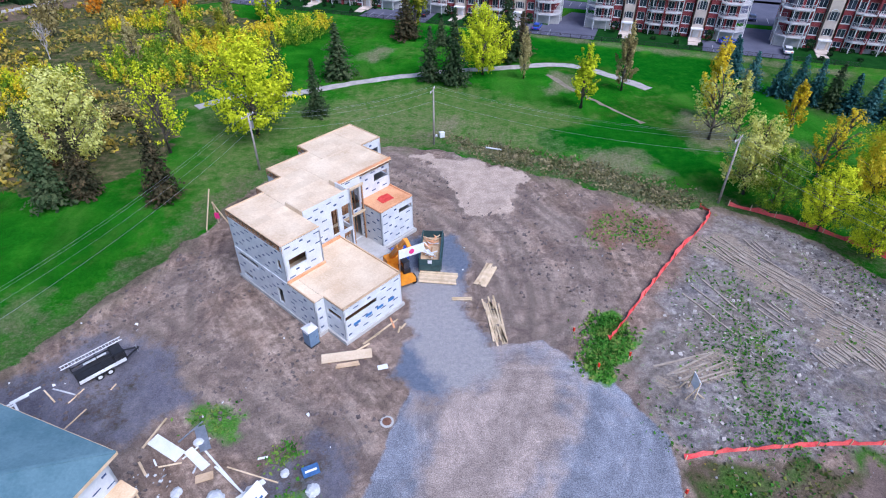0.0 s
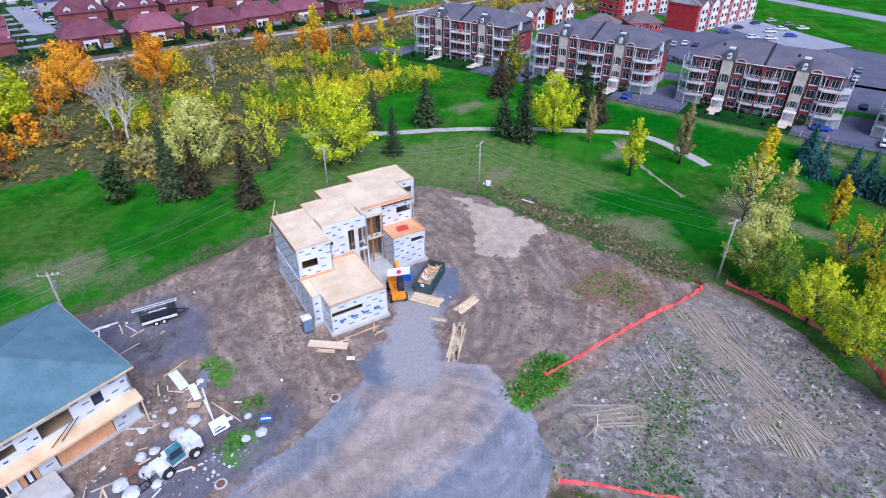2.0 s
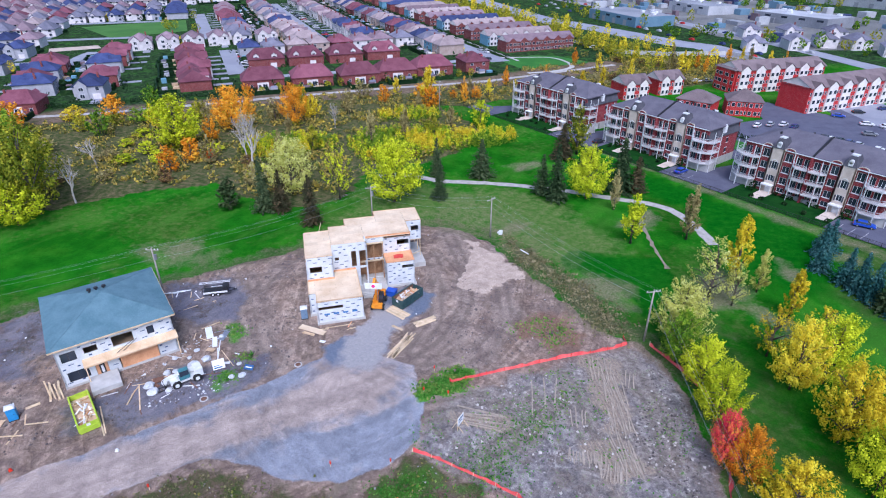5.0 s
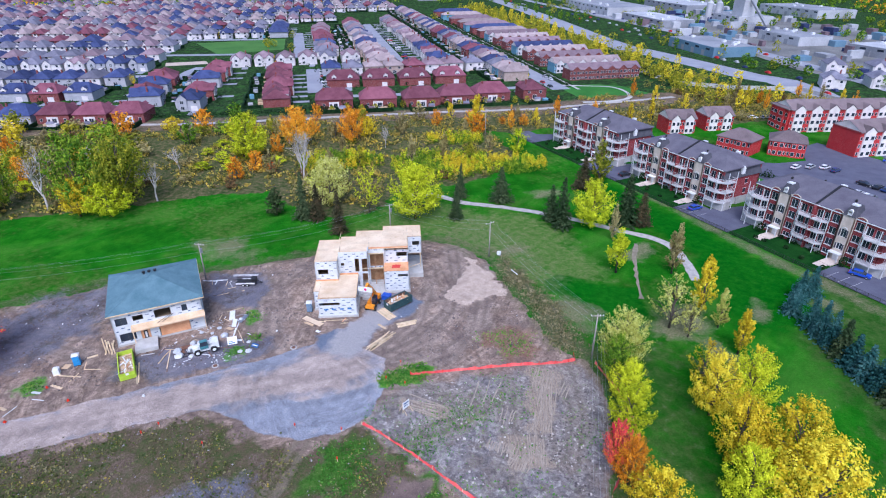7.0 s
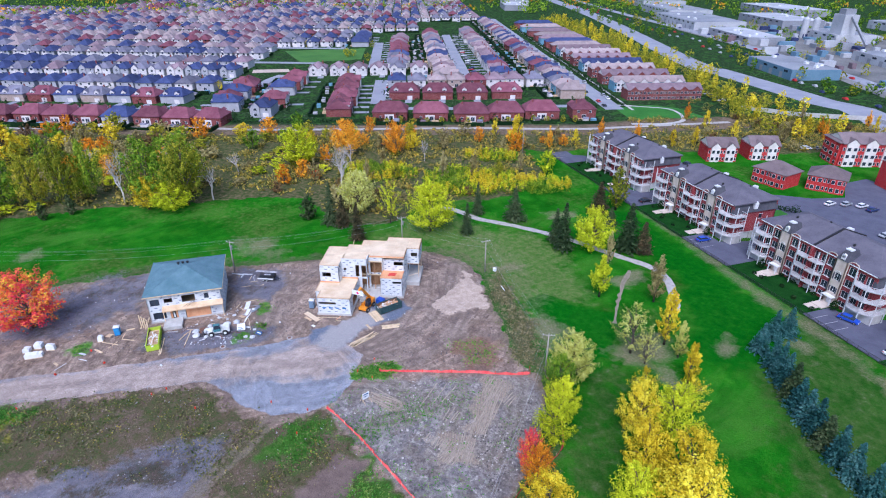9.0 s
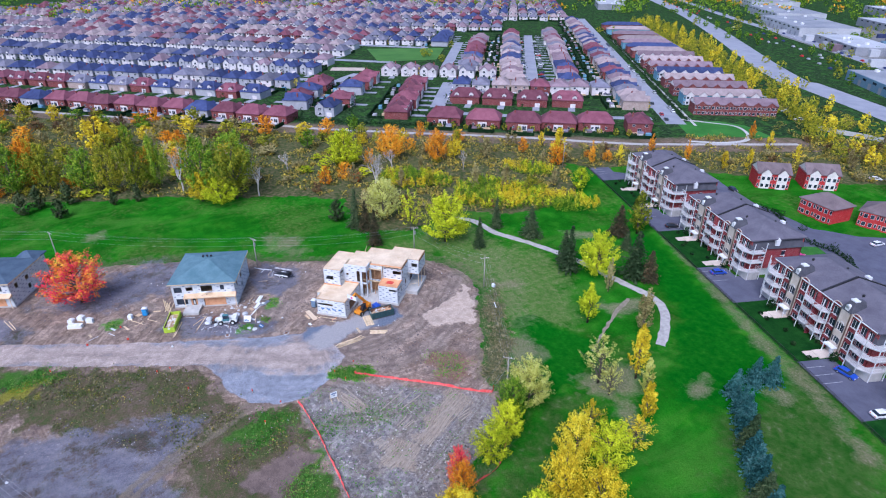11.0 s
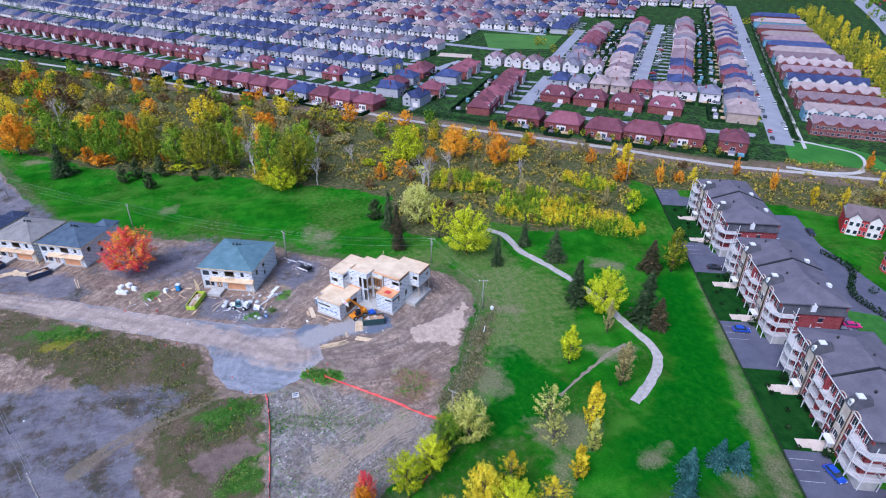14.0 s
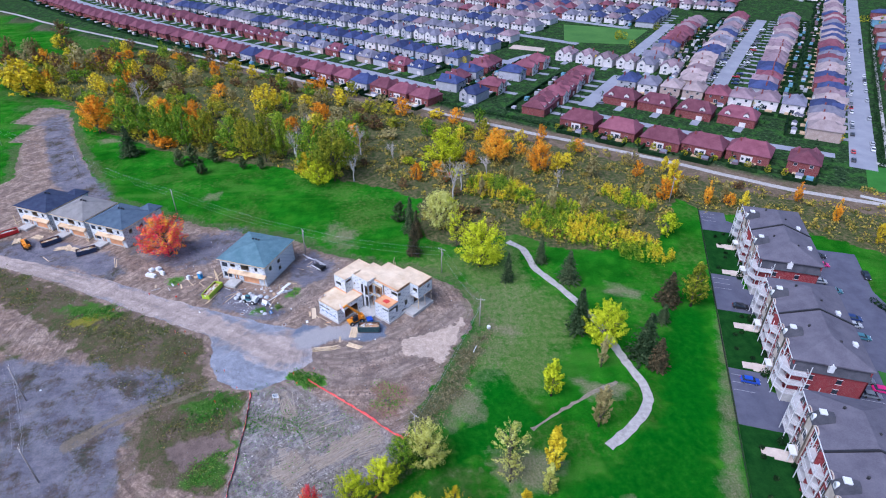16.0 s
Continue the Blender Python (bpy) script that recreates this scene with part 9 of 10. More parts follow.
def bag(x, y, s, label, mat="pvc", seed=0, h=0.8):
    """A soft rounded sack with dents."""
    r = random.Random(seed)
    o = Build()
    n, m = 12, 6
    rings = []
    for j in range(m + 1):
        t = j / m
        rad = s * (0.5 * math.sin(math.pi * (0.12 + 0.80 * t)) ** 0.6)
        rings.append([(rad * math.cos(6.283 * i / n) * r.uniform(0.74, 1.12), rad * math.sin(6.283 * i / n) * r.uniform(0.74, 1.12), s * h * t + r.uniform(-0.04, 0.04)) for i in range(n)])
    i0 = len(o.v)
    for rg in rings:
        o.v += rg
    for j in range(m):
        for i in range(n):
            o.f.append((i0 + j * n + i, i0 + j * n + (i + 1) % n, i0 + (j + 1) * n + (i + 1) % n, i0 + (j + 1) * n + i))
            o.s.append(0)
    o.f.append(tuple(i0 + m * n + i for i in range(n)))
    o.s.append(0)
    return piece("sack", o, M[mat], label, "sack", place(x, y, r.uniform(0, 90), ground_z(x, y)), "wrapped sacks by the unfinished house")


for k, (x, y, s) in enumerate(((-19.8, 15.4, 1.6), (-18.2, 15.0, 1.7), (-18.4, 17.4, 1.6), (-20.2, 18.6, 1.2), (-18.4, 22.0, 1.7), (-17.9, 24.0, 1.5), (-19.4, 19.6, 1.1), (-10.4, 24.9, 1.3), (-11.6, 23.8, 1.0))):
    bag(x, y, s, "white plastic-wrapped sack on the gravel", "sack", k, 0.35 if k > 6 else 0.5)
lumber_stack(-20.0, 17.0, 60, 1.5, 1.1, 4, "reddish brick pallet on the gravel", 0.02, "rust", 3, seed=8)
sb = thing("site_sign", "white sign board with blue print lying tilted", "sign", pose(-14.4, 23.8, 0.1, 58, 0, 60))
part("board", Build().box((-0.9, 0, -0.02), (0.9, 1.5, 0.02)), M["pvc"], sb)
part("print", Build().box((-0.7, 0.15, 0.022), (0.5, 0.35, 0.03)).box((-0.7, 0.5, 0.022), (0.1, 0.62, 0.03)), M["sign_blue"], sb)
sb2 = thing("site_sign", "small blue sign board fallen over on earth", "sign", pose(-10.9, 26.6, 0.1, 20, 8, 30))
part("board", Build().box((-0.7, -0.45, 0), (0.7, 0.45, 0.04)), M["sign_blue"], sb2)
part("print", Build().box((-0.5, -0.1, 0.042), (0.5, 0.08, 0.05)), M["pvc"], sb2)
for k, (x, y, t, ln) in enumerate(((-19.0, 13.3, -30, 5.4), (-20.0, 12.6, -52, 3.0), (-19.0, 7.9, -22, 6.2), (-18.6, 7.4, -20, 5.6), (-27.0, -1.2, 40, 4.6), (-26.0, 2.4, 45, 3.0), (-25.2, 30.2, 75, 3.2), (-39.8, 33.4, 45, 3.0), (-40.6, 32.2, 40, 3.4), (-39.0, 34.4, 48, 2.6), (-40.2, -29.8, 25, 6.0), (-39.8, -29.0, 22, 5.0), (-44.0, -53.8, 50, 4.5))):
    piece("plank", Build().box((-ln / 2, -0.09, 0), (ln / 2, 0.09, 0.09)), M["lumber" if k < 7 else "pvc"] if k not in (10, 11, 12) else M["lumber"], "long plank lying on the ground" if k < 7 or k > 9 else "long white board lying on the ground", "plank", pose(x, y, ground_z(x, y) + 0.1, 0, 1.0, t), "loose planks on the site")
for k, (x, y, t) in enumerate(((-49.6, -47.0, 66), (-51.0, -50.0, 40), (-58.6, -64.0, 66), (-56.4, -70.0, 20), (-50.6, -52.2, 100))):
    lumber_stack(x, y, t, 4.2, 2.2, 12, "loose heap of pale lumber before the house", 0.4, seed=20 + k)
for k, (x, y, t, l, w, h) in enumerate(((-31.4, -14.8, 70, 3.4, 1.2, 1.0), (-34.8, -13.6, 60, 1.6, 1.4, 1.1), (-32.4, -11.6, 60, 1.8, 0.9, 1.3), (-29.2, -2.4, 65, 1.1, 1.1, 1.2), (-34.6, -15.8, 60, 1.4, 1.4, 0.9))):
    P = thing("wrapped_pallet", "pallet of goods under white plastic wrap", "pallet", place(x, y, t, ground_z(x, y)), "wrapped pallets on the earth")
    part("pallet", Build().box((-l / 2, -w / 2, 0), (l / 2, w / 2, 0.14)), M["lumber"], P)
    part("load", Build().box((-l / 2 + 0.05, -w / 2 + 0.05, 0.14), (l / 2 - 0.05, w / 2 - 0.05, h)).box((-l / 2 + 0.2, -w / 2 + 0.15, h), (l / 4, w / 2 - 0.15, h + 0.15)), M["pvc"], P)
piece("board", Build().box((-0.6, -0.6, 0), (0.6, 0.6, 0.1)), M["osb"], "square board lying on bare earth", "board", place(-30.2, -0.6, 40, 0.1))

# loose building waste in front of the teal-roofed house and along the verge
for k in range(46):
    u = sr.random()
    x, y = [(-23.5 + sr.uniform(-1.5, 9), 13 + sr.uniform(-2, 16)), (-30 + sr.uniform(-3, 6), -4 + sr.uniform(-8, 9)), (-36 + sr.uniform(-4, 5), 31 + sr.uniform(-3, 6))][0 if u < 0.6 else 1 if u < 0.85 else 2]
    if inside_distance(ROAD, np.array([x]), np.array([y]))[0] > -0.5 or math.hypot(x + 34.2, y - 18.6) < 11.5:
        continue
    ln, w = sr.uniform(0.7, 3.0), sr.choice((0.14, 0.14, 0.2, 0.5))
    mt = sr.choice(("lumber", "lumber", "osb", "pvc", "pvc", "sack", "rust"))
    piece("scrap_board", Build().box((-ln / 2, -w / 2, 0), (ln / 2, w / 2, 0.04)), M[mt], {"lumber": "short pine offcut lying on the ground", "osb": "strand board offcut on the ground", "pvc": "white trim offcut on the ground", "sack": "strip of grey plastic sheeting on earth", "rust": "rusty metal strip on the ground"}[mt], "offcut",
          pose(x, y, ground_z(x, y) + 0.05, sr.uniform(-5, 5), sr.uniform(-4, 4), sr.uniform(0, 180)), "building waste on the site")
for k, (x, y, sz) in enumerate(((-21.2, 24.6, 1.0), (-20.6, 22.8, 0.8), (-16.2, 21.2, 1.2), (-15.4, 24.9, 0.9), (-22.4, 21.4, 0.9), (-16.8, 16.6, 1.1), (-21.0, 29.2, 0.9), (-13.0, 26.4, 0.8))):
    bag(x, y, sz, "crumpled grey plastic wrap on the earth", "sack", 30 + k, 0.4)

# survey sign, stakes, tripods
SG = thing("site_sign", "white estate sign board on a wooden stand", "sign", place(23.3, 34.6, 92, ground_z(23.3, 34.6)))
part("board", Build().box((-0.75, -0.03, 0.75), (0.75, 0.03, 2.2)), M["pvc"], SG)
part("print", Build().box((-0.55, -0.045, 1.7), (0.55, -0.032, 1.95)).box((-0.5, -0.045, 1.25), (0.3, -0.032, 1.4)), M["sign_blue"], SG)
for u in (-0.7, 0.7):
    part("leg", Build().beam((u, 0.05, 0), (u, 0.05, 2.2), 0.09), M["lumber"], SG)
    part("brace", Build().beam((u, 0.9, 0), (u, 0.08, 1.7), 0.08), M["lumber"], SG)
    part("brace", Build().beam((u, -0.9, 0), (u, -0.08, 0.8), 0.08), M["lumber"], SG)
TP = thing("tripod", "wooden pole tripod with a pink banner", "tripod", place(-29.9, 62.0, 0, ground_z(-29.9, 62)))
for a, b in (((-1.0, -0.9, 0), (0.3, 0.2, 5.6)), ((1.8, 0.2, 0), (0.2, 0.2, 3.6)), ((0.1, 0.8, 0), (0.2, 0.3, 3.6))):
    part("leg", Build().beam(a, b, 0.14), M["lumber"], TP)
part("flag", Build().box((0.2, -0.1, 1.3), (0.8, -0.05, 2.2)), M["pink"], TP)
for x, y in ((15.1, 37.4), (18.5, 38.8), (13.6, 42.3), (-3.0, 2.2), (-2.9, 4.9), (23.5, 20.3), (6.1, 7.8), (-13.9, -18.9), (-25.9, -49.6), (13.1, 19.8), (19.2, 24.4)):
    SK = thing("survey_stake", "short red survey marker stuck in the ground", "marker", place(x, y, sr.uniform(0, 90), ground_z(x, y)), "survey markers")
    part("stake", Build().beam((0, 0, -0.2), (0.05, 0.03, 1.0), 0.07), M["lumber"], SK)
    part("flag", Build().box((-0.09, -0.09, 0.55), (0.09, 0.09, 1.0)), M["hiviz"], SK)
for x, y, mt in ((-20.1, -3.3, "hiviz"), (-26.4, -4.8, "hiviz"), (-22, -12, "hiviz"), (-12, 6, "pvc"), (16.6, -23.7, "pvc"), (-1.1, 89.1, "pvc")):
    piece("marker_block", Build().box((-0.2, -0.16, 0), (0.2, 0.16, 0.2)).box((-0.12, -0.1, 0.2), (0.12, 0.1, 0.4)), M[mt], "small painted marker block on the ground" if mt == "hiviz" else "small white box on the ground", "marker", place(x, y, sr.uniform(0, 90), ground_z(x, y)))
bxw = piece("white_bin", Build().box((-0.4, -0.35, 0), (0.4, 0.35, 0.8)).hip(-0.44, -0.39, 0.44, 0.39, 0.84, 0.95, 0.05), M["pvc"], "white plastic bin on the grass", "bin", place(-0.2, 88.6, 20))
for x, y in ((-5.0, 31.4), (-10.9, 18.4)):
    MH = thing("manhole", "round concrete manhole ring in the gravel", "manhole", place(x, y, 0, ground_z(x, y)))
    part("ring", Build().tube([(0, 0, -0.2), (0, 0, 0.12)], 0.62, 20), M["concrete"], MH)
    part("cover", Build().tube([(0, 0, 0.1), (0, 0, 0.15)], 0.42, 20), M["rust"], MH)
piece("pipe", Build().tube([(7.0, 84.4, 0.15), (9.4, 83.4, 0.25)], 0.12, 8), M["pvc"], "white pipe lying on the grass", "pipe")


# safety fence: a sagging net band on stakes
def net_fence(pts, label, h=1.0, seed=0):
    r = random.Random(seed)
    F = thing("safety_fence", label, "fence")
    line = smooth_line(pts, 0.7)
    rows = []
    for k, p in enumerate(line):
        z = ground_z(p.x, p.y)
        ph = 0.5 + 0.5 * math.cos(k * 2 * math.pi / 5)
        top = h * (0.55 + 0.35 * ph) * r.uniform(0.7, 1.15)
        d = (line[min(k + 1, len(line) - 1)] - line[max(k - 1, 0)]).normalized()
        s = Vector((-d.y, d.x)) * (0.10 * math.sin(k * 0.45 + seed) + 0.16 + r.uniform(-0.14, 0.14))
        rows.append([(p.x, p.y, z + 0.02), (p.x + s.x * 0.5, p.y + s.y * 0.5, z + top * 0.5), (p.x + s.x, p.y + s.y, z + top)])
    net = Build()
    for a, b in zip(rows, rows[1:]):
        for j in range(2):
            net.poly([a[j], b[j], b[j + 1], a[j + 1]])
            net.poly([tuple(Vector(q) + Vector((0.02, 0.02, 0))) for q in (a[j + 1], b[j + 1], b[j], a[j])])
    part("net", net, M["net"], F)
    for k in range(0, len(rows), 4):
        x, y, z = rows[k][0]
        part("stake", Build().beam((x, y, z - 0.3), (x + 0.04, y, z + h * 1.15), 0.07), M["lumber"] if seed % 2 else M["hiviz"], F)
    return F


net_fence([(20.3, 27.6), (24, 28.3), (32, 28.9), (40, 29.1), (48.7, 29.4), (54, 30)], "orange-red plastic safety fence across the grey lot", 0.6, 1)
net_fence([(17.2, 41.3), (21.3, 46.5), (25.5, 51.8), (30, 57.2), (32.7, 60.2), (34.6, 62.4), (35.4, 63.4), (36.5, 65.4), (35.4, 66.4)], "sagging red plastic safety fence along the earth", 0.7, 2)
net_fence([(39.6, 67), (43.5, 64.8), (47.6, 62), (51.5, 58.6), (54.2, 55), (55.2, 50), (55.8, 45), (57.2, 41), (59.5, 36), (62, 30)], "red plastic safety fence beneath the trees", 0.8, 3)


# tread ridges pressed into the lot
def tread(x, y, turn, L, n, gap, seed):
    r = random.Random(seed)
    o = Build()
    m = place(x, y, turn)
    for k in range(n):
        y0 = (k - n / 2) * gap + r.uniform(-0.16, 0.16)
        skew = r.uniform(-0.09, 0.09)
        a, b = -L / 2 + r.uniform(0, L * 0.25), L / 2 - r.uniform(0, L * 0.25)
        q = [m @ Vector((a + (b - a) * t, y0 + skew * L * (t - 0.5) + r.uniform(-0.06, 0.06), 0)) for t in (0, 0.33, 0.66, 1)]
        for p0, p1 in zip(q, q[1:]):
            z0, z1 = ground_z(p0.x, p0.y), ground_z(p1.x, p1.y)
            o.beam((p0.x, p0.y, z0 + 0.04), (p1.x, p1.y, z1 + 0.04), 0.17, 0.14)
    return o


tb = Build()
for k, (x, y, t, L, n, gap) in enumerate(((35.5, 56.5, -62, 7, 6, 0.55), (38.6, 53.5, -58, 8, 7, 0.45), (40.0, 57.0, -75, 5, 3, 0.6), (41.2, 48.4, -60, 7, 8, 0.42), (43.6, 43.2, -55, 7, 6, 0.5), (39.8, 39.4, -68, 2.8, 14, 0.36), (43.4, 39.0, -72, 3.2, 10, 0.36), (45.6, 41.8, -50, 4.5, 5, 0.4), (36.4, 45.6, -66, 4.5, 4, 0.6), (31, 47, -62, 9, 3, 1.7), (24.5, 37.6, 22, 8, 6, 0.6))):
    o = tread(x, y, t, L, n, gap, 100 + k)
    i = len(tb.v)
    tb.v += o.v
    tb.f += [tuple(i + q for q in f) for f in o.f]
    tb.s += o.s
piece("tread_ridges", tb, M["soil_ridge"], "pale pressed ridges of machine tracks in grey soil", "tracks", kind="stuff")


# clods, stones and litter
def litter(name, poly, count, lo, hi, mat, label, seed, flatness=0.6):
    r = random.Random(seed)
    xs, ys = [p[0] for p in poly], [p[1] for p in poly]
    o = Build()
    k = 0
    px = np.array([r.uniform(min(xs), max(xs)) for _ in range(count * 4)])
    py = np.array([r.uniform(min(ys), max(ys)) for _ in range(count * 4)])
    ok = (inside_distance(poly, px, py) > 0.5) & (inside_distance(ROAD, px, py) < 0) & (inside_distance(DRIVE, px, py) < 0.5) & (inside_distance(SAND, px, py) < 0) & (value_noise(px, py, 5.0) > 0.45)
    for x, y in zip(px[ok][:count], py[ok][:count]):
        s = lo + (hi - lo) * r.random() ** 3
        m = pose(x, y, ground_z(x, y) + s * 0.15, r.uniform(0, 40), r.uniform(0, 40), r.uniform(0, 360))
        i = len(o.v)
        vs = [(1, 0, 0), (-1, 0.2, 0), (0, 1, 0.1), (0.1, -1, 0), (0, 0, flatness), (0, 0, -flatness)]
        o.v += [tuple(m @ (Vector(v) * s * r.uniform(0.7, 1.1))) for v in vs]
        for f in ((0, 2, 4), (2, 1, 4), (1, 3, 4), (3, 0, 4), (2, 0, 5), (1, 2, 5), (3, 1, 5), (0, 3, 5)):
            o.f.append(tuple(i + q for q in f))
            o.s.append(0)
    return piece(name, o, mat, label, "debris", kind="stuff")


NEAR_SITE = [(-60, 0), (-52, 26), (-43, 36), (-33, 55), (-24, 76), (-11, 83), (0, 83), (10, 77), (30, 64), (17, 42), (5, 40), (-8, 28), (-16, 8), (-34, -22), (-50, -30)]
litter("clods", NEAR_SITE, 5200, 0.05, 0.34, surface("clod", (0.09, 0.072, 0.07, 1), (0.21, 0.17, 0.16, 1), 2, 9, 0.95), "dark clods of turned earth", 5)
litter("stones", [(-60, -60), (-40, -70), (60, -40), (64, 20), (56, 42), (38, 66), (20, 40), (17, 17), (0, 10)], 2200, 0.04, 0.22, surface("pale_stone", (0.20, 0.19, 0.20, 1), (0.38, 0.36, 0.36, 1), 2, 9, 0.95), "pale stones scattered on the lot", 6)
litter("white_litter", NEAR_SITE, 160, 0.06, 0.3, M["pvc"], "scraps of white litter on the earth", 7, 0.15)
litter("scrap_litter", [(-24, 14), (-15, 12), (-9, 22), (-13, 30), (-22, 33), (-26, 26)], 150, 0.08, 0.4, M["sack"], "scraps of plastic and foam among the debris", 9, 0.3)
litter("pale_flecks", LOT, 700, 0.06, 0.3, surface("pale_soil_fleck", (0.34, 0.31, 0.29, 1), (0.6, 0.56, 0.52, 1), 2, 9, 0.95), "pale crusts of dried soil on the lot", 11, 0.12)
litter("dark_clods", [(38, 66), (46, 60), (52, 51), (56, 42), (50, 36), (44, 44), (38, 58)], 420, 0.06, 0.28, surface("dark_clod", (0.05, 0.045, 0.045, 1), (0.13, 0.115, 0.11, 1), 2, 9, 0.95), "dark lumps of earth along the lot edge", 8)


# power poles and lines
def pole(x, y, h, label, turn=0.0, box=False):
    P = thing("utility_pole", label, "pole", pose(x, y, ground_z(x, y), 0, 0, turn), "power line along the fairway")
    part("shaft", Build().tube([(0, 0, -0.3), (0, 0, h * 0.5), (0, 0, h)], [0.17, 0.15, 0.11], 10), M["wood_pole"], P, smooth=True)
    part("crossarm", Build().beam((-1.2, 0.14, h - 0.5), (1.2, 0.14, h - 0.5), 0.12), M["wood_pole"], P)
    for u in (-1.1, 0.5, 1.1):
        part("insulator", Build().tube([(u, 0.14, h - 0.44), (u, 0.14, h - 0.2)], [0.07, 0.05], 8), M["white_metal"], P)
    if box:
        part("transformer", Build().tube([(0.32, 0, h - 2.4), (0.32, 0, h - 1.4)], 0.28, 12), M["steel"], P)
    return Vector((x, y, h - 0.2))


tops = [pole(-148, -128, 9.5, "grey wooden utility pole with crossarm"), pole(-111, -74, 9.5, "grey wooden utility pole with crossarm", 30), pole(-74, -21, 9.5, "grey wooden utility pole with crossarm", 30), pole(-42, 32, 9.6, "grey wooden utility pole with a transformer", 30, True), pole(-28, 77, 9.2, "grey wooden utility pole behind the house", 60, True),
        pole(-1.5, 86.2, 9.7, "pale wooden utility pole with crossarm", 75), pole(38.5, 67.7, 10.2, "leaning grey wooden utility pole by the trees", 45), pole(66, 22, 10.2, "grey wooden utility pole", 30), pole(98, -30, 10.2, "grey wooden utility pole", 30)]
pole(-71, 168, 11, "tall steel pole at the end of the fairway")
field_poles = (pole(19.7, -25.5, 11.0, "pale wooden utility pole on the grey field", 35), pole(43.0, -10.3, 11.0, "pale wooden utility pole on the grey field", 35))
for k, (a, b) in enumerate([*zip(tops, tops[1:]), field_poles]):
    d = (b - a).normalized()
    s = Vector((-d.y, d.x, 0))
    for o, dz in ((-1.0, 0), (0.5, 0), (1.0, 0), (0.1, -2.2)):
        pts = []
        for i in range(13):
            t = i / 12
            p = a.lerp(b, t) + s * o + Vector((0, 0, dz - 1.3 * 4 * t * (1 - t)))
            pts.append(tuple(p))
        piece("power_line", Build().tube(pts, 0.010 if dz == 0 else 0.014, 5), M["steel"], "thin grey overhead power line between poles", "cable", group="power lines")


# ---- cars ----
CARS = {}


def car(colour_name, x, y, turn, van=False, fine=True):
    key = (colour_name, van, fine)
    paints = {"white": (0.72, 0.72, 0.74, 1), "blue": (0.02, 0.07, 0.42, 1), "black": (0.015, 0.017, 0.022, 1), "grey": (0.16, 0.17, 0.19, 1), "silver": (0.42, 0.43, 0.45, 1), "red": (0.45, 0.02, 0.03, 1), "teal": (0.05, 0.16, 0.2, 1), "magenta": (0.55, 0.01, 0.16, 1), "navy": (0.02, 0.04, 0.14, 1)}
    m = place(x, y, turn, 0.05)
    if key in CARS:
        return copy_thing(CARS[key], m)
    if "car_" + colour_name not in M:
        c = paints[colour_name]
        M["car_" + colour_name] = surface("car_paint_" + colour_name, c, tuple(min(1, v * 1.2) for v in c[:3]) + (1,), 0.8, 6, 0.3, 0.0, 0, 0.6)
    C = thing("car", f"parked {colour_name} {'van' if van else 'car'} on asphalt", "car", m, "parked cars")
    h = 0.25 if van else 0.0
    b = Build()
    prof = [(-2.25, 0.45), (-2.3, 0.75), (-2.1, 0.98), (-1.2, 1.02), (0.9, 0.98), (2.0, 0.84), (2.25, 0.62), (2.2, 0.4)]
    n = len(prof)
    L = [(u, -0.88, z) for u, z in prof]
    R = [(u, 0.88, z) for u, z in prof]
    b.poly(L).poly(R[::-1])
    for k in range(n):
        b.poly([L[k], R[k], R[(k + 1) % n], L[(k + 1) % n]][::-1])
    part("body", b, M["car_" + colour_name], C)
    g = Build()
    lo = [(-1.9, -0.84), (1.15, -0.84), (1.15, 0.84), (-1.9, 0.84)]
    hi = [(-1.45, -0.66), (0.35, -0.66), (0.35, 0.66), (-1.45, 0.66)] if not van else [(-1.85, -0.72), (0.6, -0.72), (0.6, 0.72), (-1.85, 0.72)]
    for k in range(4):
        a_, c_ = lo[k], lo[(k + 1) % 4]
        d_, e_ = hi[(k + 1) % 4], hi[k]
        g.poly([(*a_, 0.98), (*c_, 0.98), (*d_, 1.42 + h), (*e_, 1.42 + h)])
    part("glasshouse", g, M["glass"], C)
    part("roof", Build().box((hi[0][0] - 0.03, -hi[2][1] - 0.02, 1.42 + h), (hi[1][0] + 0.03, hi[2][1] + 0.02, 1.48 + h)), M["car_" + colour_name], C)
    for u in (-1.4, 1.4):
        for v in (-0.82, 0.82):
            if fine:
                wheel(C, u, v, 0.33, 0.33, 0.2)
            else:
                part("wheel", Build().tube([(u, v - 0.1, 0.33), (u, v + 0.1, 0.33)], 0.33, 12), M["rubber"], C)
    for v in (-0.62, 0.62) if fine else ():
        part("headlight", Build().box((2.16, v - 0.18, 0.62), (2.26, v + 0.18, 0.76)), M["white_metal"], C)
        part("tail_light", Build().box((-2.31, v - 0.16, 0.72), (-2.22, v + 0.16, 0.86)), M["hiviz"], C)
    CARS[key] = C
    return C


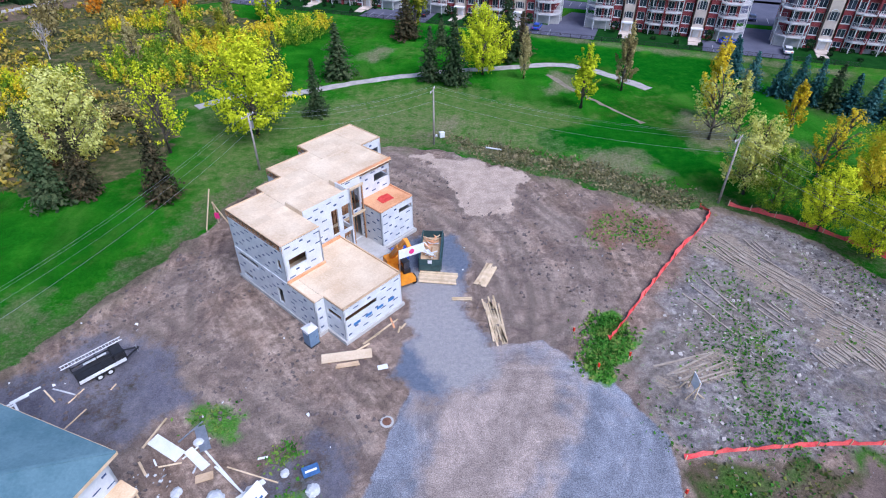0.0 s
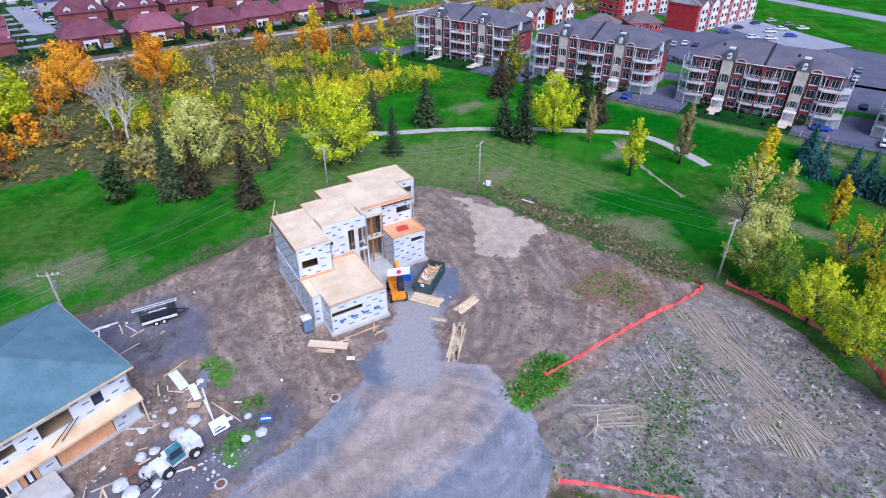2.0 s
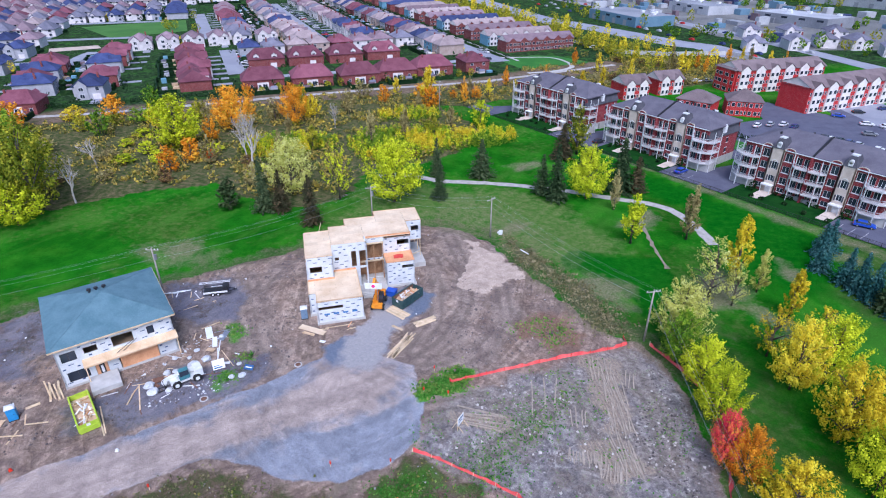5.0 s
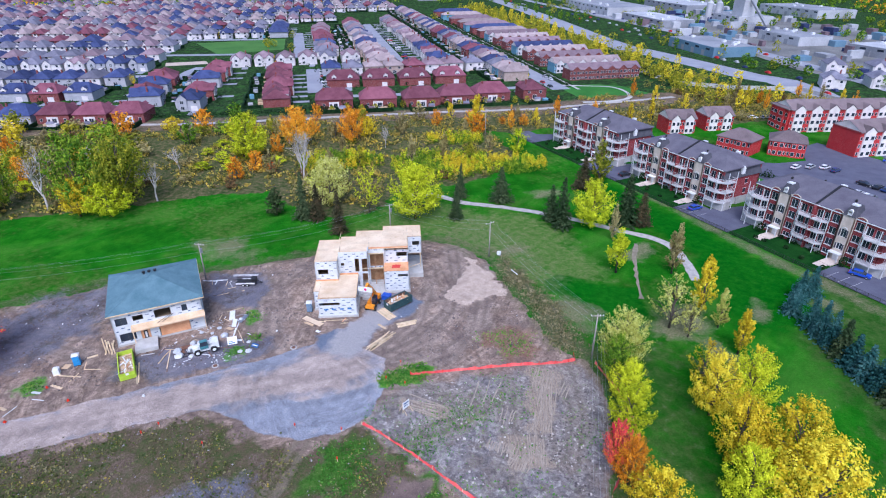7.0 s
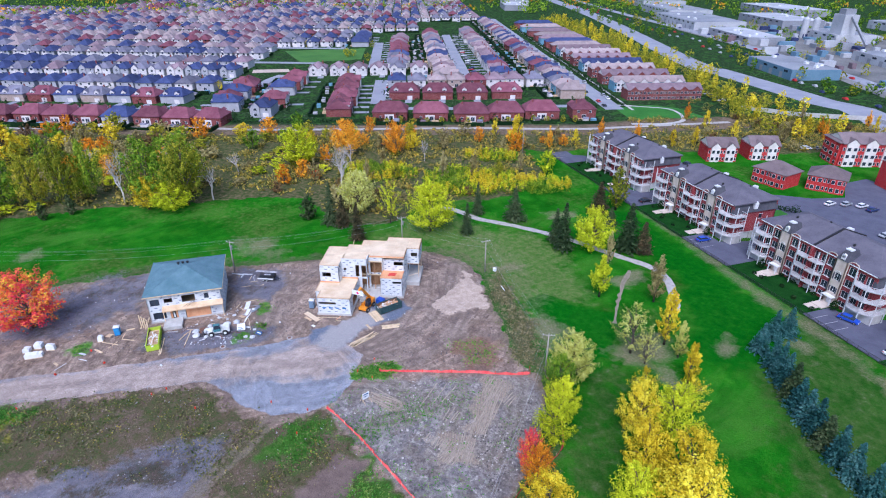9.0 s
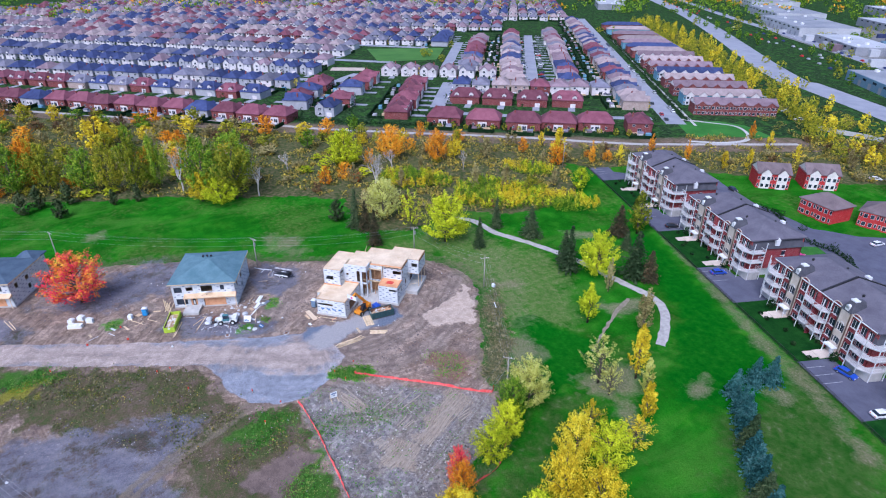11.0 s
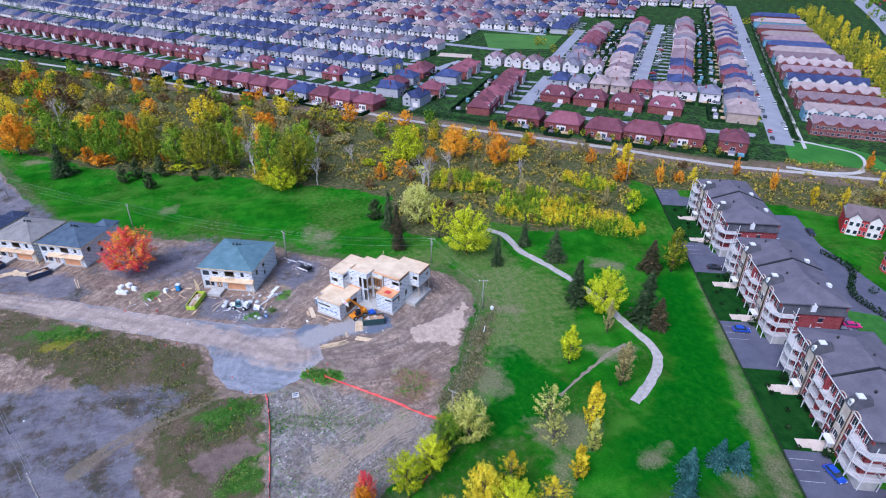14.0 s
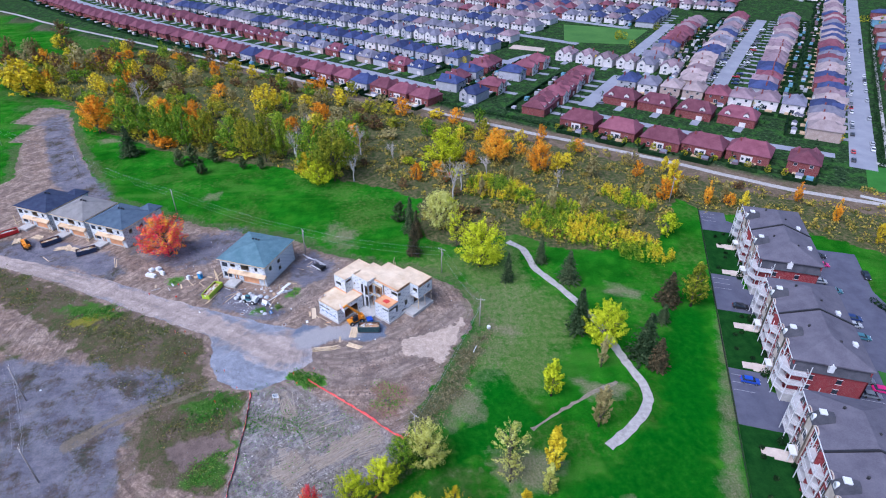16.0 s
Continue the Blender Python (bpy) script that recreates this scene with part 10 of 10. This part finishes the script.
A_ = AT
for colour, x, y, t in (("blue", 24, 150.6, A_ + 90), ("black", -5, 163, A_ + 90), ("blue", 68, 138.4, A_ + 20), ("white", 79, 132, A_ + 90), ("black", -30, 202, A_ + 90), ("magenta", -25, 200, A_ + 90), ("teal", -11, 195, A_ + 90), ("navy", 2, 192, A_ + 90), ("silver", 4.8, 190.2, A_ + 90), ("teal", 10, 189, A_ + 90), ("magenta", 29, 181, A_ + 90), ("black", -18, 210, A_),
                        ("white", 35, 211, A_ + 100), ("silver", 38.6, 215, A_ + 100), ("white", 42.5, 217.5, A_ + 95), ("navy", 46, 216.5, A_ + 95), ("blue", 58, 241, 10), ("black", 64, 251, 30), ("white", 67, 234, 15), ("grey", 68, 221, 15), ("white", 73, 234, 12), ("navy", 72, 262, 40), ("white", 75, 247, 12), ("silver", 79, 269, 40), ("white", 80, 253, 12), ("blue", 81, 241, 10), ("grey", 84, 262, 30), ("white", 88, 256, 20), ("black", 24, 243, 60), ("white", 1, 272, 50), ("grey", 5, 276, 50), ("grey", 60, 196, A_ + 90), ("black", 56, 208, A_)):
    car(colour, x, y, t)
cr = random.Random(9)
cols = ("white", "grey", "black", "silver", "navy", "white", "silver", "red")
for e in np.arange(6, 300, 9.5):
    q = street_point(e + cr.uniform(-2, 2), 163.2 if cr.random() < 0.5 else 171.2)
    car(cr.choice(cols), q.x, q.y, facing(EP) + cr.choice((0, 180)), fine=False)
for e in np.arange(100, 300, 8.5):
    for p in (86.5, 100.5):
        if cr.random() < 0.75:
            q = street_point(e, p + cr.uniform(-1, 1))
            car(cr.choice(cols), q.x, q.y, facing(ED), fine=False)
for e in np.arange(28, 85, 9):
    q = street_point(e, 40)
    car(cr.choice(cols), q.x, q.y, facing(ED), fine=False)
for e in np.arange(14, 150, 6.2):
    q = street_point(e, 236)
    car(cr.choice(cols), q.x, q.y, facing(ED) + cr.uniform(-4, 4), fine=False)
for k in range(24):
    if cr.random() < 0.72:
        q = apt_world(6.4 + 5.5 * k + cr.uniform(-0.3, 0.3), 22.4)
        car(cr.choice(("black", "grey", "navy", "teal", "silver", "white")), q.x, q.y, AT + 90, fine=False)
for w0 in (50.0, 61.0):
    for k in range(13):
        if cr.random() < 0.8:
            q = apt_world(90 + 2.8 * k, w0 - 0.1 * k)
            car(cr.choice(("white", "white", "silver", "black", "navy", "grey")), q.x, q.y, AT + 90 + cr.uniform(-3, 3), fine=False)
